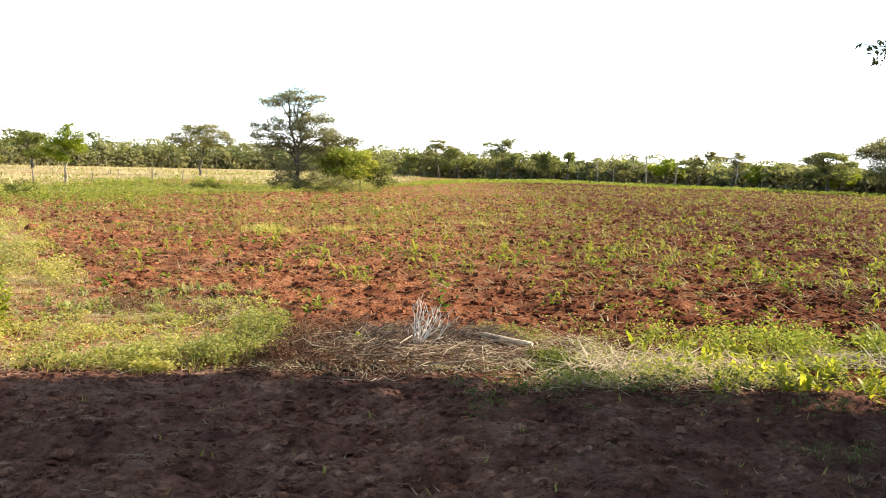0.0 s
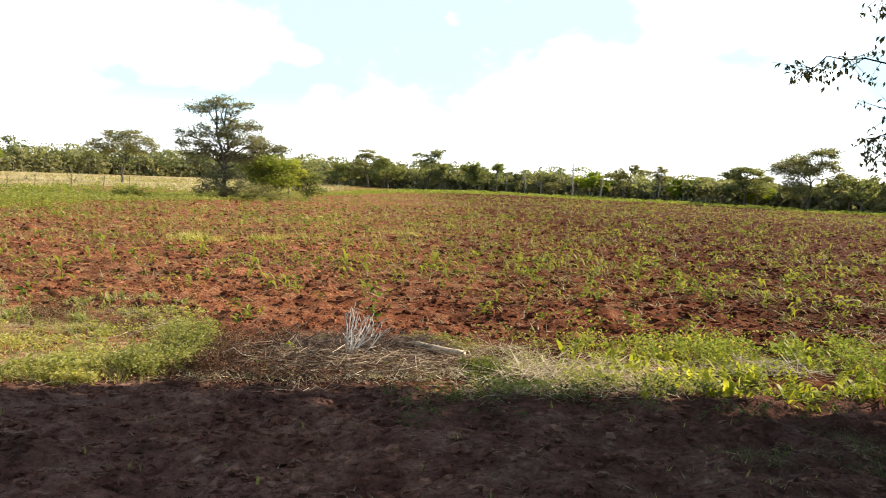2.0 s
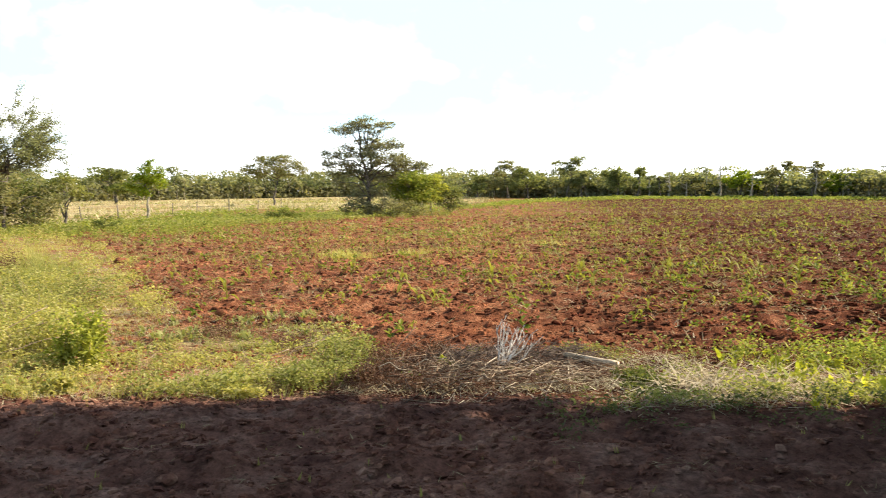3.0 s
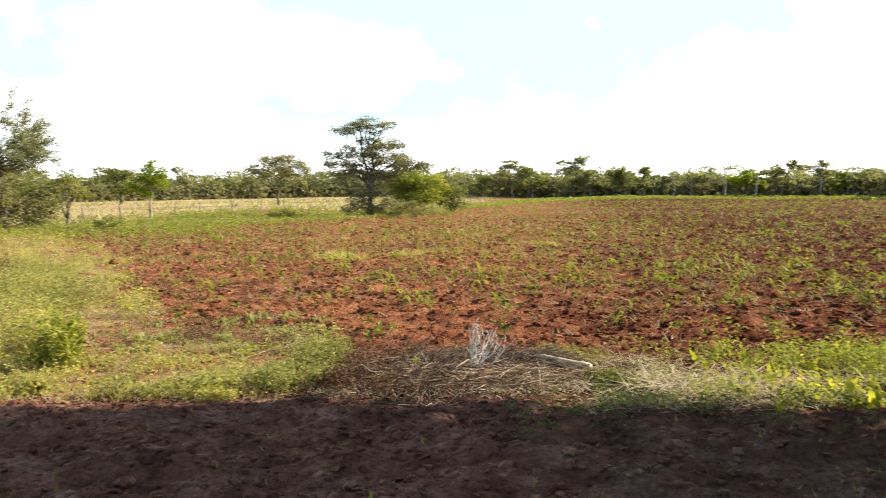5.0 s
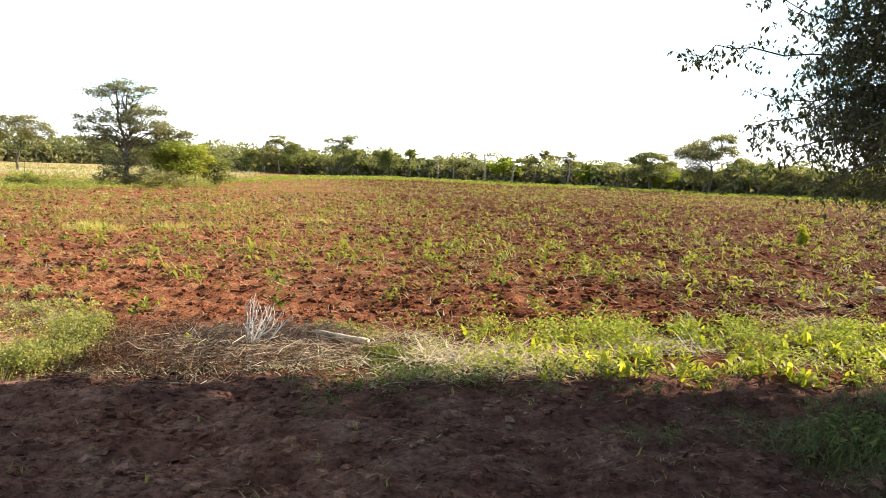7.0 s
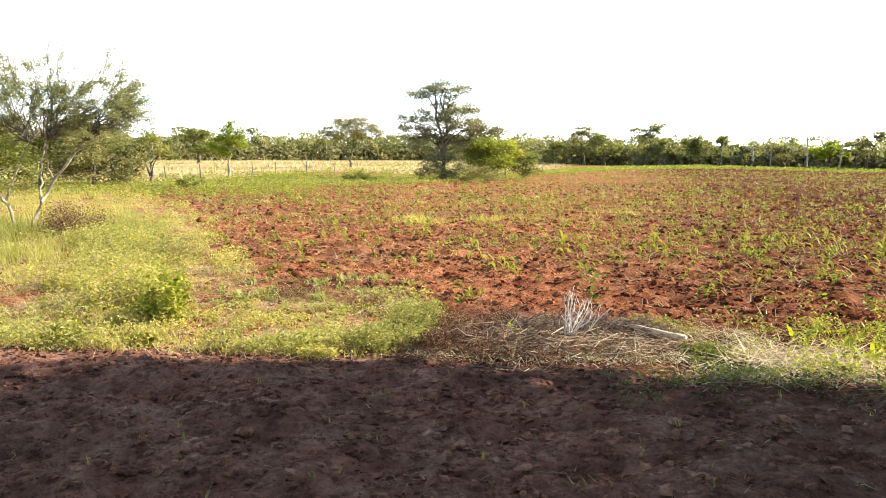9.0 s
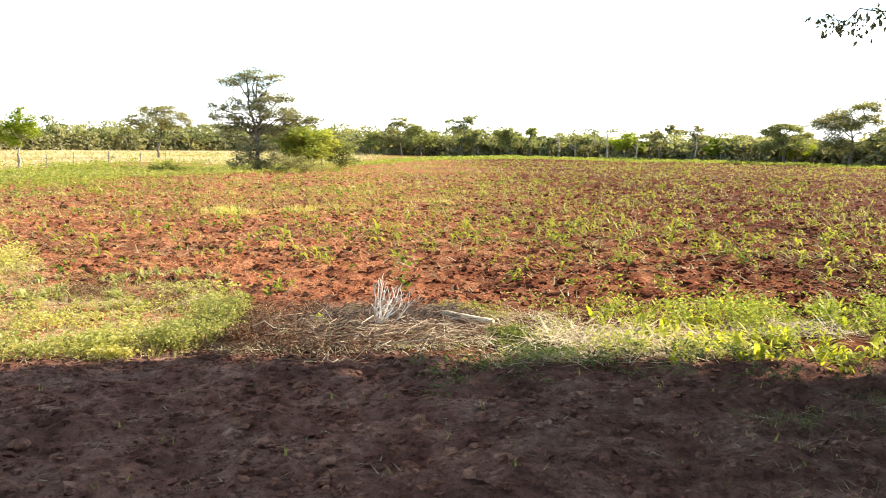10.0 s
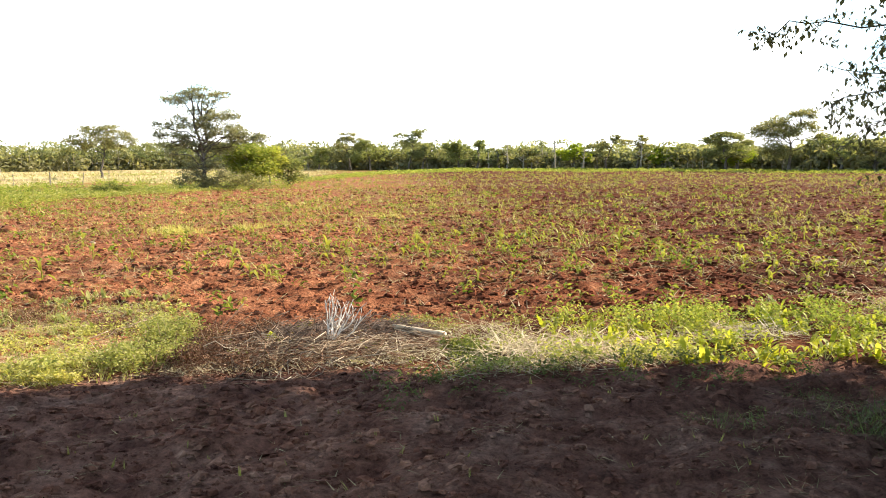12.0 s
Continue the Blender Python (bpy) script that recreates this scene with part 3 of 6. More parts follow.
for key, values in (("straw", straw), ("green", green), ("yard", yard), ("soil_dark", soil_dark)):
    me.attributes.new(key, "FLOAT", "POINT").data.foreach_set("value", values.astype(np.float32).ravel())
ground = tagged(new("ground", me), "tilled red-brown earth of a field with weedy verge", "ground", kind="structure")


# ---- trees ----
def polar(azimuth, elevation, distance):
    """A place by degrees to the right, degrees above eye level, and metres along the ground."""
    a = radians(azimuth)
    return np.array([distance * math.sin(a), distance * math.cos(a), 1.6 + distance * math.tan(radians(elevation))])


def tree(name, label, at, pads, leaf, per_pad, leaf_mat, bark=None, trunk_r=0.14, fork=0.35, seed=1, flat=0.55, category="tree", bend=0.0, clumps=14, tight=0.24, twigs=5, group="", stems=()):
    """Trunk and limbs that reach into cushions of leaves. pads: x, y, z, half width, half height, all from the foot."""
    rng = np.random.default_rng(seed)
    root = thing(name, (at[0], at[1], float(ground_z(at[0], at[1])) - 0.05), label, category, group)
    wood, crown = Pile(), Pile()
    pads = [tuple(p) for p in pads]
    top = max(p[2] for p in pads)
    mid = np.array([np.mean([p[0] for p in pads]) * 0.5 + bend, np.mean([p[1] for p in pads]) * 0.5, top * fork])
    stem = bent((0, 0, 0), mid, rng, 0, 5, 0.10)
    wood.add(*tube(stem, np.linspace(trunk_r * 1.25, trunk_r * 0.8, 5), 8))
    high = max(pads, key=lambda p: p[2])
    lead = bent(mid, (high[0], high[1], high[2]), rng, 0.0, 7, 0.16)
    wood.add(*tube(lead, np.linspace(trunk_r * 0.8, trunk_r * 0.15, 7), 6))
    limbs = []
    for line, r in stems:
        path = np.array(line, float)
        limbs.append(Pile().add(*tube(path, np.linspace(r, r * 0.45, len(path)), 6)))
    for p in pads:
        where, hubs = in_pad(p[:3], (p[3], p[3] * 0.95, p[4]), int(3.4 * per_pad * p[3] * max(p[4], p[3] * 0.4)), rng, clumps, tight)
        where[:, 2] = np.maximum(where[:, 2], 0.12)
        crown.add(*leaf_quads(where, leaf, rng, flat))
        start = lead[min(6, max(0, int(6 * (p[2] - mid[2]) / (top - mid[2] + 1e-6) * 0.7)))] if p[2] > mid[2] else stem[min(4, int(4 * p[2] / (mid[2] + 1e-6)))]
        limb = bent(start, p[:3], rng, 0.10, 6, 0.18)
        r0 = trunk_r * (0.25 + 0.25 * min(1, p[3]))
        limbs.append(Pile().add(*tube(limb, np.linspace(r0, r0 * 0.25, 6), 5)))
        for h in hubs[:twigs]:
            limbs[-1].add(*tube(bent(limb[-2], h, rng, 0.05, 4, 0.2), np.linspace(r0 * 0.28, r0 * 0.06, 4), 4))
    if name in ("far_tree", "thicket_bush", "unseen_tree", "green_tree"):
        for limb in limbs:
            wood.add(np.concatenate(limb.v), np.concatenate(limb.q))
        limbs = []
    trunk = part("trunk", wood.mesh("trunk", bark or M_BARK, True), root)
    for limb in limbs:
        part("limb", limb.mesh("limb", bark or M_BARK, True), trunk)
    part("crown", crown.mesh("crown", leaf_mat), root)
    return root


def round_pads(width, height, n, seed, low=0.3, flatness=0.5):
    """Cushions for a plain bushy tree of that width and height."""
    rng = np.random.default_rng(seed)
    out = []
    for _ in range(n):
        z = height * rng.uniform(low, 0.88)
        reach = width * 0.5 * math.sqrt(max(0.05, 1 - (2 * (z / height - 0.5)) ** 2)) * 0.75
        a, r = rng.uniform(0, 6.28), reach * rng.uniform(0.25, 1.0)
        w = width * rng.uniform(0.14, 0.24)
        out.append((r * math.cos(a), r * math.sin(a), z, w, w * flatness))
    return out


# the lone tall tree in the field, in layers
tree("savanna_tree", "tall lone savanna tree with layered olive crown", (-4.55, 52.4), [
    (-1.6, 0, 5.4, 0.81, 0.35), (-0.7, 0.2, 5.65, 0.67, 0.35), (0.1, 0, 5.84, 0.95, 0.39), (1.1, 0.1, 5.65, 0.56, 0.21), (1.6, 0, 5.79, 0.18, 0.1), (0.4, -0.2, 5.26, 0.5, 0.21),
    (-0.5, 0.1, 4.75, 0.45, 0.22), (0.35, 0.1, 4.8, 0.4, 0.2), (1.1, -0.2, 4.53, 0.84, 0.32), (1.85, 0.1, 4.48, 0.45, 0.23), (0.4, 0.3, 4.04, 1.06, 0.56), (1.1, -0.3, 3.56, 1.06, 0.63), (0.3, -0.5, 3.51, 0.78, 0.53),
    (-1.3, 0.1, 4.18, 0.56, 0.35), (-2.2, 0, 3.89, 0.56, 0.39), (-1, -0.3, 3.51, 0.72, 0.49), (-1.9, 0.2, 3.01, 0.81, 0.42), (-2.35, -0.2, 3.4, 0.45, 0.28),
    (1.9, 0.3, 3.26, 0.89, 0.53), (2.6, 0.2, 3.21, 0.84, 0.42), (3.5, 0.3, 3.12, 0.56, 0.26), (1.2, 0.2, 2.5, 0.7, 0.4), (-0.7, 0.2, 2.9, 0.8, 0.45), (0.3, 0.2, 2.6, 0.8, 0.4), (-1.8, 0.1, 2.3, 0.6, 0.25), (-0.9, 0.1, 1.5, 0.6, 0.4), (0.7, 0.1, 1.5, 0.7, 0.45), (-0.3, -0.4, 0.9, 0.7, 0.45), (1.1, -0.2, 0.8, 0.7, 0.4), (-1.2, -0.1, 0.6, 0.5, 0.35), (0.3, -0.3, 0.4, 0.6, 0.3)],
     0.14, 620, M_SAVANNA, None, 0.12, 0.28, 11, clumps=16, tight=0.26, flat=0.3, twigs=8, stems=[([(0.05, 0, 1.9), (-0.1, 0, 2.9), (-0.45, 0, 3.9), (-0.45, 0, 4.9), (-0.55, 0, 5.6)], 0.10),
     ([(0.05, 0, 2.1), (0.5, 0, 2.7), (1.2, 0, 3.2), (2.4, 0.1, 3.2)], 0.08), ([(-0.4, 0, 3.6), (0.2, 0, 4.1), (1.0, -0.1, 4.5), (1.7, 0, 4.55)], 0.05), ([(-0.05, 0, 2.5), (-0.8, 0, 2.9), (-1.8, 0, 3.0)], 0.06)])
tree("shrub_tree", "bushy green tree beside the tall lone tree", (-2.3, 56.4), round_pads(3.9, 3.1, 24, 12, 0.34, 0.55), 0.18, 330, M_BAND, M_PALE, 0.07, 0.35, 12, clumps=20, tight=0.30,
     stems=[([(0.1, 0, 0), (0.35, 0, 0.9), (0.6, 0, 1.5)], 0.05), ([(-0.2, 0, 0), (-0.5, 0, 0.9), (-0.8, 0, 1.5)], 0.05)])
tree("shrub_tree", "bushy yellow-green tree lit by low sun", (-0.75, 57.0), round_pads(2.4, 2.9, 16, 13, 0.36, 0.6), 0.18, 330, M_SUNLIT, M_PALE, 0.06, 0.35, 13, clumps=20, tight=0.30)
tree("shrub_tree", "dark green bushy tree at the field's edge", (0.45, 57.8), round_pads(2.6, 2.3, 16, 14, 0.22, 0.6), 0.18, 330, M_FARLEAF, None, 0.06, 0.3, 14, clumps=20, tight=0.30)
tree("low_shrub", "low pale green shrub before the bushy trees", (-1.2, 55.6), [(0, 0, 0.35, 0.7, 0.3), (1.2, 0.3, 0.3, 0.6, 0.25), (-1.2, 0.3, 0.35, 0.6, 0.3)], 0.13, 420, M_VERGE, M_PALE, 0.03, 0.3, 18, category="shrub")
tree("low_shrub", "low scrubby shrub under the lone tree", (-3.0, 51.8), [(0, 0, 0.5, 0.9, 0.4), (1.2, 0.3, 0.6, 0.9, 0.45), (-1.2, 0.3, 0.45, 0.7, 0.35)], 0.13, 620, M_OLIVE, None, 0.03, 0.3, 15, category="shrub")
tree("low_shrub", "low dark green shrub in the field", (-8.9, 47.0), [(0, 0, 0.35, 0.7, 0.3), (0.6, 0.1, 0.3, 0.5, 0.25), (-0.5, 0, 0.3, 0.5, 0.25)], 0.12, 700, M_SHRUB, None, 0.03, 0.3, 16, category="shrub")
tree("low_shrub", "low dark green shrub in the field", (-14.2, 36.0), [(0, 0, 0.35, 0.45, 0.3), (-0.5, 0.1, 0.25, 0.35, 0.22)], 0.10, 900, M_SHRUB, None, 0.03, 0.3, 17, category="shrub")

# trees of the pasture on the left
tree("pasture_tree", "bright green young tree at the pasture fence", (-18.4, 52.8), [
    (0, 0, 2.9, 0.75, 0.5), (-0.5, 0, 2.2, 0.75, 0.5), (0.6, 0, 2.3, 0.75, 0.5), (0.2, 0.2, 3.4, 0.45, 0.3), (-0.2, 0, 1.7, 0.6, 0.35), (0.9, 0, 2.9, 0.4, 0.3)], 0.15, 700, M_BRIGHT, M_PALE, 0.08, 0.36, 21)
tree("pasture_tree", "small yellow-green tree with bare forked stems", (-18.6, 41.6), [
    (0, 0, 2.15, 0.6, 0.35), (-0.6, 0, 1.95, 0.5, 0.3), (0.55, 0, 1.9, 0.5, 0.3), (0.1, 0, 2.45, 0.45, 0.25), (0.9, 0.2, 1.6, 0.4, 0.25)], 0.11, 900, M_VERGE, M_BARK, 0.07, 0.3, 22, stems=[
    ([(0, 0, 0.5), (0.2, 0, 1.1), (0.55, 0, 1.7)], 0.045), ([(0, 0, 0.5), (-0.2, 0, 1.1), (-0.5, 0, 1.8)], 0.045)])
tree("pasture_tree", "wide umbrella-shaped olive tree in the pasture", (-19.9, 101.0), [
    (-2.7, 0, 4.3, 1.3, 0.6), (-1.2, 0.3, 5.2, 1.5, 0.6), (0.9, 0, 5.5, 1.5, 0.6), (2.5, 0.2, 4.8, 1.3, 0.6), (0.0, -0.4, 4.5, 1.8, 0.7), (3.3, 0, 4.0, 0.8, 0.4), (-1.8, -0.3, 3.7, 1.2, 0.5), (1.6, -0.3, 3.8, 1.3, 0.5)],
     0.24, 300, M_OLIVE, None, 0.12, 0.38, 23, clumps=16, tight=0.32)
for k, (a, d, w, h, m) in enumerate([(-27.5, 40, 5.0, 2.9, M_OLIVE), (-30.5, 42, 5.0, 3.3, M_SHRUB), (-26.3, 47, 4.0, 2.6, M_SHRUB), (-33.5, 38, 4.5, 3.2, M_SHRUB), (-29.0, 52, 5.5, 3.8, M_OLIVE),
                                       (-36.5, 36, 4.5, 3.0, M_SHRUB), (-40.5, 40, 6.0, 3.8, M_OLIVE), (-45.0, 36, 5.0, 3.4, M_SHRUB), (-50.0, 40, 6.0, 4.0, M_OLIVE), (-55.0, 36, 5.5, 3.6, M_SHRUB)]):
    x, y, _ = polar(a, 0, d)
    tree("thicket_bush", "dense bushy thicket behind the thorn tree", (x, y), round_pads(w, h, 10, 30 + k, 0.18, 0.6), 0.19, 190, m, None, 0.08, 0.3, 30 + k, category="bush", group="thicket on the verge")
tree("green_tree", "large rounded dark green tree in the woodland edge", tuple(polar(-21.0, 0, 128)[:2]), round_pads(7.0, 5.4, 12, 44, 0.3), 0.3, 120, M_SHRUB, None, 0.2, 0.3, 44)

# the thorny tree on the verge, forked low with pale stems and feathery, rising sprays
def thorn_tree(at, label, seed):
    rng = np.random.default_rng(seed)
    root = thing("thorn_tree", (at[0], at[1], float(ground_z(*at)) - 0.05), label, "tree")
    crown, twigs = Pile(), Pile()
    stems = [([(0.0, 0, 0), (0.16, 0, 0.36), (0.36, 0, 0.75), (0.62, 0.05, 1.2), (0.88, 0.1, 1.5), (1.20, 0.1, 1.9)], 0.042),
             ([(-0.27, 0, 0), (-0.34, 0, 0.45), (-0.50, -0.05, 0.75), (-0.67, -0.1, 1.0), (-0.92, -0.15, 1.65)], 0.036),
             ([(0.30, 0, 0.65), (0.22, 0.12, 1.0), (0.21, 0.2, 1.35), (0.27, 0.3, 1.9)], 0.028),
             ([(-0.45, 0, 0.68), (-0.40, 0.1, 0.98), (-0.22, 0.15, 1.4), (-0.04, 0.2, 1.85)], 0.028),
             ([(-0.60, -0.05, 0.9), (-0.95, -0.3, 1.25), (-1.30, -0.5, 1.75)], 0.024),
             ([(0.55, 0.05, 1.1), (0.55, -0.2, 1.45), (0.70, -0.4, 1.9)], 0.022)]
    trunk = None
    ends = []
    for k, (line, r) in enumerate(stems):
        line = np.array(line)
        fine = np.stack([np.interp(np.linspace(0, 1, 12), np.linspace(0, 1, len(line)), line[:, c]) for c in range(3)], -1)
        fine[1:-1] += rng.normal(0, 0.012, (10, 3))
        me = quads_mesh("limb" if k else "trunk", *tube(fine, np.linspace(r, r * 0.5, 12), 8), M_PALE, True)
        if k == 0:
            trunk = part("trunk", me, root)
        else:
            part("limb", me, trunk)
        ends.append(fine[-1])
    for _ in range(135):
        tx = 2.55 * np.sign(rng.uniform(-1.15, 0.85)) * rng.uniform(0, 1) ** 0.75
        low, high = np.interp(tx, [-2.7, -1.5, 0, 1.5, 2.6], [1.7, 1.75, 1.85, 1.9, 2.05]), np.interp(tx, [-2.7, -1.5, -0.3, 0.5, 1.2, 2.0, 2.6], [3.8, 4.25, 4.25, 3.95, 3.7, 3.65, 2.6])
        tip = np.array([tx, rng.normal(0, 0.75), low + (high - low) * rng.uniform(0.0, 1.0) ** 0.8])
        start = min(ends, key=lambda e: abs(e[0] - 0.55 * tx) + rng.uniform(0, 0.4))
        path = bent(start, tip, rng, -0.06 if tip[2] > 2.9 else 0.07, 9, 0.12)
        twigs.add(*tube(path, np.linspace(0.015, 0.004, 9), 5))
        way = (tip - start) / np.linalg.norm(tip - start)
        for _ in range(9):
            f = rng.uniform(0.5, 1.0)
            b = path[min(8, int(f * 8))]
            out = way * np.array([1.0, 1.0, 0.6]) + rng.normal(0, 0.42, 3) + np.array([0.35 * np.sign(tx), 0, 0.0])
            e = b + out / np.linalg.norm(out) * rng.uniform(0.22, 0.5)
            line = bent(b, e, rng, -0.03, 4, 0.1)
            twigs.add(*tube(line, np.linspace(0.005, 0.002, 4), 3))
            m = 48
            g = rng.uniform(0.1, 1.05, m)[:, None]
            c = b + (e - b) * g + rng.normal(0, 1, (m, 3)) * np.array([0.034, 0.034, 0.026])
            crown.add(*leaf_quads(c, 0.046, rng, 0.45, 0.42))
    tagged(part("twig", twigs.mesh("twig", M_POST, True), trunk), "thin grey rising twigs", kind="stuff")
    part("crown", crown.mesh("crown", M_THORN), root, "feathery grey-green foliage")


thorn_tree((-9.85, 16.1), "feathery thorn tree with pale forked stems", 51)
tree("thorn_tree", "dark green leafy thorn tree in tall grass", (-12.6, 17.6), round_pads(3.9, 3.4, 16, 52, 0.35, 0.55), 0.10, 800, M_SHRUB, M_PALE, 0.07, 0.3, 52, clumps=20, tight=0.2)
tree("thorn_tree", "pale-stemmed thorn tree on the overgrown verge", (-17.5, 16.0), round_pads(4.5, 3.9, 12, 53, 0.35, 0.5), 0.10, 560, M_GREY, M_PALE, 0.08, 0.3, 53, clumps=20, tight=0.2)

def wood_far(a):
    """Distance of the woodland's edge, by degrees to the right."""
    return float(np.interp(a, [-64, -30, -14, -6, 0, 3, 12, 20, 24, 33, 40, 78], [130, 150, 205, 228, 200, 158, 140, 128, 121, 106, 98, 90]))


# single trees that stand out along the far woodland: azimuth, distance, top height, width, kind
FAR_TREES = [(4.6, 150, 6.3, 8.0, "flat", M_OLIVE), (5.9, 148, 5.4, 7.0, "round", M_FARLEAF), (8.5, 152, 6.9, 7.5, "flat", M_GREY), (9.4, 146, 5.0, 5.0, "round", M_WOODS), (11.9, 138, 4.6, 6.0, "round", M_FARLEAF),
             (13.1, 139, 5.2, 5.0, "round", M_FARLEAF), (14.6, 137, 3.9, 4.5, "round", M_WOODS), (16.6, 138, 4.1, 5.5, "round", M_OLIVE), (19.6, 136, 4.2, 6.0, "round", M_BRIGHT), (21.7, 138, 5.3, 4.2, "flat", M_OLIVE),
             (23.7, 119, 4.7, 4.6, "flat", M_OLIVE), (25.3, 135, 3.7, 6.0, "round", M_BRIGHT), (29.3, 124, 5.0, 5.6, "flat", M_GREY), (30.0, 122, 3.2, 5.0, "round", M_BRIGHT), (36.0, 112, 4.4, 4.6, "round", M_FARLEAF),
             (37.8, 110, 3.6, 5.0, "round", M_OLIVE), (2.5, 150, 4.3, 6.0, "round", M_FARLEAF), (40.5, 108, 4.2, 6.0, "round", M_FARLEAF), (44.0, 108, 4.8, 6.0, "round", M_OLIVE), (48.0, 106, 4.6, 6.0, "round", M_FARLEAF)]
for k, (a, d, h, w, kind, m) in enumerate(FAR_TREES):
    near = min(d, wood_far(a) - 2) / d
    d, h, w = d * near, 1.6 + (h - 1.6) * near, w * near
    x, y, _ = polar(a, 0, d)
    if kind == "flat":
        rng = np.random.default_rng(70 + k)
        pads = [(rng.uniform(-0.34, 0.34) * w, rng.uniform(-0.2, 0.2) * w, h * z, w * s, h * 0.10) for z, s in ((0.95, 0.24), (0.86, 0.2), (0.83, 0.2), (0.7, 0.22), (0.66, 0.2), (0.5, 0.22), (0.4, 0.2))]
        label = "flat-topped tree along the far woodland"
    else:
        pads, label = round_pads(w, h, 9, 70 + k, 0.25, 0.55), "bushy green tree along the far woodland"
    tree("far_tree", label, (x, y), pads, 0.32, 155, m, None, 0.16, 0.35, 70 + k, tight=0.2, twigs=3, group="trees along the far woodland")
x, y, _ = polar(33.0, 0, 103)
tree("umbrella_tree", "spreading umbrella tree at the field corner", (x, y), [
    (-2.6, 0, 5, 1.72, 0.8), (-1.2, 0.3, 5.6, 1.38, 0.72), (-3.9, 0, 4.4, 1.03, 0.56), (0.2, 0, 4.7, 1.49, 0.8), (-1.2, -0.3, 4.3, 1.61, 0.64), (1.6, 0, 6.7, 1.38, 0.4), (0.9, 0.2, 6.3, 0.8, 0.32), (2.7, 0, 6.2, 0.8, 0.32),
    (2.2, 0, 5.3, 1.26, 0.48), (3.2, 0.2, 4.8, 0.8, 0.4), (-2.2, 0, 2.6, 1.49, 1.12), (-0.6, 0.3, 2.2, 1.38, 0.96), (3.4, 0.4, 2.6, 1.38, 1.12), (4.2, 0.3, 3.6, 0.92, 0.8)],
     0.24, 330, M_OLIVE, None, 0.17, 0.36, 95, clumps=16, tight=0.32)
tree("far_tree", "broad flat-crowned olive tree along the woodland", tuple(polar(29.3, 0, 107)[:2]), [
    (-1.0, 0, 4.4, 1.5, 0.35), (0.8, 0, 4.2, 1.4, 0.35), (-2.2, 0, 3.7, 1.2, 0.35), (2.0, 0, 3.4, 1.3, 0.4), (0, 0, 3.2, 1.6, 0.5), (-1.0, 0, 2.2, 1.8, 0.6), (1.4, 0, 2.0, 1.5, 0.6)], 0.24, 360, M_WOODS, None, 0.16, 0.35, 96, clumps=20, tight=0.2, group="trees along the far woodland")


def dead_tree(at, height, seed, label):
    rng = np.random.default_rng(seed)
    root = thing("dead_tree", (at[0], at[1], float(ground_z(*at)) - 0.05), label, "tree", "dead trees")
    wood = Pile()
    stem = bent((0, 0, 0), (rng.normal(0, 0.1), 0, height), rng, 0, 8, 0.05)
    wood.add(*tube(stem, np.linspace(0.15, 0.04, 8), 7))
    for k in range(6):
        f = rng.uniform(0.35, 0.85)
        s = stem[int(f * 7)]
        e = s + np.array([rng.choice([-1, 1]) * rng.uniform(0.3, 1.0), rng.normal(0, 0.4), rng.uniform(0.6, 1.6) * height / 7])
        wood.add(*tube(bent(s, e, rng, -0.05, 5, 0.2), np.linspace(0.07, 0.015, 5), 5))
    part("trunk", wood.mesh("trunk", M_PALE, True), root)


for a, d, h, s in ((18.3, 130, 6.0, 1), (15.15, 130, 4.0, 2), (20.2, 131, 3.6, 3), (24.0, 117, 4.4, 4), (13.9, 131, 2.8, 5), (16.2, 132, 2.6, 6)):
    near = (wood_far(a) - 3) / d
    dead_tree(tuple(polar(a, 0, d * near)[:2]), 1.6 + (h - 1.6) * near, s, "bare grey dead tree before the woodland")


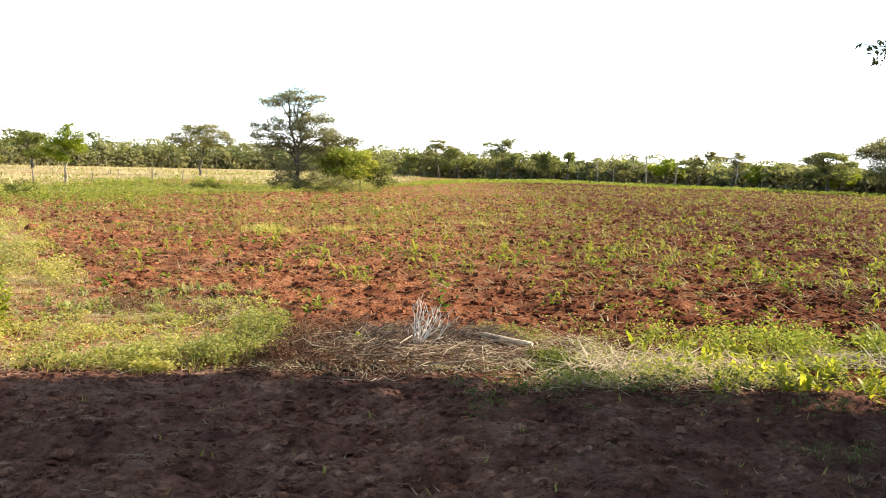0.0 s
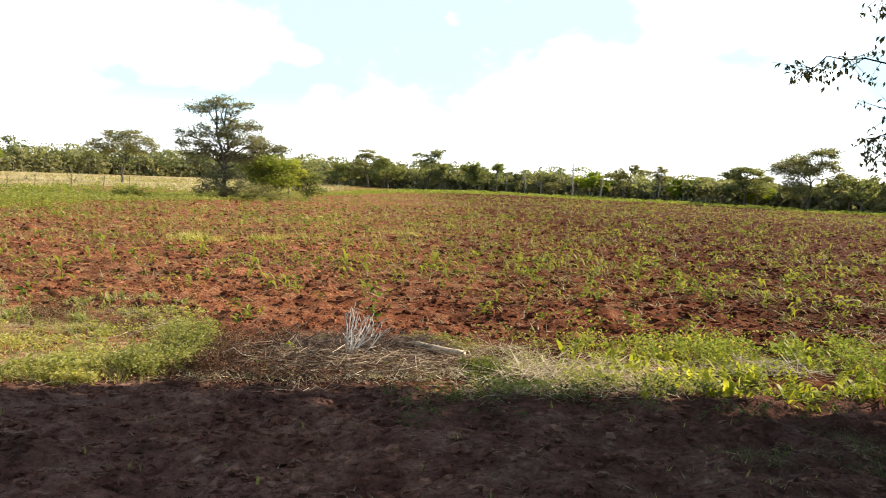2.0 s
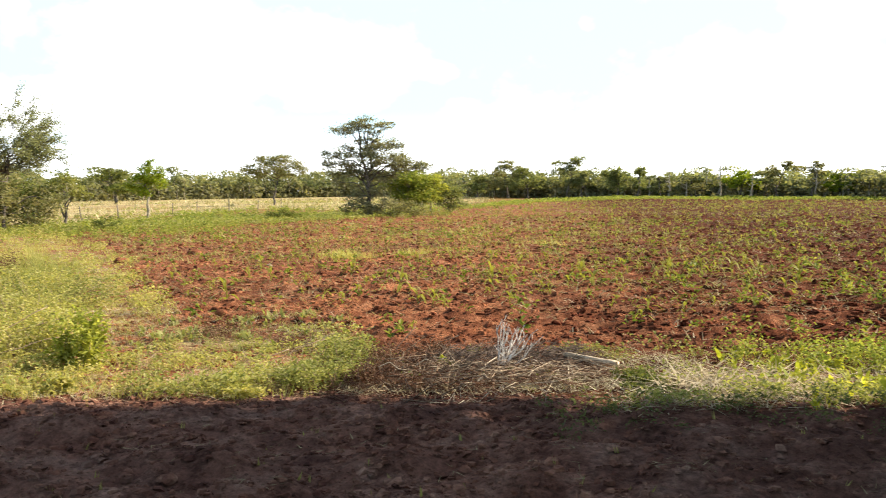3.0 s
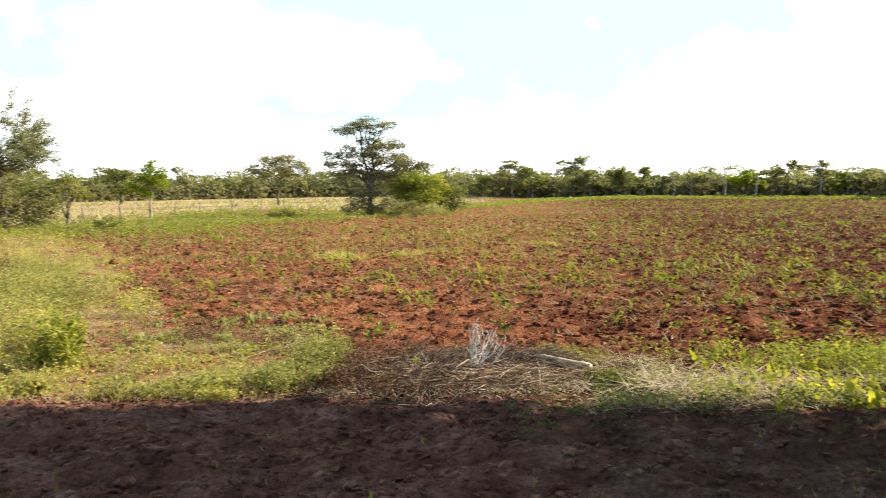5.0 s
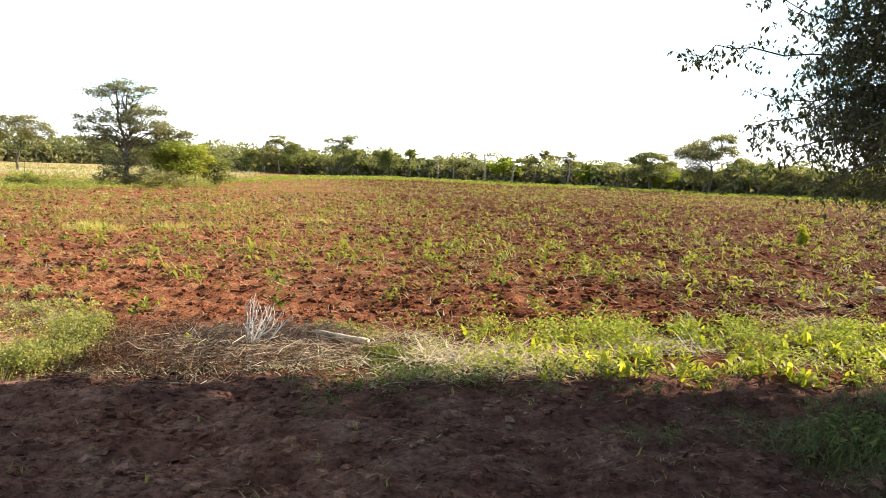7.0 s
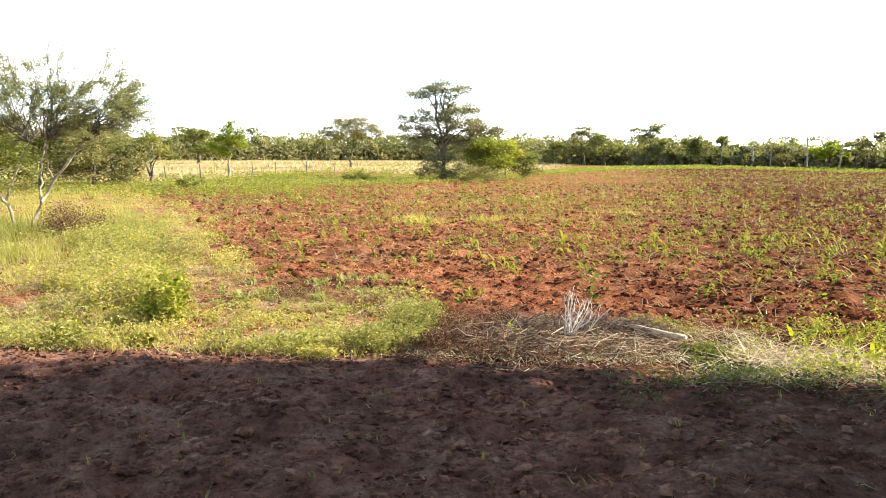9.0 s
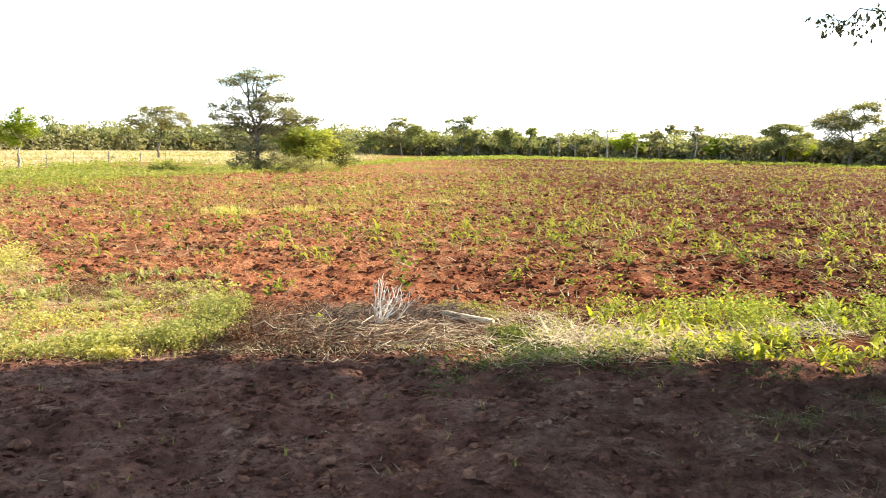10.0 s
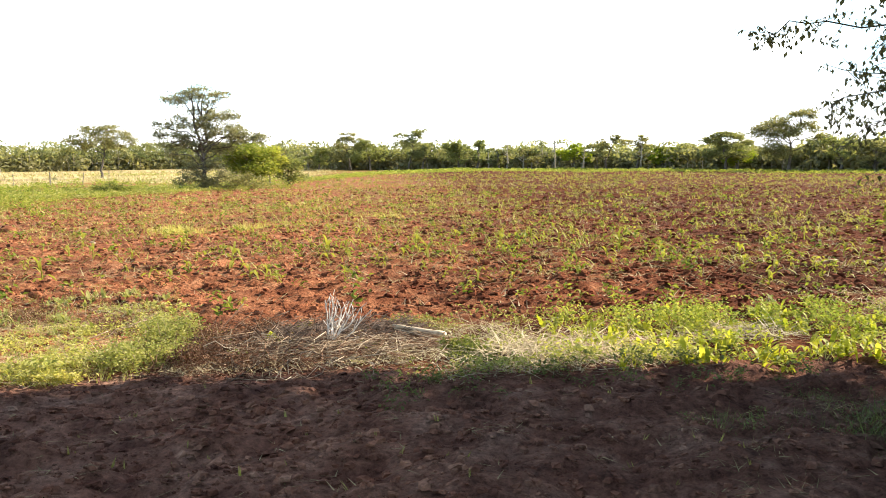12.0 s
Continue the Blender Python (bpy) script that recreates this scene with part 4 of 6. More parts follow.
# ---- far woodland, one mass of crowns ----
def woodland(name, label, spots, leaf, n, seed, mat):
    """Broad, overlapping crowns over dry undergrowth and pale stems."""
    rng = np.random.default_rng(seed)
    crown, wood, under = Pile(), Pile(), Pile()
    for x, y, w, h, row in spots:
        scale = math.sqrt(math.hypot(x, y) / 150)
        base = h * rng.uniform(0.20, 0.38)
        k = 12 if row < 2 else 8
        a, r = rng.uniform(0, 6.28, k), np.sqrt(rng.uniform(0, 1, k))
        hub = np.stack([x + 0.42 * w * r * np.cos(a), y + 0.42 * w * r * np.sin(a), base + (h - base) * np.sqrt(1 - 0.92 * r ** 2) * rng.uniform(0.5, 0.86, k)], -1)
        girth = np.stack([w * rng.uniform(0.12, 0.22, k)] * 2 + [h * rng.uniform(0.09, 0.15, k)], -1)
        pick = rng.integers(0, k, n if row < 2 else n * 3 // 5)
        u = rng.normal(0, 1, (len(pick), 3))
        u[:, 2] = np.where(u[:, 2] < -0.4, -u[:, 2], u[:, 2])
        u /= np.linalg.norm(u, axis=1, keepdims=True)
        where = hub[pick] + u * girth[pick] * rng.uniform(0.75, 1.12, (len(pick), 1))
        where[:, 2] = np.maximum(where[:, 2], 0.3)
        crown.add(*shell_quads(where, u, leaf * scale, rng))
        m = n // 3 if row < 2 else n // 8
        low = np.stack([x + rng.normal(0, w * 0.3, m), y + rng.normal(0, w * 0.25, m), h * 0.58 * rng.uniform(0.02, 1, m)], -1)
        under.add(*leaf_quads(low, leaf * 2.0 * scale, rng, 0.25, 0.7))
        for _ in range(2 if row == 0 else 1):
            b = np.array([x + rng.normal(0, w * 0.2), y + rng.normal(0, w * 0.15) - (1.0 if row == 0 else 0), 0])
            wood.add(*tube(bent(b, b + np.array([rng.normal(0, 0.5), rng.normal(0, 0.4), h * 0.7]), rng, 0, 4, 0.1), np.linspace(0.09, 0.04, 4), 4))
    root = new(name)
    tagged(root, label, "woodland", kind="stuff")
    part("foliage", crown.mesh("foliage", mat), root)
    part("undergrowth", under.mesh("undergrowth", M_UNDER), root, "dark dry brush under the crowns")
    part("understorey", wood.mesh("understorey", M_PALE, True), root)


rng = np.random.default_rng(5)
spots = []
for a in list(np.arange(-62, -34, 2.2)) + list(np.arange(-34, 47, 0.8)) + list(np.arange(47, 70, 3.0)):
    far = wood_far(a)
    tall = np.interp(a, [-64, -26, -20, -12, -4, 2, 10, 20, 27, 40, 78], [6.0, 5.6, 6.4, 6.6, 6.4, 5.4, 4.7, 4.1, 3.4, 4.0, 4.6])
    for row in range(4):
        d = far + row * 5 + rng.uniform(0, 4.5)
        x, y, _ = polar(a + rng.normal(0, 0.25), 0, d)
        big = rng.uniform() < 0.26
        spots.append((x, y, (rng.uniform(6.5, 9.5) if big else rng.uniform(3.8, 6.5)) * d / 160, tall * (rng.uniform(1.0, 1.2) if big else rng.uniform(0.62, 0.95)) * (1 + 0.03 * row), row))
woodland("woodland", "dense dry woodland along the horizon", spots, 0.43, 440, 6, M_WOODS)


# ---- the big shade tree on the right, whose shadow lies over the foreground ----
def shade_tree():
    rng = np.random.default_rng(101)
    root = thing("shade_tree", (9.6, 4.0, float(ground_z(9.6, 4.0)) - 0.1), "large dense dark-leaved tree with drooping branches", "tree")
    at = np.array([9.6, 4.0, 0.0])
    wood, crown, near, limbs, canes = Pile(), Pile(), Pile(), [], Pile()
    stem = bent((0, 0, 0), (0.0, 0.3, 4.2), rng, 0, 6, 0.05)
    wood.add(*tube(stem, np.linspace(0.42, 0.28, 6), 12))
    # Unseen upper lobes shape the foreground shadow; the last two are added to block skylight.
    lobes = [((9.6, 4.7, 6.0), (3.4, 3.5, 2.4)), ((9.9, 6.0, 9.3), (3.5, 3.95, 2.6)), ((9.5, 5.0, 4.4), (2.4, 1.9, 1.2)), ((12.5, 3.5, 7.5), (3.2, 3.4, 3.0)), ((8.6, 1.2, 6.5), (2.8, 2.6, 2.6)),
             ((10.5, 7.2, 12.0), (3.0, 3.6, 2.2)), ((9.0, 5.3, 6.6), (2.7, 3.75, 1.8)), ((7.2, 2.9, 4.4), (2.4, 1.7, 1.0)), ((5.4, 1.6, 5.4), (2.8, 2.4, 1.0))]
    for c, r in lobes:
        c = np.array(c) - at
        _, hubs = in_pad(c, r, 1, rng, 40, 0.17)
        u = rng.normal(0, 1, (int(640 * r[0] * r[1]), 3))
        u *= rng.uniform(0, 1, (len(u), 1)) ** 0.4 / np.linalg.norm(u, axis=1, keepdims=True)
        where = c + u * np.array(r) * np.array([1.0, 1.1, 1.0])
        # Unseen crown leaves are cut along the sun's rays to draw the shadow's edge
        flat_x, flat_y = where[:, 0] + at[0] - 1.487 * where[:, 2], where[:, 1] + at[1] - 0.399 * where[:, 2]
        shadow_edge = np.interp(flat_x, [-9, -5, -4.2, -3.7, -3.4, -2, -1, 0, 0.6, 1.2, 1.7, 2.4, 3.6, 6, 9], [5.0, 5.15, 5.35, 5.85, 6.08, 6.25, 6.35, 6.37, 6.15, 5.95, 5.72, 5.58, 5.25, 5.1, 4.9])
        where = where[flat_y < shadow_edge + rng.normal(0, 1, len(where)) * np.interp(flat_x, [0, 2.5, 5], [0.05, 0.10, 0.30])]
        crown.add(*leaf_quads(where, 0.28, rng, 0.4, 0.6, 0.3))
        limb = bent(stem[-1], c, rng, 0.05, 7, 0.12)
        limbs.append(Pile().add(*tube(limb, np.linspace(0.20, 0.05, 7), 7)))
        for h in hubs[:16]:
            limbs[-1].add(*tube(bent(limb[rng.integers(3, 7)], h, rng, 0.05, 5, 0.2), np.linspace(0.05, 0.01, 5), 5))

    def spray(path, r0, leaves, reach, size=0.057):
        """A drooping branch with side twigs and hanging leaves."""
        path = np.asarray(path)
        canes.add(*tube(path - at, np.linspace(r0, r0 * 0.25, len(path)), 6))
        seg = np.minimum(len(path) - 2, ((1 - rng.uniform(0, 1, leaves // 8) ** 1.7) * (len(path) - 1)).astype(int))
        for s in seg:
            f = rng.uniform()
            b = path[s] * (1 - f) + path[s + 1] * f
            e = b + np.clip(rng.normal(0, 1, 3), -1.4, 1.4) * np.array([reach, reach, reach * 0.6]) + np.array([0, 0, -reach * 0.35])
            tw = bent(b, e, rng, 0.08, 4, 0.25)
            canes.add(*tube(tw[::3] - at, np.linspace(0.0035, 0.0016, 2), 3))
            t = rng.uniform(0.25, 1.0, 7)
            c = b + (e - b) * t[:, None] + rng.normal(0, 0.022, (7, 3)) + np.array([0, 0, -0.025])
            near.add(*leaf_quads(c - at, size * 1.05, rng, 0.35, 0.48, 1.2))

    hub = np.array([7.6, 5.0, 4.2])
    twigs = [
        [(43.6, 10.06), (42.0, 10.3), (40.5, 10.2), (39.4, 10.17), (38.3, 10.6), (37.3, 11.2), (35.6, 12.26)],
        [(44.0, 7.4), (42.1, 7.9), (40.2, 8.06), (38.6, 8.2), (37.1, 8.12), (35.2, 8.65), (34.1, 8.6), (33.05, 8.85), (32.3, 8.1), (31.8, 8.3)],
        [(43.0, 6.4), (40.3, 5.77), (38.9, 5.39), (37.6, 5.5), (36.05, 5.79)],
        [(43.5, 6.0), (40.1, 5.6), (38.4, 4.44), (36.3, 4.14), (35.6, 3.73)],
        [(44.0, 12.5), (41.8, 11.3), (39.2, 12.7), (37.1, 14.8), (36.0, 16.0)],
        [(43.5, 4.5), (41.0, 3.4), (39.0, 2.9), (37.6, 2.4)],
        [(45.0, 3.2), (42.5, 1.8), (40.6, 0.9), (39.2, 0.3)],
    ]
    for k, line in enumerate(twigs):
        d = (7.5, 7.4, 7.4, 7.2, 7.6, 6.6, 6.4)[k]
        path = np.array([polar(a, e, d + 0.12 * n) for n, (a, e) in enumerate(line[::-1])][::-1])
        canes.add(*tube(bent(hub, path[0], rng, 0.05, 5, 0.1) - at, np.linspace(0.03, 0.012, 5), 6))
        spray(path, 0.011, (230, 260, 190, 220, 260, 260, 170)[k], 0.17, 0.050)
    # fuller drooping sprays towards the tree's middle
    for _ in range(190):
        a, e = rng.uniform(37.8, 56), rng.uniform(2.6, 21)
        if a < 39.3 + rng.uniform(0, 4.0):
            continue
        d = rng.uniform(7.2, 8.2) if e > 5 else rng.uniform(6.2, 7.0)
        tip = polar(a, e, d)
        start = tip + np.array([0.9, -0.25, 0.35]) * rng.uniform(0.4, 0.9)
        spray(bent(start, tip, rng, 0.1, 6, 0.4), 0.005, int(rng.uniform(150, 300)), 0.22, 0.052)
    for _ in range(80):
        a, e = rng.uniform(36.2, 52), rng.uniform(-0.6, 4.5)
        if a < 39.0 + (4.5 - e) * rng.uniform(0, 0.5):
            continue
        tip = polar(a, e, rng.uniform(7.0, 7.8))
        start = tip + np.array([0.8, -0.2, 0.5]) * rng.uniform(0.4, 0.8)
        spray(bent(start, tip, rng, 0.1, 6, 0.4), 0.005, int(rng.uniform(70, 170)), 0.22, 0.042)
    for _ in range(30):
        a, e = rng.uniform(40.2, 53), 0.8 - 2.6 * rng.uniform(0, 1) ** 1.6
        tip = polar(a, e + 0.12 * (43 - min(a, 43)), rng.uniform(7.0, 7.8))
        start = tip + np.array([0.5, -0.15, 0.7]) * rng.uniform(0.5, 0.9)
        spray(bent(start, tip, rng, 0.1, 6, 0.4), 0.005, int(rng.uniform(40, 90)), 0.20, 0.038)
    for _ in range(80):
        a, e = rng.uniform(36.8, 44), rng.uniform(3.5, 17)
        if a < 37.4 + rng.uniform(0, 2.6) + 0.10 * abs(e - 6.5):
            continue
        tip = polar(a, e, rng.uniform(7.3, 8.2))
        start = tip + np.array([0.9, -0.25, 0.3]) * rng.uniform(0.4, 0.9)
        spray(bent(start, tip, rng, 0.1, 6, 0.4), 0.005, int(rng.uniform(90, 200)), 0.20, 0.047)
    trunk = part("trunk", wood.mesh("trunk", M_BARK, True), root)
    for limb in limbs:
        part("limb", limb.mesh("limb", M_BARK, True), trunk)
    tagged(part("twig", canes.mesh("twig", M_BARK, True), trunk), "thin drooping twigs", kind="stuff")
    part("crown", crown.mesh("crown", M_DARK), root)
    part("drooping_foliage", near.mesh("drooping_foliage", M_NEARLEAF), root)


shade_tree()


# ---- the field: clods, young maize, weeds ----
def clod(rng):
    """A crumbly lump with twelve quads."""
    v = np.array([(x, y, z) for z in (-0.35, 0.55) for x, y in ((-1, -1), (1, -1), (1, 1), (-1, 1))], float)
    v = np.concatenate([v, np.array([(-1.25, 0, 0.1), (1.25, 0, 0.1), (0, -1.25, 0.1), (0, 1.25, 0.1)]), np.array([(0, 0, 0.85)])])
    v = v * rng.uniform(0.65, 1.2, v.shape) * 0.5
    q = np.array([(0, 10, 4, 8), (10, 1, 9, 5), (0, 10, 5, 4), (1, 9, 5, 10), (1, 2, 6, 9), (9, 6, 5, 1), (2, 11, 6, 9), (2, 3, 11, 6), (3, 7, 6, 11), (3, 0, 8, 7), (8, 4, 7, 3), (0, 8, 4, 10), (4, 5, 12, 7), (5, 6, 7, 12)])
    return v, q


def crumb(rng):
    """A small broken lump, open underneath."""
    v = np.array([(-1, -1, -0.4), (1, -1, -0.4), (1, 1, -0.4), (-1, 1, -0.4), (-0.7, -0.7, 0.8), (0.7, -0.7, 0.8), (0.7, 0.7, 0.8), (-0.7, 0.7, 0.8)]) * 0.5
    v = v * rng.uniform(0.55, 1.25, v.shape)
    return v * np.array([1, 1, 0.7]), np.array([(0, 1, 5, 4), (1, 2, 6, 5), (2, 3, 7, 6), (3, 0, 4, 7), (4, 5, 6, 7)])


def scatter(n, x0, x1, y0, y1, seed, power=1.0):
    """Even in x, denser towards the camera with a power above one; fans out with distance."""
    rng = np.random.default_rng(seed)
    u = rng.uniform(0, 1, n)
    y = y0 * (y1 / y0) ** u if power > 1 else y0 + (y1 - y0) * u
    x = x0 + (x1 - x0) * rng.uniform(0, 1, n)
    return x, y, rng


def in_view(x, y):
    a = np.degrees(np.arctan2(x, y))
    return (a > -60) & (a < 50)


def tilled(x, y):
    return (x > weed_edge(y) + 0.1) & (y > np.where(x > 0.8, strip_far(x), 8.4)) & (y < field_far(x))


def stuff(name, label, category, pile, mat, smooth=False):
    return tagged(new(name, pile.mesh(name, mat, smooth)), label, category, kind="stuff")


def place_clods(xs, ys, sizes, mat, rng):
    """Single lumps lying on the ground, on a few shared meshes."""
    shapes = [quads_mesh("clod", *lump, mat) for lump in LUMPS]
    for k, (cx, cy, cs) in enumerate(zip(xs, ys, sizes)):
        ob = part("clod", shapes[k % len(shapes)], ground)
        ob.matrix_world = Matrix.LocRotScale((cx, cy, float(ground_z(cx, cy)) - 0.1 * cs), Euler((rng.normal(0, 0.2), rng.normal(0, 0.2), rng.uniform(0, 6.28))), [cs] * 3)


rng = np.random.default_rng(200)
LUMPS = [clod(rng) for _ in range(8)]
CRUMBS = [crumb(rng) for _ in range(12)]
x, y, rng = scatter(21000, -7.0, 5.5, 3.2, 6.7, 201)
keep = (y < strip_near(x) + 0.15) & (np.abs(x) < y * 1.15) & (rng.uniform(0, 1, len(x)) < np.interp(x, [0.3, 2.0], [1.0, 0.45]))
x, y = x[keep], y[keep]
size = 0.012 + 0.05 * rng.uniform(0, 1, len(x)) ** 4.5
stuff("earth_clods", "crumbly clods of tilled earth tinted for shade", "clods", place_all(CRUMBS, x, y, ground_z(x, y) + size * 0.1, size, rng, 0.5), M_SHADE_CLOD)
x, y, rng = scatter(2600, -8.5, 3.0, 2.8, 6.6, 207)
ridge = np.cos(2 * np.pi * (y - 0.05 * x + 0.15 * value_noise(x, y, 1.2, 73)) / 0.55)
keep = (y < strip_near(x)) & (np.abs(x) < y * 1.15) & (rng.uniform(-0.6, 1.0, len(x)) < 0.5 * ridge + 0.5 * value_noise(x, y, 0.7, 74))
x, y = x[keep], y[keep]
size = 0.025 + 0.05 * rng.uniform(0, 1, len(x)) ** 4
near = np.zeros(len(x), bool)
near[np.argsort(-size * (y < 5.6) * (x < 2.2) * (x > -3.4))[:150]] = True
place_clods(x[near], y[near], size[near], M_SHADE_CLOD, rng)
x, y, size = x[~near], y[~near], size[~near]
stuff("earth_clods", "larger broken clods in low furrows of the yard", "clods", place_all(LUMPS, x, y, ground_z(x, y) - size * 0.18, size, rng, 0.6), M_SHADE_CLOD)
rng = np.random.default_rng(204)
a = np.radians(rng.uniform(-27, 44, 30000))
d = 8.2 * (52 / 8.2) ** rng.uniform(0, 1, 30000)
x, y = d * np.sin(a), d * np.cos(a)
keep = tilled(x, y)
x, y = x[keep], y[keep]
size = (0.020 + np.interp(np.hypot(x, y), [8, 20], [0.06, 0.08]) * rng.uniform(0, 1, len(x)) ** 4) * (1 + np.hypot(x, y) / 60)
# Clods towards the right get a darker, browner tone.
darker = x - 0.12 * y + 0.8 * value_noise(x, y, 2.0, 12) + rng.normal(0, 1.3, len(x)) > 0.9
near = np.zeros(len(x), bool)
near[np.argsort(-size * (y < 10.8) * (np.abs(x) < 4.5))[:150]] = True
place_clods(x[near & ~darker], y[near & ~darker], size[near & ~darker], M_CLOD, rng)
place_clods(x[near & darker], y[near & darker], size[near & darker], M_DARKER_CLOD, rng)
for sel, tone, label in ((~darker & ~near, M_CLOD, "red clods of ploughed earth in the sun"), (darker & ~near, M_DARKER_CLOD, "dark brown clods of ploughed earth")):
    stuff("field_clods", label, "clods", place_all(CRUMBS, x[sel], y[sel], ground_z(x[sel], y[sel]) + size[sel] * 0.1, size[sel], rng, 0.4), tone)

# maize: each near plant with its leaves
rng = np.random.default_rng(300)
MAIZE = [maize(rng, int(rng.integers(5, 9)), rng.uniform(0.17, 0.29)) for _ in range(12)]


def maize_plant(seed, mat, label):
    rng = np.random.default_rng(seed)
    root = thing("maize_plant", (0, 0, -50), label, "plant", "young maize plants")
    h = rng.uniform(0.17, 0.26)
    stalk = bent((0, 0, -0.03), (rng.normal(0, 0.01), rng.normal(0, 0.01), h * 0.6), rng, 0, 4, 0.03)
    part("stalk", quads_mesh("stalk", *tube(stalk, np.linspace(0.008, 0.003, 4), 5), mat, True), root)
    turn = rng.uniform(0, 6.28)
    for k in range(int(rng.integers(6, 9))):
        v, q = maize_leaf(rng, k / 6, h, turn + k * 2.6 + rng.normal(0, 0.3))
        part("leaf", quads_mesh("leaf", v, q, mat, True), root)
    return root


def field_density(x, y):
    """Share of spots that carry a plant: sparse on the bare left, fuller to the right and far away."""
    bare = smooth_step(1.0, 11.0, x - weed_edge(y) + 0.12 * (y - 8))
    return np.clip(0.27 + 0.73 * bare, 0, 1) * (0.75 + 0.35 * value_noise(x, y, 2.6, 21))


spots = []
rng = np.random.default_rng(301)
row = 0
for yy in np.arange(8.6, 130, 0.72):
    reach = min(90.0, yy * 1.15 + 2)
    step = 0.40 * (1 + max(0, yy - 16) / 40)
    xx = np.arange(max(-24.0, -yy * 0.7), reach, step)
    xx = xx + rng.normal(0, 0.12, len(xx))
    ys = yy + rng.normal(0, 0.12, len(xx)) + xx * 0.12
    keep = tilled(xx, ys) & (rng.uniform(0, 1, len(xx)) < field_density(xx, ys) * 0.72) & in_view(xx, ys)
    spots += list(zip(xx[keep], ys[keep]))
spots = np.array(spots)
dist = np.hypot(spots[:, 0], spots[:, 1])
order = np.argsort(dist)
NEAR = 230
plants = [maize_plant(310 + k, M_CORN, "young maize plant with arching green leaves") for k in range(9)]
for n, k in enumerate(order[:NEAR]):
    px, py = spots[k]
    m = Matrix.LocRotScale((px, py, float(ground_z(px, py))), Euler((rng.normal(0, 0.13), rng.normal(0, 0.13), rng.uniform(0, 6.28))), [rng.uniform(0.7, 1.35)] * 3)
    if n < len(plants):
        plants[n].matrix_world = m
    else:
        copy_thing(plants[n % len(plants)], m)
rest = spots[order[NEAR:]]
far = np.hypot(rest[:, 0], rest[:, 1])
sc = rng.uniform(0.6, 1.08, len(rest)) * (1 + np.clip(far - 20, 0, 60) / 150)
sel = far < 27
stuff("maize_rows", "young green maize across the red field", "crop", place_all(MAIZE, rest[sel, 0], rest[sel, 1], ground_z(rest[sel, 0], rest[sel, 1]), sc[sel], rng, 0.1), M_CORN)
FARMAIZE = [tuft(5, 0.24, 0.032, rng, (0.4, 1.3), (0.2, 0.7), 0.05) for _ in range(12)]
stuff("maize_rows", "young green maize far out in the field", "crop", place_all(FARMAIZE, rest[~sel, 0], rest[~sel, 1], ground_z(rest[~sel, 0], rest[~sel, 1]), sc[~sel], rng, 0.1), M_CORN)

rng = np.random.default_rng(320)
HERBS = [herb(16, 0.11, 0.045, rng) for _ in range(6)]
DRYWEEDS = [tuft(4, 0.16, 0.012, rng, (0.0, 0.45), (0.0, 0.15), 0.07) for _ in range(6)]
BITS = [tuft(4, 0.11, 0.011, rng, (0.0, 0.9), (0.0, 0.3), 0.06) for _ in range(10)]
DRYTUFTS = [tuft(7, 0.13, 0.007, rng, (0.05, 0.7), (0.0, 0.15), 0.06) for _ in range(6)]


def field_spots(n, seed, y0, y1, share):
    r = np.random.default_rng(seed)
    a, d = np.radians(r.uniform(-30, 48, n)), y0 * (y1 / y0) ** r.uniform(0, 1, n)
    x, y = d * np.sin(a), d * np.cos(a)
    k = tilled(x, y) & (r.uniform(0, 1, n) < share(x, y))
    return x[k], y[k], r


x, y, r = field_spots(4000, 321, 8.3, 125, lambda x, y: (0.20 + 0.5 * smooth_step(-0.2, 0.6, value_noise(x, y, 3.1, 31))) * (0.35 + 0.65 * smooth_step(1, 12, x - weed_edge(y) + 0.15 * (y - 8))))
stuff("field_weeds", "small leafy weeds among the maize", "weeds", place_all(HERBS, x, y, ground_z(x, y), r.uniform(0.6, 1.6, len(x)) * (1 + np.hypot(x, y) / 55), r), M_WEED)
x, y, r = field_spots(9000, 322, 9.5, 125, lambda x, y: (0.2 + 0.7 * smooth_step(0.0, 0.5, value_noise(x, y, 4.3, 33))) * (1 - 0.6 * smooth_step(3, 10, x - 0.1 * y)))
y = (np.floor((y - 0.12 * x) / 0.85) + 0.5 + r.normal(0, 0.17, len(x))) * 0.85 + 0.12 * x
stuff("field_stubble", "half-dry weeds and crop remains on the soil", "weeds", place_all(DRYWEEDS, x, y, ground_z(x, y) + 0.01, r.uniform(0.6, 1.5, len(x)) * (1 + np.hypot(x, y) / 60), r), M_STRAW)
x, y, r = field_spots(6000, 327, 10.5, 60, lambda x, y: (0.25 + 0.5 * smooth_step(-0.2, 0.5, value_noise(x, y, 2.4, 37))) * (1 - 0.8 * smooth_step(2, 9, x - 0.1 * y)))
stuff("field_stubble", "short half-dry weeds on the dusty part of the field", "weeds", place_all(DRYTUFTS, x, y, ground_z(x, y), r.uniform(0.5, 1.2, len(x)) * (1 + np.hypot(x, y) / 45), r, 0.3), M_DRYWEED)
x, y, r = field_spots(15000, 328, 8.8, 110, lambda x, y: (0.12 + 0.55 * smooth_step(-0.1, 0.5, value_noise(x, y, 2.2, 39))) * (0.22 + 0.78 * smooth_step(0, 8, x - 0.05 * y)) * (0.35 + 0.65 * smooth_step(9, 22, np.hypot(x, y))))
stuff("field_stubble", "pale straw and withered stalks between the maize", "straw", place_all(BITS, x, y, ground_z(x, y) + 0.02, r.uniform(0.4, 1.2, len(x)) * (1 + np.hypot(x, y) / 45), r, 0.5), M_STUBBLE)
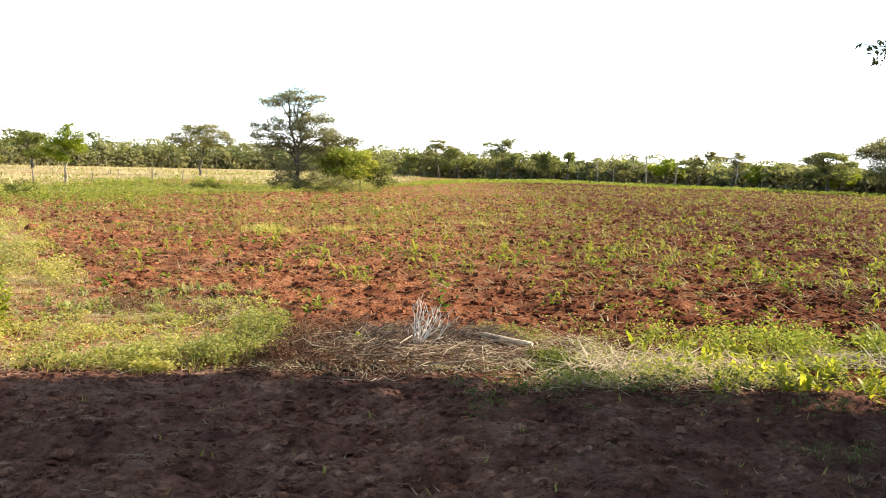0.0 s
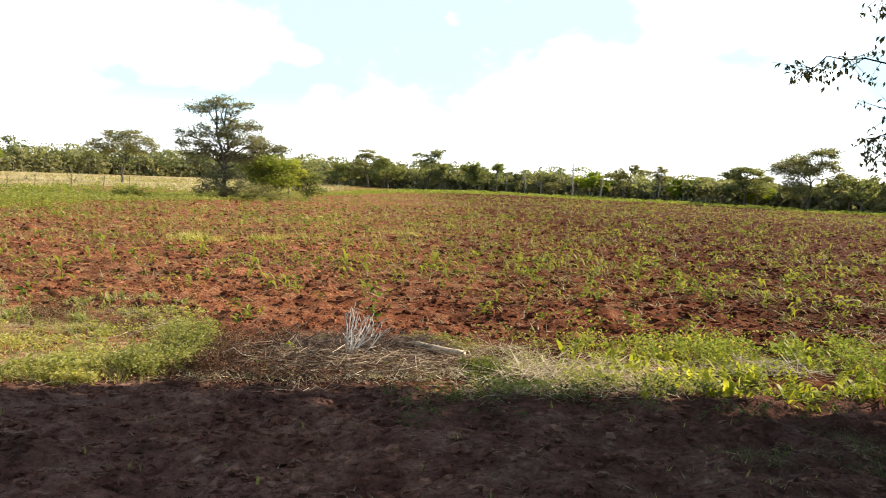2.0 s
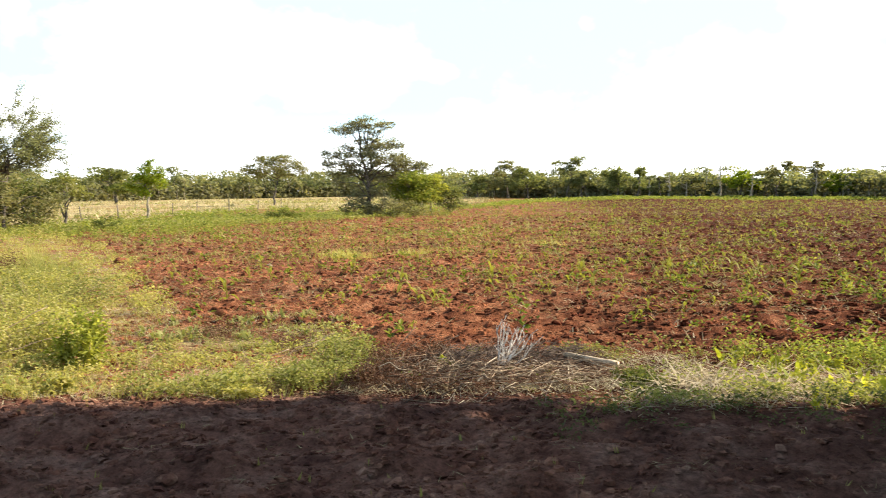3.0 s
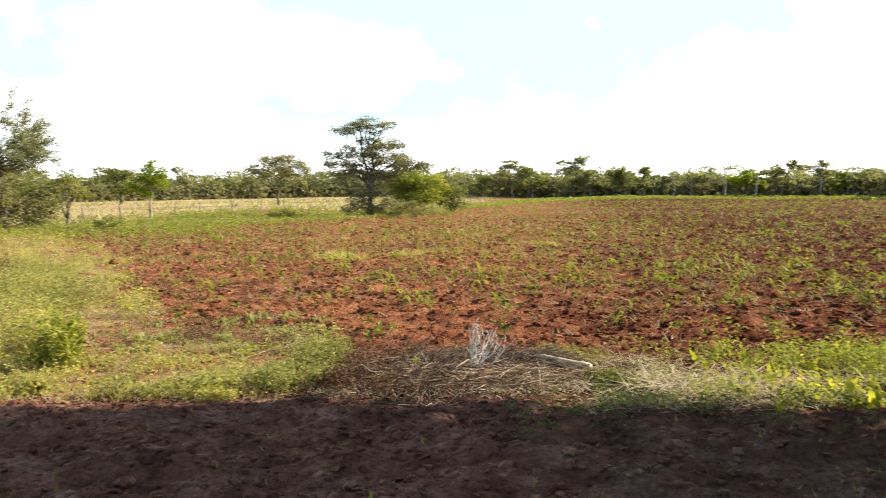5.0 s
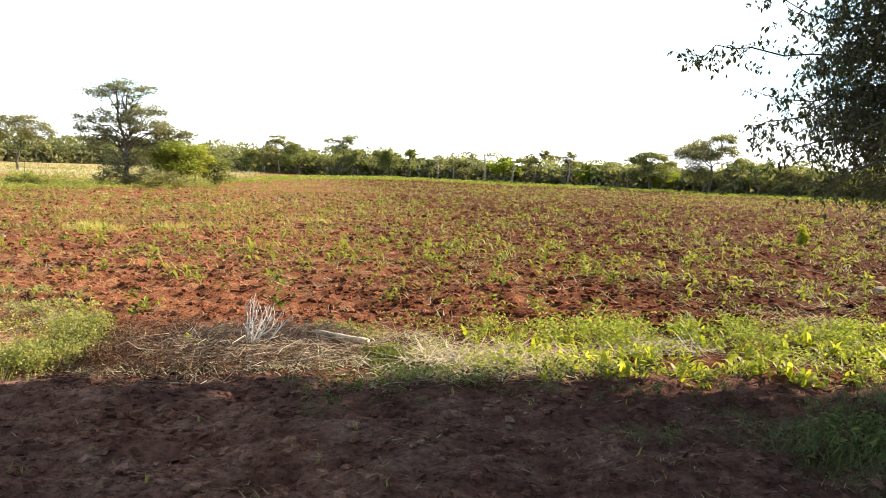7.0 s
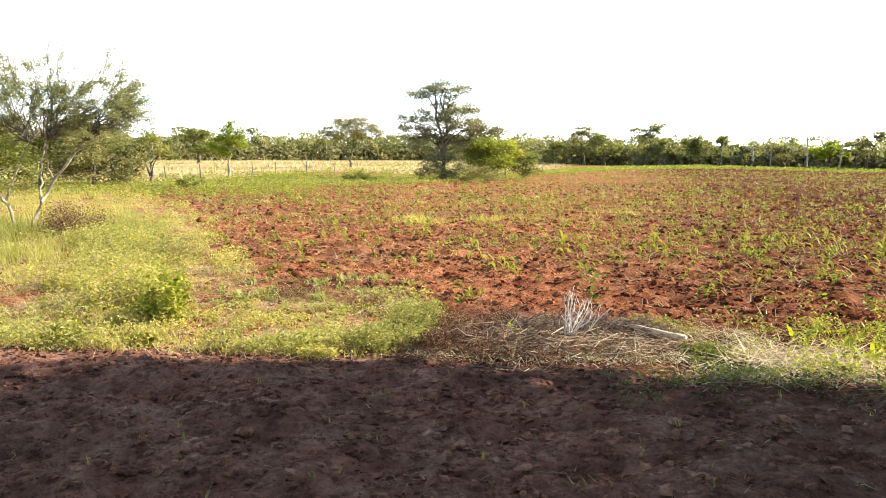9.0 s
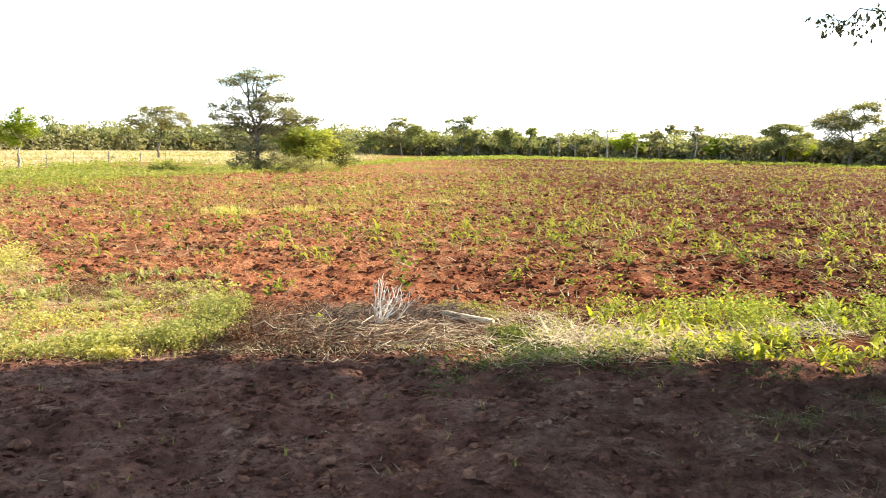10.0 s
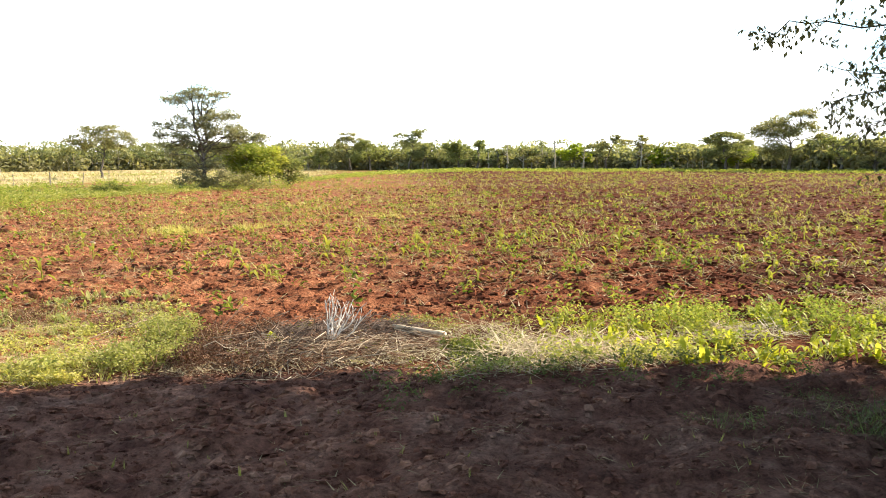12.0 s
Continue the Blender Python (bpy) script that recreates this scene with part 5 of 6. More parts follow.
x, y, r = field_spots(3200, 329, 8.8, 45, lambda x, y: smooth_step(2, 8, x - 0.05 * y))
size = (0.03 + 0.07 * r.uniform(0, 1, len(x)) ** 3) * (1 + np.hypot(x, y) / 70)
stuff("field_clods", "large dark clods turned up between the maize rows", "clods", place_all(LUMPS, x, y, ground_z(x, y), size, r, 0.4), M_DARKER_CLOD)
dusty = lambda x, y: (0.25 + 0.75 * smooth_step(-0.35, 0.35, value_noise(x, y, 3.3, 41))) * (1 - 0.75 * smooth_step(1, 8, x - 0.1 * y)) * smooth_step(10, 22, np.hypot(x, y))
x, y, r = field_spots(14000, 330, 12, 75, dusty)
stuff("field_stubble", "half-dry olive weeds over the dusty far soil", "weeds", place_all(BITS, x, y, ground_z(x, y) + 0.01, r.uniform(0.8, 1.9, len(x)) * (1 + np.hypot(x, y) / 60), r, 0.3), M_DRYWEED)
# the bright weedy band along the far edge, and the yellow patch in mid field
r = np.random.default_rng(323)
FARHERBS = [herb(6, 0.11, 0.08, rng) for _ in range(6)]
xb = r.uniform(-5, 110, 7000)
yb = field_far(xb) + np.interp(xb, [8, 25], [14, 1]) * r.uniform(0, 1, 7000) - r.uniform(0, 1, 7000) ** 1.5 * np.interp(xb, [0, 12, 30], [4, 8, 22])
keep = in_view(xb, yb) & (r.uniform(0, 1, 7000) < np.interp(xb, [0, 20], [0.8, 1.0]))
xb, yb = xb[keep], yb[keep]
stuff("far_weeds", "bright yellow-green weeds at the field's far edge", "weeds", place_all(FARHERBS, xb, yb, ground_z(xb, yb), r.uniform(1.8, 4.6, len(xb)) * np.hypot(xb, yb) / 140, r), M_BAND)
n = 7500
xb, yb = r.uniform(-34, 6, n), 26 * (80 / 26) ** r.uniform(0, 1, n)
keep = (r.uniform(0.1, 1, n) < green_headland(xb, yb) * (0.8 + 0.5 * value_noise(xb, yb, 1.6, 17))) & (yb < pasture_near(xb) + 1) & in_view(xb, yb)
xb, yb = xb[keep], yb[keep]
stuff("headland_weeds", "fresh green weeds over the field's far end", "weeds", place_all(HERBS, xb, yb, ground_z(xb, yb), r.uniform(0.8, 2.4, len(xb)) * (0.6 + np.hypot(xb, yb) / 75), r, 0.1), M_BAND)
xb, yb = r.uniform(-19, -2, 3600), r.uniform(0, 1, 3600)
yb = field_far(xb) - 4 + yb * 18
keep = (yb < pasture_near(xb) + 2)
xb, yb = xb[keep], yb[keep]
stuff("headland_weeds", "green weeds between field and pasture", "weeds", place_all(FARHERBS, xb, yb, ground_z(xb, yb), r.uniform(0.8, 2.2, len(xb)), r), M_VERGE)
xb, yb, _r = field_spots(4200, 326, 19, 128, lambda x, y: 0.3 + 0.5 * smooth_step(-0.3, 0.5, value_noise(x, y, 7.0, 35)))
stuff("far_field_weeds", "yellowing weeds and maize far out in the field", "weeds", place_all(FARHERBS, xb, yb, ground_z(xb, yb), r.uniform(0.8, 2.2, len(xb)) * np.maximum(np.hypot(xb, yb) / 90, 0.45), r), M_VERGE)
xb, yb, _r = field_spots(3600, 331, 27, 68, lambda x, y: (0.25 + 0.6 * smooth_step(-0.3, 0.4, value_noise(x, y, 3.0, 43))) * smooth_step(9, 2, x - 0.05 * y))
stuff("far_field_weeds", "yellow-green weeds over the dusty far end of the field", "weeds", place_all(FARHERBS, xb, yb, ground_z(xb, yb), _r.uniform(0.6, 1.7, len(xb)), _r), M_VERGE)
TALL = [tuft(14, 0.42, 0.012, rng, (0.9, 1.5), (0.05, 0.3), 0.10) for _ in range(6)]
GRASS = [tuft(10, 0.22, 0.009, rng, (0.7, 1.45), (0.05, 0.4), 0.05) for _ in range(8)]
for k, (cx, cy, rx, ry, n) in enumerate([(-2.4, 20.0, 0.45, 1.1, 75), (-0.7, 20.8, 0.6, 0.6, 28), (3.0, 24.0, 0.8, 0.8, 22)]):
    xx, yy = cx + r.normal(0, rx * 0.6, n), cy + r.normal(0, ry * 0.6, n)
    stuff("grass_patch", "patch of tall yellow-green grass in the field", "grass", place_all(GRASS, xx, yy, ground_z(xx, yy), r.uniform(0.5, 1.4, n), r, 0.25), M_YELLOW)

# pasture grass in pale tussocks
PASTURE = [tuft(5, 0.24, 0.03, rng, (0.6, 1.4), (0.05, 0.4), 0.09, 2) for _ in range(6)]
xb = r.uniform(-95, 8, 11000)
yb = pasture_near(xb) + (r.uniform(0, 1, 11000) ** 1.6) * 140
keep = in_view(xb, yb) & (xb < 10) & (r.uniform(-0.7, 0.7, len(xb)) < value_noise(xb * 0.4, yb, 3.0, 82) + 0.15)
xb, yb = xb[keep], yb[keep]
stuff("pasture_grass", "dry straw-yellow pasture grass", "grass", place_all(PASTURE, xb, yb, ground_z(xb, yb), r.uniform(0.6, 2.8, len(xb)), r, 0.1), M_PASTURE)
xb = r.uniform(-70, 6, 3200)
yb = pasture_near(xb) + (r.uniform(0, 1, 3200) ** 1.3) * 90
keep = in_view(xb, yb) & (value_noise(xb, yb, 9.0, 81) > 0.05)
xb, yb = xb[keep], yb[keep]
stuff("pasture_weeds", "green weeds in the dry pasture", "weeds", place_all(FARHERBS, xb, yb, ground_z(xb, yb), r.uniform(1.2, 3.4, len(xb)), r), M_VERGE)


# ---- weedy strip between the foreground and the field, on the right ----
rng = np.random.default_rng(400)
LEAFY = [herb(22, 0.15, 0.046, rng, 0.5) for _ in range(8)]
STALKS = [tuft(5, 0.24, 0.009, rng, (0.0, 0.3), (0.0, 0.08), 0.10) for _ in range(8)]
FLAT = [tuft(7, 0.17, 0.0045, rng, (0.0, 0.35), (0.0, 0.08), 0.08) for _ in range(8)]


def strip_spots(n, cell, seed, lift):
    """Places in the strip, gathered into clumps with bare soil between."""
    r = np.random.default_rng(seed)
    x = 1.0 + 9.5 * r.uniform(0, 1, n)
    y = strip_near(x) - 0.05 + r.uniform(0, 1, n) * (strip_far(x) - strip_near(x) + 0.1)
    thick = value_noise(x, y, cell, seed) + 0.3 * value_noise(x, y, cell * 0.4, seed + 1) + lift
    k = (r.uniform(-0.25, 0.75, n) < thick) & (r.uniform(0, 1, n) < smooth_step(1.2, 2.6, x)) & ~((x < 1.6) & (y < 7.5))
    return x[k], y[k], r


FINE = [herb(20, 0.085, 0.026, rng, 0.75) for _ in range(8)]
x, y, r = strip_spots(800, 0.25, 41, -0.3)
stuff("strip_weeds", "low dusty green weeds on the field edge", "weeds", place_all(FINE, x, y, ground_z(x, y), r.uniform(0.4, 2.1, len(x)), r, 0.1), M_VERGE)
BLADES = [tuft(8, 0.14, 0.005, rng, (0.3, 1.3), (0.1, 0.7), 0.05) for _ in range(8)]
x, y, r = strip_spots(600, 0.4, 46, -0.3)
stuff("strip_grass", "fine arching grass on the field edge", "grass", place_all(BLADES, x, y, ground_z(x, y), r.uniform(0.5, 1.4, len(x)), r, 0.3), M_VERGE)
SPROUT = [tuft(6, 0.16, 0.028, rng, (0.7, 1.4), (0.2, 0.7), 0.02, 4) for _ in range(8)]
x, y, r = strip_spots(1500, 0.3, 45, 0.05)
x, y = x[x > 2.4], y[x > 2.4]
stuff("strip_sprouts", "bright broad-bladed sprouts on the field edge", "plants", place_all(SPROUT, x, y, ground_z(x, y), r.uniform(0.6, 1.6, len(x)), r, 0.2), M_LIME)
x, y, r = strip_spots(800, 0.3, 43, -0.2)
stuff("strip_weeds", "bright leafy weeds on the field edge", "weeds", place_all(LEAFY, x, y, ground_z(x, y), r.uniform(0.4, 1.2, len(x)), r, 0.1), M_BAND)
n = 300
x, y = rng.uniform(0.9, 3.0, n), rng.uniform(5.8, 8.0, n)
keep = (rng.uniform(-0.5, 0.8, n) < value_noise(x, y, 0.3, 57)) & ~((x < 1.5) & (y < 7.45) & (y > 6.5))
x, y = x[keep], y[keep]
stuff("strip_weeds", "scattered green weeds beside the log", "weeds", place_all(FINE, x, y, ground_z(x, y), rng.uniform(0.6, 1.6, len(x)), rng, 0.1), M_VERGE)
x, y, r = strip_spots(320, 0.6, 47, -0.2)
stuff("strip_grass", "yellow-green grass tufts on the field edge", "grass", place_all(GRASS, x, y, ground_z(x, y), r.uniform(0.3, 0.8, len(x)), r, 0.4), M_BAND)
x, y, r = strip_spots(1700, 0.5, 53, 0.0)
keep = (x > 1.3) & (r.uniform(0, 1, len(x)) < np.interp(x, [3, 4.5], [1.0, 0.45]))
x, y = x[keep], y[keep]
stuff("strip_straw", "dry stems lying among the weeds", "straw", place_all(STALKS, x, y, ground_z(x, y) + 0.02, r.uniform(0.5, 1.4, len(x)), r), M_STUBBLE)
for k, (cx, cy, rx, ry, cnt) in enumerate([(2.15, 6.65, 0.75, 0.3, 200), (4.0, 6.85, 0.45, 0.2, 90), (7.2, 8.6, 1.4, 0.2, 40), (1.8, 7.5, 0.5, 0.3, 60), (9.0, 10.3, 1.5, 0.3, 34), (10.0, 9.0, 1.5, 0.25, 34), (6.6, 7.9, 0.7, 0.15, 40), (8.2, 9.6, 1.0, 0.2, 24)]):
    xx, yy = cx + rng.normal(0, rx * 0.6, cnt), cy + rng.normal(0, ry * 0.7, cnt)
    stuff("dry_grass", "bleached dry grass lying flat", "grass", place_all(STALKS if k < 2 else FLAT, xx, yy, ground_z(xx, yy) + 0.035, rng.uniform(0.9, 1.8, cnt), rng), M_STUBBLE if k < 2 else M_PALESTRAW)

n = 190
x, y = rng.uniform(1.15, 3.2, n), rng.uniform(5.72, 6.25, n)
stuff("strip_straw", "flattened straw along the edge of the bare yard", "straw", place_all(STALKS, x, y, ground_z(x, y) + 0.02, rng.uniform(0.5, 1.3, n), rng), M_STUBBLE)
n = 70
x, y = rng.uniform(1.2, 3.4, n), rng.uniform(5.72, 6.2, n)
stuff("strip_weeds", "small leafy weeds along the edge of the bare yard", "weeds", place_all(LEAFY, x, y, ground_z(x, y), rng.uniform(0.4, 0.9, n), rng, 0.1), M_VERGE)

# taller weeds along the back of the strip
r = np.random.default_rng(58)
WEEDY = [herb(46, 0.17, 0.026, r, 0.45) for _ in range(8)]
n = 900
x = r.uniform(2.1, 7.5, n)
y = strip_near(x) + (strip_far(x) - strip_near(x)) * r.uniform(0.45, 1.0, n)
keep = r.uniform(-0.5, 0.5, n) < value_noise(x, y, 0.3, 59) + 0.4 * value_noise(x, y, 0.12, 60) - 0.42 - 0.5 * smooth_step(3.4, 2.3, x)
x, y = x[keep], y[keep]
stuff("strip_weeds", "fluffy fresh green weeds along the field edge", "weeds", place_all(WEEDY, x, y, ground_z(x, y), r.uniform(0.4, 1.5, len(x)), r, 0.15), M_BAND)

# maize seedlings in the strip
seedlings = [maize_plant(340 + k, M_LIME, "fresh lime-green maize seedling among low weeds") for k in range(6)]
for k in range(150):
    xx = 2.1 + 6.2 * rng.uniform(0, 1) ** 0.85
    yy = strip_near(xx) + 0.12 + 1.5 * rng.uniform(0, 1) ** 1.5
    m = Matrix.LocRotScale((xx, yy, float(ground_z(xx, yy))), Euler((rng.normal(0, 0.13), rng.normal(0, 0.13), rng.uniform(0, 6.28))), [rng.uniform(0.55, 1.05)] * 3)
    if k < len(seedlings):
        seedlings[k].matrix_world = m
    else:
        copy_thing(seedlings[k % len(seedlings)], m)

# grass in the shade under the big tree
n = 7800
x, y = rng.uniform(2.2, 8.0, n), rng.uniform(2.2, 6.2, n)
edge = np.interp(x, [2.2, 3.0, 4.3, 5.5, 10.0], [4.55, 4.78, 5.15, 5.5, 6.3])
side = np.interp(y, [2.0, 3.3, 3.73, 4.1, 4.6], [3.3, 3.05, 2.95, 2.75, 2.3])
depth = np.minimum(edge - y, 1.3 * (x - side)) + 0.26 * value_noise(x, y, 0.5, 71) + 0.12 * value_noise(x, y, 0.2, 72)
keep = (depth > -0.05) & (rng.uniform(0, 1, n) < 0.12 + 0.88 * smooth_step(-0.05, 0.45, depth))
x, y, depth = x[keep], y[keep], depth[keep]
tall = 0.45 + 0.95 * smooth_step(0.0, 0.9, depth)
sel = rng.uniform(0, 1, len(x)) < 0.9
SOFT = [tuft(8, 0.15, 0.005, rng, (0.5, 1.4), (0.1, 0.7), 0.08, 3) for _ in range(10)]
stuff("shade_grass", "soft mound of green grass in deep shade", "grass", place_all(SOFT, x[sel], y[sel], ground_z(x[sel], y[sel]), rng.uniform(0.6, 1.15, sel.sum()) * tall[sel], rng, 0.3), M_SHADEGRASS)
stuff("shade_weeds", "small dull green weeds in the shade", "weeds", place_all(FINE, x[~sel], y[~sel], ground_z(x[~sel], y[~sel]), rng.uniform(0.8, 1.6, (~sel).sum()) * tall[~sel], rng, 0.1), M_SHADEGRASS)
n = 70
x, y = rng.uniform(2.0, 3.6, n), rng.uniform(3.0, 4.4, n)
stuff("dry_grass", "thin dry grass tufts on the shaded soil", "grass", place_all(DRYTUFTS, x, y, ground_z(x, y), rng.uniform(0.4, 0.8, n), rng, 0.3), M_STRAW)
n = 60
x, y = rng.uniform(0.6, 3.6, n), rng.uniform(5.1, 6.0, n)
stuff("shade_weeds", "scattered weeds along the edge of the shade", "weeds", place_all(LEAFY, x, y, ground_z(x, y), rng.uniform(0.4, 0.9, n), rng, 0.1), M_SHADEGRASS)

# small seedlings and straws on the bare foreground
n = 150
x, y = rng.uniform(-6, 3.2, n), rng.uniform(3.3, 6.2, n)
SEEDLING = [tuft(3, 0.075, 0.012, rng, (1.1, 1.5), (0.0, 0.2), 0.008) for _ in range(5)]
stuff("seedlings", "tiny seedlings in the dark soil", "seedlings", place_all(SEEDLING, x, y, ground_z(x, y), rng.uniform(0.4, 0.9, n), rng, 0.3), M_DRYWEED)
n = 460
x, y = rng.uniform(-6, 4.5, n), rng.uniform(2.9, 6.3, n)
LITTER = [tuft(2, 0.10, 0.006, rng, (0.0, 0.15), (0.0, 0.03), 0.02) for _ in range(5)]
stuff("straw_litter", "loose straws and bits of dry leaf on the soil", "straw", place_all(LITTER, x, y, ground_z(x, y) + 0.02, rng.uniform(0.4, 1.3, n), rng), M_STRAW)


# ---- heap of cut branches ----
def brush_heap():
    rng = np.random.default_rng(500)
    root = thing("brush_heap", (0.25, 7.2, float(ground_z(0.25, 7.2))), "heap of dry cut sticks and brushwood", "brushwood")
    for k in range(230):
        cx, cy = rng.uniform(-0.95, 0.7), rng.normal(-0.15, 0.38)
        a = rng.normal(0.25, 0.5)
        ln = rng.uniform(0.15, 0.5) if k % 4 else rng.uniform(0.5, 1.0)
        hill = 0.15 * math.exp(-((cx + 0.1) / 0.7) ** 2 - (cy / 0.5) ** 2)
        z = 0.015 + hill * rng.uniform(0, 1)
        tilt = rng.normal(0, 0.10)
        p0 = np.array([cx - ln / 2 * math.cos(a), cy - ln / 2 * math.sin(a), max(0.01, z - tilt * ln / 2)])
        p1 = np.array([cx + ln / 2 * math.cos(a), cy + ln / 2 * math.sin(a), max(0.01, z + tilt * ln / 2)])
        path = bent(p0, p1, rng, rng.normal(0.03, 0.10), 8, 0.3)
        path[:, 2] = np.maximum(path[:, 2], 0.006)
        r = rng.uniform(0.0018, 0.0048)
        tone = M_STICK if rng.uniform() < 0.25 else (M_PALESTICK if cy < -0.1 and cx > -0.5 and rng.uniform() < 0.5 else M_DARKSTICK)
        part("stick", quads_mesh("stick", *tube(path, np.linspace(r, r * 0.5, 8), 5), tone, True), root)
    dark, straw = Pile(), Pile()
    for k in range(3200):
        cx, cy = rng.uniform(-1.25, 1.1), rng.normal(0.05, 0.45)
        if rng.uniform() > 0.55 + 0.45 * (cx < 0.25):
            continue
        ln, a = rng.uniform(0.06, 0.28), rng.uniform(0, 6.28)
        b = np.array([cx, cy, abs(rng.normal(0.02, 0.04))])
        e = b + np.array([ln * math.cos(a), ln * math.sin(a), rng.uniform(-0.01, 0.10)])
        dark.add(*tube(bent(b, e, rng, 0.05, 4, 0.25), np.linspace(0.003, 0.0015, 4), 3))
    for k in range(70):
        cx, cy = rng.uniform(-0.6, 0.95), rng.uniform(-0.62, -0.12)
        ln, a = rng.uniform(0.15, 0.65), rng.normal(0.1, 0.45)
        b = np.array([cx, cy, 0.05 + abs(rng.normal(0, 0.045))])
        e = b + np.array([ln * math.cos(a), ln * math.sin(a), rng.uniform(-0.02, 0.04)])
        straw.add(*tube(bent(b, e, rng, 0.05, 4, 0.2), np.linspace(0.0030, 0.0014, 4), 4))
    for k in range(46):
        back = k % 5 == 0
        cx, cy = rng.uniform(-0.75, 0.85), (rng.uniform(0.1, 0.5) if back else rng.uniform(-0.5, -0.02))
        ln, a = rng.uniform(0.35, 1.0), rng.normal(0.12, 0.35)
        z = 0.05 + 0.10 * math.exp(-((cx + 0.1) / 0.7) ** 2 - (cy / 0.4) ** 2) * rng.uniform(0.5, 1.0)
        way = np.array([math.cos(a), math.sin(a), rng.normal(0, 0.06)]) * ln / 2
        path = bent(np.array([cx, cy, z]) - way, np.array([cx, cy, z]) + way, rng, rng.normal(0.0, 0.03), 8, 0.08)
        path[:, 2] = np.maximum(path[:, 2], 0.012)
        r = rng.uniform(0.0022, 0.0048)
        part("stick", quads_mesh("stick", *tube(path, np.linspace(r, r * 0.45, 8), 6), M_DARKSTICK if back else (M_PALESTICK if k % 2 else M_STICK), True), root)
    deep = Pile()
    for k in range(1500):
        cx, cy = rng.uniform(-0.45, 0.85), rng.normal(0.28, 0.17)
        ln, a = rng.uniform(0.08, 0.35), rng.normal(0.2, 0.8)
        b = np.array([cx, cy, abs(rng.normal(0.03, 0.05))])
        e = b + np.array([ln * math.cos(a), ln * math.sin(a), rng.uniform(-0.02, 0.08)])
        deep.add(*tube(bent(b, e, rng, 0.05, 4, 0.25), np.linspace(0.0036, 0.0016, 4), 3))
    tagged(part("dark_brush", deep.mesh("dark_brush", M_DARKSTICK), root), "blackish old twigs at the back of the heap", kind="stuff")
    tagged(part("brush_litter", dark.mesh("brush_litter", M_TWIGGY), root), "fine dark brown dead twigs", kind="stuff")
    tagged(part("brush_straw", straw.mesh("brush_straw", M_STICK), root), "pale dry stems on top of the heap", kind="stuff")


brush_heap()
# green weeds that come up through the brushwood
rng = np.random.default_rng(505)
n = 46
x, y = rng.normal(0.3, 0.42, n), rng.normal(7.2, 0.26, n)
stuff("heap_weeds", "small green weeds growing up through dry brushwood", "weeds", place_all(FINE, x, y, ground_z(x, y), rng.uniform(0.6, 1.3, n), rng, 0.1), M_WEED)


def dead_shrub():
    """A small bleached shrub, standing upright, with many upward twigs."""
    rng = np.random.default_rng(510)
    root = thing("dead_shrub", (0.37, 7.06, float(ground_z(0.37, 7.06)) - 0.02), "small bleached dead shrub with upright bare twigs", "shrub")
    trunk, fine = Pile(), Pile()
    trunk.add(*tube(bent((0, 0, 0), (0.03, 0, 0.10), rng, 0, 4, 0.1), np.linspace(0.010, 0.007, 4), 6))
    for k in range(10):
        top = np.array([np.interp(k, [0, 9], [-0.03, 0.36]) + rng.normal(0, 0.03), rng.normal(0, 0.08), rng.uniform(0.42, 0.56) - 0.008 * k])
        start = np.array([rng.uniform(-0.01, 0.05), rng.normal(0, 0.015), rng.uniform(0.0, 0.10)])
        limb = bent(start, top, rng, 0.03, 7, 0.05)
        trunk.add(*tube(limb, np.linspace(0.0075, 0.0030, 7), 5))
        for _ in range(3):
            s = limb[rng.integers(2, 6)]
            e = s + np.array([rng.normal(0.02, 0.05), rng.normal(0, 0.05), rng.uniform(0.05, 0.13)])
            fine.add(*tube(bent(s, e, rng, 0, 4, 0.1), np.linspace(0.0038, 0.002, 4), 4))
    part("stem", trunk.mesh("stem", M_BLEACHED, True), root)
    part("spray", fine.mesh("spray", M_BLEACHED, True), root)


dead_shrub()


def log_piece(name, label, a, b, r, seed, mat):
    rng = np.random.default_rng(seed)
    a, b = np.array(a), np.array(b)
    root = thing(name, ((a[0] + b[0]) / 2, (a[1] + b[1]) / 2, 0), label, "wood")
    c = np.array([(a[0] + b[0]) / 2, (a[1] + b[1]) / 2, 0])
    path = bent(a - c, b - c, rng, 0.0 if name == "log" else 0.02, 8, 0.012 if name == "log" else 0.05)
    path = np.concatenate([path[:1], path, path[-1:]])
    rr = np.r_[0.001, r * rng.uniform(0.85, 1.1, 8) * np.linspace(0.6, 1.0, 8), 0.001]
    part("shaft", quads_mesh("shaft", *tube(path, rr, 9), mat, True), root)
    for _ in range(0 if name == "log" else 2):
        s = path[rng.integers(3, 7)]
        part("stub", quads_mesh("stub", *tube(bent(s, s + np.array([rng.normal(0, 0.05), rng.normal(0, 0.04), 0.05]), rng, 0, 4), np.linspace(r * 0.4, r * 0.2, 4), 5), mat, True), root)


log_piece("log", "pale peeled log lying on the ground", (0.97, 7.40, 0.13), (1.38, 7.06, 0.10), 0.034, 520, M_LOG)
log_piece("branch", "forked dry branch on the ground", (0.62, 6.6, 0.06), (1.12, 7.0, 0.05), 0.008, 521, M_STICK)
log_piece("branch", "pale dry branch lying in the field", (7.5, 11.0, 0.05), (8.2, 11.25, 0.06), 0.018, 522, M_STICK)
log_piece("branch", "long bleached cane in the brushwood", (-0.55, 6.75, 0.06), (0.25, 7.15, 0.12), 0.006, 523, M_STICK)
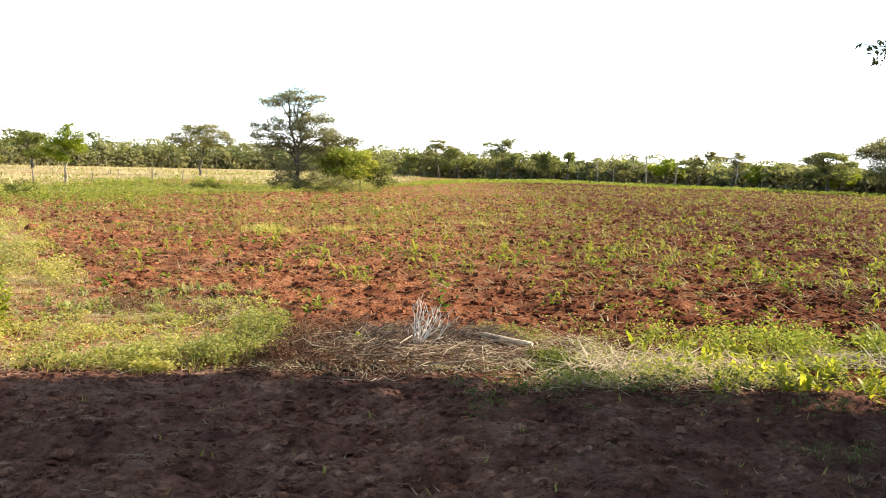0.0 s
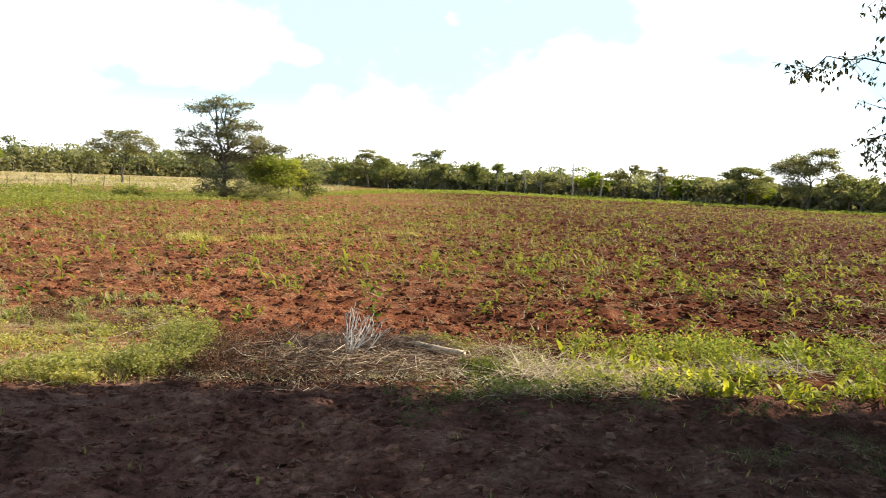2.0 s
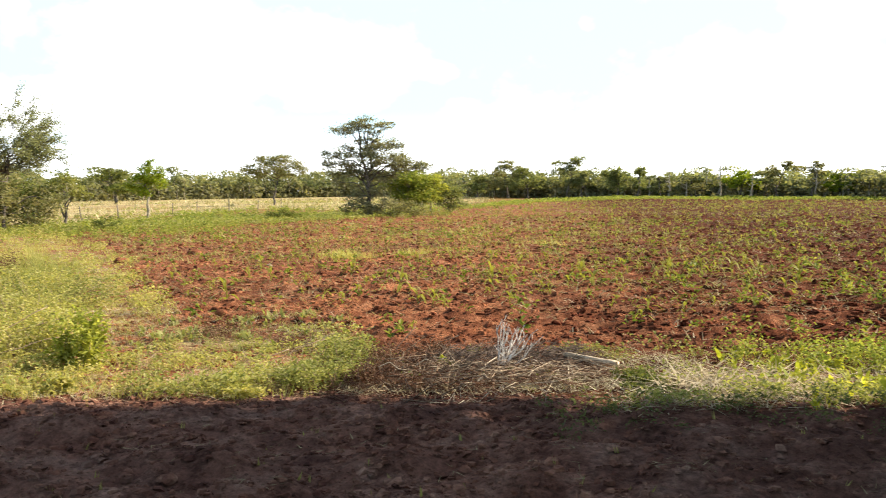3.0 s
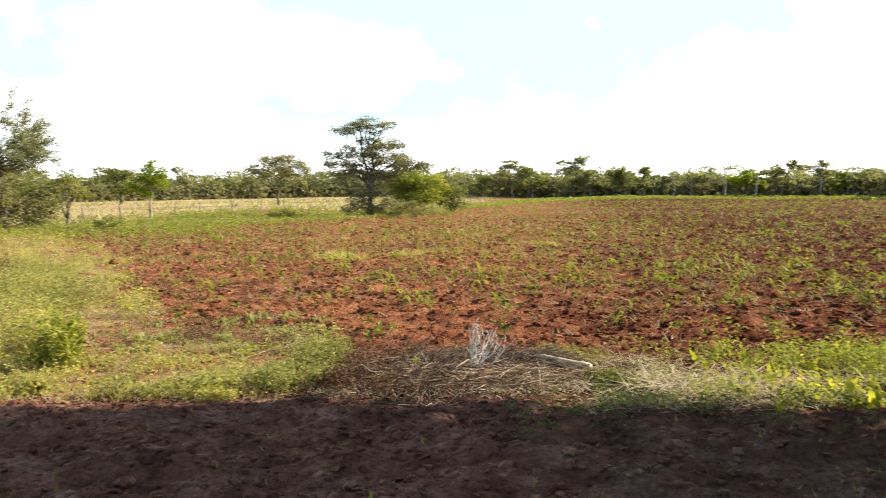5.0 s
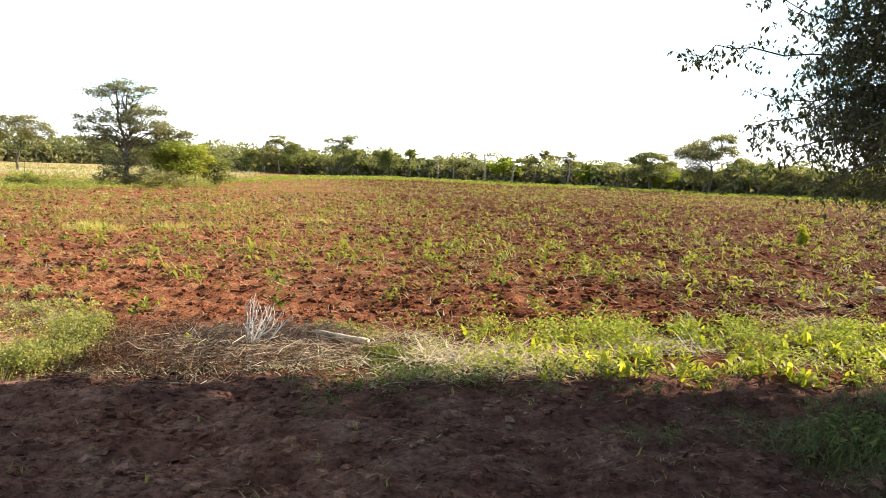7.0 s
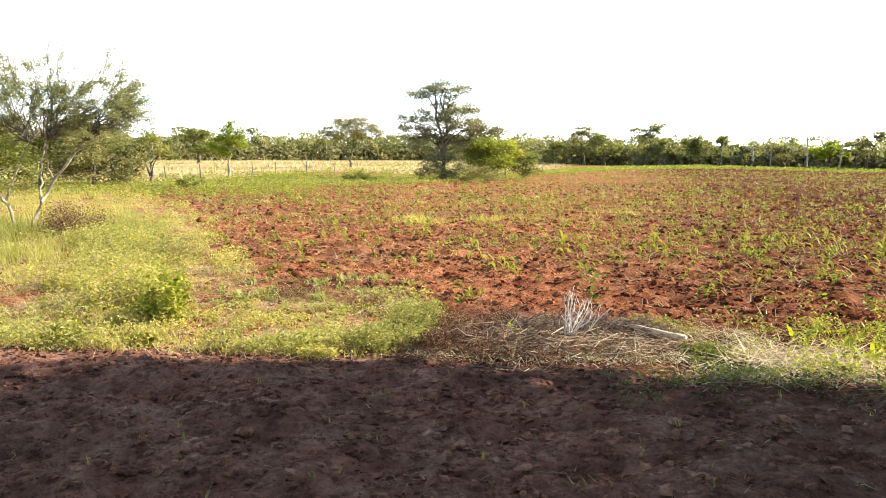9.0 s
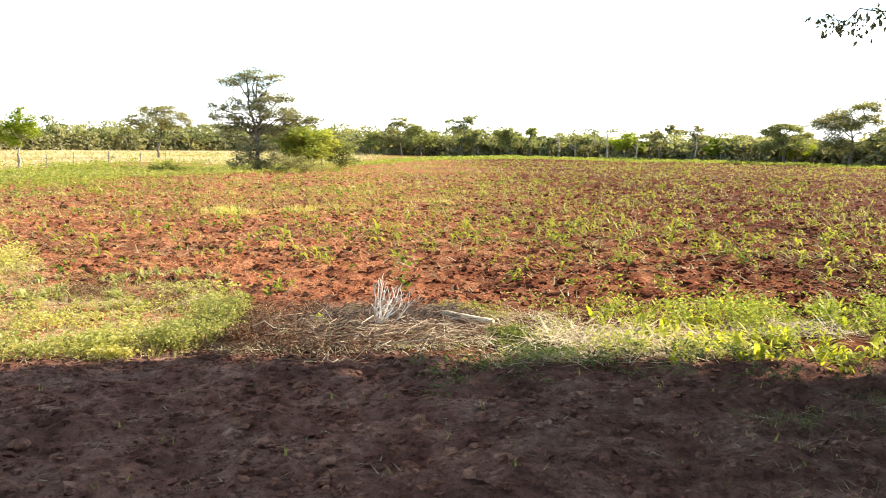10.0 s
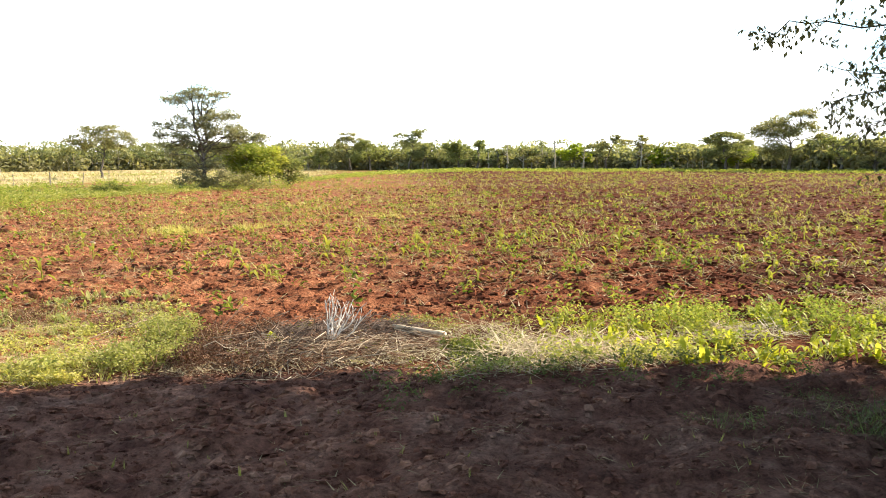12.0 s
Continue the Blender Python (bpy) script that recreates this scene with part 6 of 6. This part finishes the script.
log_piece("branch", "dark dry branch propped in the brushwood", (-0.35, 7.9, 0.05), (0.05, 8.1, 0.18), 0.0045, 524, M_DARKSTICK)
log_piece("branch", "thin cane leaning out of the brushwood", (-0.62, 7.4, 0.02), (-0.35, 7.7, 0.34), 0.004, 525, M_DARKSTICK)


for k, (a, b) in enumerate([((-4.35, 8.2, 0.05), (-3.7, 8.6, 0.28)), ((-4.2, 8.05, 0.03), (-3.75, 8.2, 0.14)), ((-4.5, 8.5, 0.04), (-3.6, 8.75, 0.22)), ((-1.75, 7.4, 0.03), (-1.2, 7.85, 0.2)), ((-1.6, 7.9, 0.04), (-1.15, 8.1, 0.22)), ((-4.6, 7.7, 0.06), (-3.75, 8.35, 0.42)), ((-4.75, 7.95, 0.05), (-4.1, 8.5, 0.45)), ((-4.4, 7.5, 0.04), (-3.7, 7.85, 0.25)), ((-1.9, 7.25, 0.05), (-1.5, 7.6, 0.16))]):
    log_piece("branch", "thin dry cane lying on the weeds", a, b, 0.0045, 526 + k, M_STICK)


# ---- weedy verge on the left ----
def leafy_bush(name, label, at, width, height, leaf, n, mat, seed, twig=M_STICK, flat=0.45):
    rng = np.random.default_rng(seed)
    root = thing(name, (at[0], at[1], float(ground_z(*at)) - 0.02), label, "bush")
    wood, crown = Pile(), Pile()
    for _ in range(max(6, n // 160)):
        a, r = rng.uniform(0, 6.28), width * 0.5 * math.sqrt(rng.uniform(0.02, 1))
        tip = np.array([r * math.cos(a), r * math.sin(a), height * rng.uniform(0.55, 1.05) * (1 - 0.45 * (2 * r / width) ** 2)])
        foot = np.array([r * 0.55 * math.cos(a), r * 0.55 * math.sin(a), 0])
        p = bent(foot, tip, rng, 0.03, 5, 0.14)
        wood.add(*tube(p, np.linspace(0.006, 0.002, 5), 4))
        k = 160
        f = rng.uniform(0.15, 1.05, k)
        c = foot + (tip - foot) * f[:, None] + rng.normal(0, 1, (k, 3)) * np.array([width * 0.09, width * 0.09, height * 0.09])
        c[:, 2] = np.maximum(c[:, 2], 0.02)
        crown.add(*leaf_quads(c, leaf, rng, flat, 0.5))
    tagged(part("woody_base", wood.mesh("woody_base", twig, True), root), kind="stuff")
    part("foliage", crown.mesh("foliage", mat), root)


leafy_bush("leafy_bush", "bright yellow-green bush on the verge", (-3.4, 7.6), 0.46, 0.62, 0.062, 1700, M_SUNLIT, 601)
leafy_bush("leafy_bush", "loose pale green bush among dead canes", (-4.15, 8.3), 0.95, 0.55, 0.045, 2600, M_YELLOW, 640)
leafy_bush("weed_clump", "feathery green weed clump beside the brushwood", (-1.15, 6.95), 0.85, 0.24, 0.030, 4200, M_VERGE, 602)
leafy_bush("withered_clump", "withered reddish-brown weeds in the brushwood", (-0.52, 7.25), 0.6, 0.30, 0.022, 2400, M_TWIGGY, 616)
leafy_bush("withered_clump", "withered reddish-brown weeds in the brushwood", (-0.3, 7.75), 0.6, 0.24, 0.022, 1900, M_TWIGGY, 617)
leafy_bush("withered_clump", "withered reddish-brown weeds in the brushwood", (-0.3, 6.75), 0.5, 0.17, 0.022, 1400, M_TWIGGY, 618)
leafy_bush("weed_clump", "small dark green weed by the log", (1.45, 6.7), 0.5, 0.17, 0.03, 1500, M_SHRUB, 619)
leafy_bush("weed_clump", "small bright weed beside the bleached shrub", (0.68, 7.5), 0.26, 0.12, 0.035, 500, M_LIME, 631)
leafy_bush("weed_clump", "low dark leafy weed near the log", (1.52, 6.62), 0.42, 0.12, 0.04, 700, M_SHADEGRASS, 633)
leafy_bush("weed_clump", "small bright weed in the brushwood", (-0.12, 7.3), 0.14, 0.14, 0.04, 320, M_LIME, 632)
leafy_bush("weed_clump", "low green weeds behind the log", (1.25, 7.85), 0.8, 0.13, 0.03, 1400, M_VERGE, 633)
leafy_bush("weed_clump", "low green weeds behind the brushwood", (0.2, 7.8), 0.5, 0.12, 0.03, 700, M_VERGE, 634)
leafy_bush("weed_clump", "low green weeds in front of the log", (0.9, 7.0), 0.4, 0.10, 0.03, 500, M_VERGE, 635)
leafy_bush("weed_clump", "feathery green weed clump beside the brushwood", (-1.0, 7.6), 0.7, 0.32, 0.032, 3000, M_VERGE, 603)
leafy_bush("weed_clump", "low green weeds on the verge", (-1.75, 6.75), 0.7, 0.15, 0.035, 1800, M_YELLOW, 604)
leafy_bush("withered_clump", "withered reddish-brown weed clump", (-0.72, 6.75), 0.45, 0.22, 0.022, 2600, M_TWIGGY, 605)
leafy_bush("withered_clump", "low withered brown brush on bare soil", (-2.5, 9.1), 0.9, 0.16, 0.022, 1500, M_TWIGGY, 636)
leafy_bush("withered_clump", "low withered brown brush on bare soil", (-1.7, 8.6), 0.8, 0.14, 0.022, 1300, M_TWIGGY, 637)
leafy_bush("leafy_bush", "dusty yellow-green bush by the thorn tree", (-5.6, 11.6), 2.0, 0.6, 0.045, 4200, M_VERGE, 606)
leafy_bush("leafy_bush", "dusty yellow-green bush by the thorn tree", (-6.6, 13.6), 1.8, 0.55, 0.05, 4200, M_YELLOW, 607)
leafy_bush("leafy_bush", "dusty green bush on the overgrown verge", (-5.0, 9.8), 1.6, 0.5, 0.042, 4200, M_YELLOW, 608)
leafy_bush("withered_clump", "withered brown bush by the thorn tree", (-8.55, 15.5), 1.2, 0.85, 0.04, 4200, M_TWIGGY, 609)
leafy_bush("leafy_bush", "broad-leaved green weed on the verge", (-3.95, 6.75), 0.3, 0.20, 0.06, 330, M_YELLOW, 610)
leafy_bush("leafy_bush", "broad-leaved green weed on the verge", (-3.2, 6.7), 0.3, 0.18, 0.06, 320, M_YELLOW, 611)
leafy_bush("leafy_bush", "green bush in tall grass", (-9.4, 12.2), 1.6, 1.1, 0.05, 5200, M_VERGE, 612)
leafy_bush("leafy_bush", "green bush in tall grass", (-12.4, 13.2), 2.2, 1.5, 0.06, 5200, M_YELLOW, 613)
leafy_bush("leafy_bush", "green bush in tall grass", (-14.5, 10.5), 2.0, 1.3, 0.06, 4200, M_WEED, 614)

rng = np.random.default_rng(620)
n = 26000
a, d = np.radians(rng.uniform(-66, -3, n)), 6.4 * (42 / 6.4) ** rng.uniform(0, 1, n)
x, y = d * np.sin(a), d * np.cos(a)
keep = (x < weed_edge(y) + 0.25) & (y > strip_near(x)) & (rng.uniform(-0.4, 0.6, n) < value_noise(x, y, 0.8, 61) + 0.3 * value_noise(x, y, 0.3, 62) + 0.25 * (np.hypot(x, y) > 12) - 0.16 - 1.1 * bare_bay(x, y))
x, y = x[keep], y[keep]
kind = rng.uniform(0, 1, len(x))
far = 1 + np.clip(np.hypot(x, y) - 8, 0, 12) / 12
sel = kind < 0.36
stuff("verge_grass", "sunlit yellow-green grass on the verge", "grass", place_all(GRASS, x[sel], y[sel], ground_z(x[sel], y[sel]), rng.uniform(0.3, 0.75, sel.sum()) * far[sel], rng, 0.2), M_YELLOW)
sel = (kind > 0.36) & (kind < 0.64)
stuff("verge_weeds", "low leafy weeds on the verge", "weeds", place_all(LEAFY, x[sel], y[sel], ground_z(x[sel], y[sel]), rng.uniform(0.4, 0.9, sel.sum()) * far[sel], rng, 0.1), M_YELLOW)
sel = kind > 0.64
stuff("verge_straw", "dry straw lying on the verge", "straw", place_all(FLAT, x[sel], y[sel], ground_z(x[sel], y[sel]) + 0.02, rng.uniform(0.6, 1.6, sel.sum()) * far[sel], rng), M_PALESTRAW)
n = 3600
a, d = np.radians(rng.uniform(-66, -24, n)), rng.uniform(13, 34, n)
x, y = d * np.sin(a), d * np.cos(a)
keep = (x < weed_edge(y) - 1.8) & (rng.uniform(-0.4, 0.9, n) < value_noise(x, y, 2.2, 63))
x, y = x[keep], y[keep]
stuff("tall_grass", "tall feathery grass on the overgrown verge", "grass", place_all(TALL, x, y, ground_z(x, y), rng.uniform(0.6, 1.2, len(x)), rng, 0.15), M_YELLOW)

r = np.random.default_rng(632)
n = 1500
x, y = r.normal(-8.9, 1.7, n), r.normal(14.6, 1.5, n)
keep = (np.hypot(x + 8.3, y - 14.8) > 0.9) & (x < weed_edge(y) - 0.9) & (y > 10.5) & (r.uniform(-0.7, 0.6, n) < value_noise(x, y, 1.1, 64))
x, y = x[keep], y[keep]
stuff("tall_grass", "tall feathery grass round the thorn tree", "grass", place_all(TALL, x, y, ground_z(x, y), r.uniform(0.5, 1.3, len(x)), r, 0.3), M_VERGE)

# short cover close by
r = np.random.default_rng(640)
n = 7000
x, y = r.uniform(-7.5, -0.7, n), r.uniform(6.2, 11.5, n)
keep = (x < weed_edge(y) + 0.2) & (y > strip_near(x) - 0.05) & (r.uniform(-0.5, 0.8, n) < value_noise(x, y, 0.45, 65) + 0.10 - 1.0 * bare_bay(x, y))
x, y = x[keep], y[keep]
sel = r.uniform(0, 1, len(x)) < 0.5
stuff("verge_straw", "dry straw lying on the verge", "straw", place_all(FLAT, x[sel], y[sel], ground_z(x[sel], y[sel]) + 0.02, r.uniform(0.5, 1.3, sel.sum()), r), M_PALESTRAW)
stuff("verge_grass", "short sunlit grass on the verge", "grass", place_all(GRASS, x[~sel], y[~sel], ground_z(x[~sel], y[~sel]), r.uniform(0.2, 0.5, (~sel).sum()), r, 0.2), M_YELLOW)
n = 2600
x, y = r.uniform(-7.5, -0.7, n), r.uniform(6.3, 11.5, n)
keep = (x < weed_edge(y) + 0.5) & (y > strip_near(x))
x, y = x[keep], y[keep]
size = 0.012 + 0.06 * r.uniform(0, 1, len(x)) ** 4
stuff("verge_clods", "reddish lumps of earth on the verge", "clods", place_all(CRUMBS, x, y, ground_z(x, y), size, r, 0.4), M_CLOD)

r = np.random.default_rng(660)
n = 1150
x = r.uniform(-8.0, -1.7, n)
y = strip_near(x) + 1.5 * r.uniform(0, 1, n) ** 1.3
keep = r.uniform(-0.6, 0.8, n) < value_noise(x, y, 0.5, 67) + 0.3 - 1.2 * bare_bay(x, y)
x, y = x[keep], y[keep]
sel = r.uniform(0, 1, len(x)) < 0.5
stuff("verge_grass", "bright yellow grass along the edge of the yard", "grass", place_all(GRASS, x[sel], y[sel], ground_z(x[sel], y[sel]), r.uniform(0.3, 0.9, sel.sum()), r, 0.35), M_YELLOW)
stuff("verge_weeds", "yellow-green leafy weeds along the edge of the yard", "weeds", place_all(LEAFY, x[~sel], y[~sel], ground_z(x[~sel], y[~sel]), r.uniform(0.5, 1.2, (~sel).sum()), r, 0.1), M_VERGE)
leafy_bush("leafy_bush", "tall bright yellow-green weed in the field", (14.6, 18.2), 0.34, 0.7, 0.07, 700, M_LIME, 615)

# stones and lumps
for k, (sx, sy, s, label) in enumerate([(-1.62, 4.55, 0.10, "reddish lump of earth on the soil"), (-2.55, 4.35, 0.06, "pale flat stone on dark soil"), (-2.1, 5.3, 0.055, "pale bit of stone on dark soil"), (-1.85, 5.25, 0.05, "pale bit of stone on dark soil"),
                                        (-3.7, 17.6, 0.13, "pale stone in the red field"), (-2.9, 10.6, 0.14, "brown clod at the field edge"), (9.7, 10.25, 0.24, "rounded stone in the field"), (-7.4, 19.2, 0.3, "brown clod at the edge of the field"), (-6.4, 21.5, 0.35, "dark clod of earth in the field")]):
    rng = np.random.default_rng(700 + k)
    bm = bmesh.new()
    bmesh.ops.create_icosphere(bm, subdivisions=2, radius=1)
    for v in bm.verts:
        v.co *= 1 + 0.22 * noise.noise(v.co * 1.3 + Vector((k * 5.1, 0, 0)))
        v.co = Vector((v.co.x * s * 0.6, v.co.y * s * 0.45, v.co.z * s * 0.34))
    me = bpy.data.meshes.new("stone")
    bm.to_mesh(me)
    bm.free()
    me.materials.append(M_SHADE_CLOD if "soil" in label else M_CLOD if "clod" in label else M_STONE)
    ob = tagged(new("stone", me), label, "stone")
    ob.matrix_world = pose(sx, sy, float(ground_z(sx, sy)) + s * 0.12, 0, 0, rng.uniform(0, 360))


# straw and thin grass on the bare bay of the verge
r = np.random.default_rng(560)
n = 800
x, y = r.uniform(-4.2, -1.0, n), r.uniform(7.0, 10.6, n)
keep = r.uniform(0, 1, n) < 0.35 + 0.65 * smooth_step(-0.3, 0.4, value_noise(x, y, 0.7, 91))
x, y = x[keep], y[keep]
mixed = r.uniform(0, 1, len(x)) < 0.62
stuff("verge_straw", "thin pale straw over the bare earth of the verge", "straw", place_all(FLAT, x[mixed], y[mixed], ground_z(x[mixed], y[mixed]) + 0.02, r.uniform(0.5, 1.2, mixed.sum()), r, 0.1), M_STUBBLE)
stuff("verge_grass", "thin yellow-green grass on the bare earth", "grass", place_all(GRASS, x[~mixed], y[~mixed], ground_z(x[~mixed], y[~mixed]), r.uniform(0.35, 0.75, (~mixed).sum()), r, 0.3), M_VERGE)
# patchy yellow-green weeds over the front of the bay, single sprouts behind
n = 400
x, y = r.uniform(-3.9, -1.2, n), r.uniform(6.9, 8.5, n)
keep = r.uniform(-0.45, 0.6, n) < value_noise(x, y, 0.35, 92) + 0.4 * value_noise(x, y, 0.14, 93)
x, y = x[keep], y[keep]
stuff("verge_weeds", "patchy yellow-green weeds on trodden earth", "weeds", place_all(LEAFY, x, y, ground_z(x, y), r.uniform(0.3, 0.85, len(x)), r, 0.15), M_YELLOW)
n = 120
x, y = r.uniform(-3.6, -0.9, n), r.uniform(8.2, 10.3, n)
stuff("verge_sprouts", "single green sprouts between verge and field", "plants", place_all(SPROUT, x, y, ground_z(x, y), r.uniform(0.4, 1.2, n), r, 0.2), M_VERGE)
n = 900
x, y = r.uniform(-4.4, -1.0, n), r.uniform(7.6, 10.4, n)
stuff("verge_clods", "brown crumbs of earth along the field", "clods", place_all(CRUMBS, x, y, ground_z(x, y), 0.015 + 0.06 * r.uniform(0, 1, n) ** 3, r, 0.4), M_CLOD)
# pale straw and leaf bits along the front of the brushwood
n = 240
x, y = r.uniform(-0.9, 1.3, n), r.normal(6.72, 0.14, n)
stuff("straw_litter", "pale straw lying in front of brushwood", "straw", place_all(DRYTUFTS, x, y, ground_z(x, y) + 0.02, r.uniform(0.6, 1.3, n), r, 0.3), M_PALESTRAW)

# ---- fences ----
def fence(label, line, gap, height, seed, wires=3):
    rng = np.random.default_rng(seed)
    root = thing("fence", (line[0][0], line[0][1], 0), label, "fence")
    c = np.array([line[0][0], line[0][1], 0])
    tops = []
    for (x0, y0), (x1, y1) in zip(line[:-1], line[1:]):
        k = max(1, int(math.hypot(x1 - x0, y1 - y0) / gap))
        for t in range(k):
            px, py = x0 + (x1 - x0) * t / k + rng.normal(0, 0.15), y0 + (y1 - y0) * t / k + rng.normal(0, 0.15)
            h = height * rng.uniform(0.85, 1.12)
            z = float(ground_z(px, py))
            path = bent((px, py, z - 0.1), (px + rng.normal(0, 0.06), py, z + h), rng, 0, 4, 0.04) - c
            path = np.concatenate([path, path[-1:] + np.array([[0, 0, 0.01]])])
            r = rng.uniform(0.022, 0.04)
            part("post", quads_mesh("post", *tube(path, [r, r, r * 0.95, r * 0.9, 0.002], 6), M_POST, True), root)
            tops.append((path[0], path[3]))
    for w in range(wires):
        f = 0.35 + 0.28 * w
        path = [a + (b - a) * f for a, b in tops]
        part("wire", quads_mesh("wire", *tube(path, 0.004, 4), M_POST), root)


fence("old wooden post and wire fence of the pasture", [(-24.0, 44.0), (-19.5, 46.0), (-17.5, 60.0), (-14.0, 73.0), (-8.0, 74.0), (-2.0, 78.0), (4.0, 92.0)], 3.4, 0.98, 801)
fence("old wooden post and wire fence before the woodland", [(4.0, 146.0), (14.0, 140.0), (28.0, 134.0), (40.0, 119.5), (47.6, 108.5), (56.0, 87.5), (61.0, 81.0)], 4.6, 1.35, 802)


# ---- unseen row of trees added behind the camera to block skylight ----
for k, (bx, by, w, h) in enumerate([(4.5, -6.5, 8.0, 9.0), (-3.5, -7.5, 8.5, 9.5), (-11.0, -6.0, 8.0, 8.5), (12.5, -4.0, 8.0, 9.5)]):
    tree("unseen_tree", "large dense unseen tree added to block skylight", (bx, by), round_pads(w, h, 16, 900 + k, 0.3, 0.6), 0.42, 60, M_DARK, None, 0.28, 0.3, 900 + k, group="shade trees of the yard")
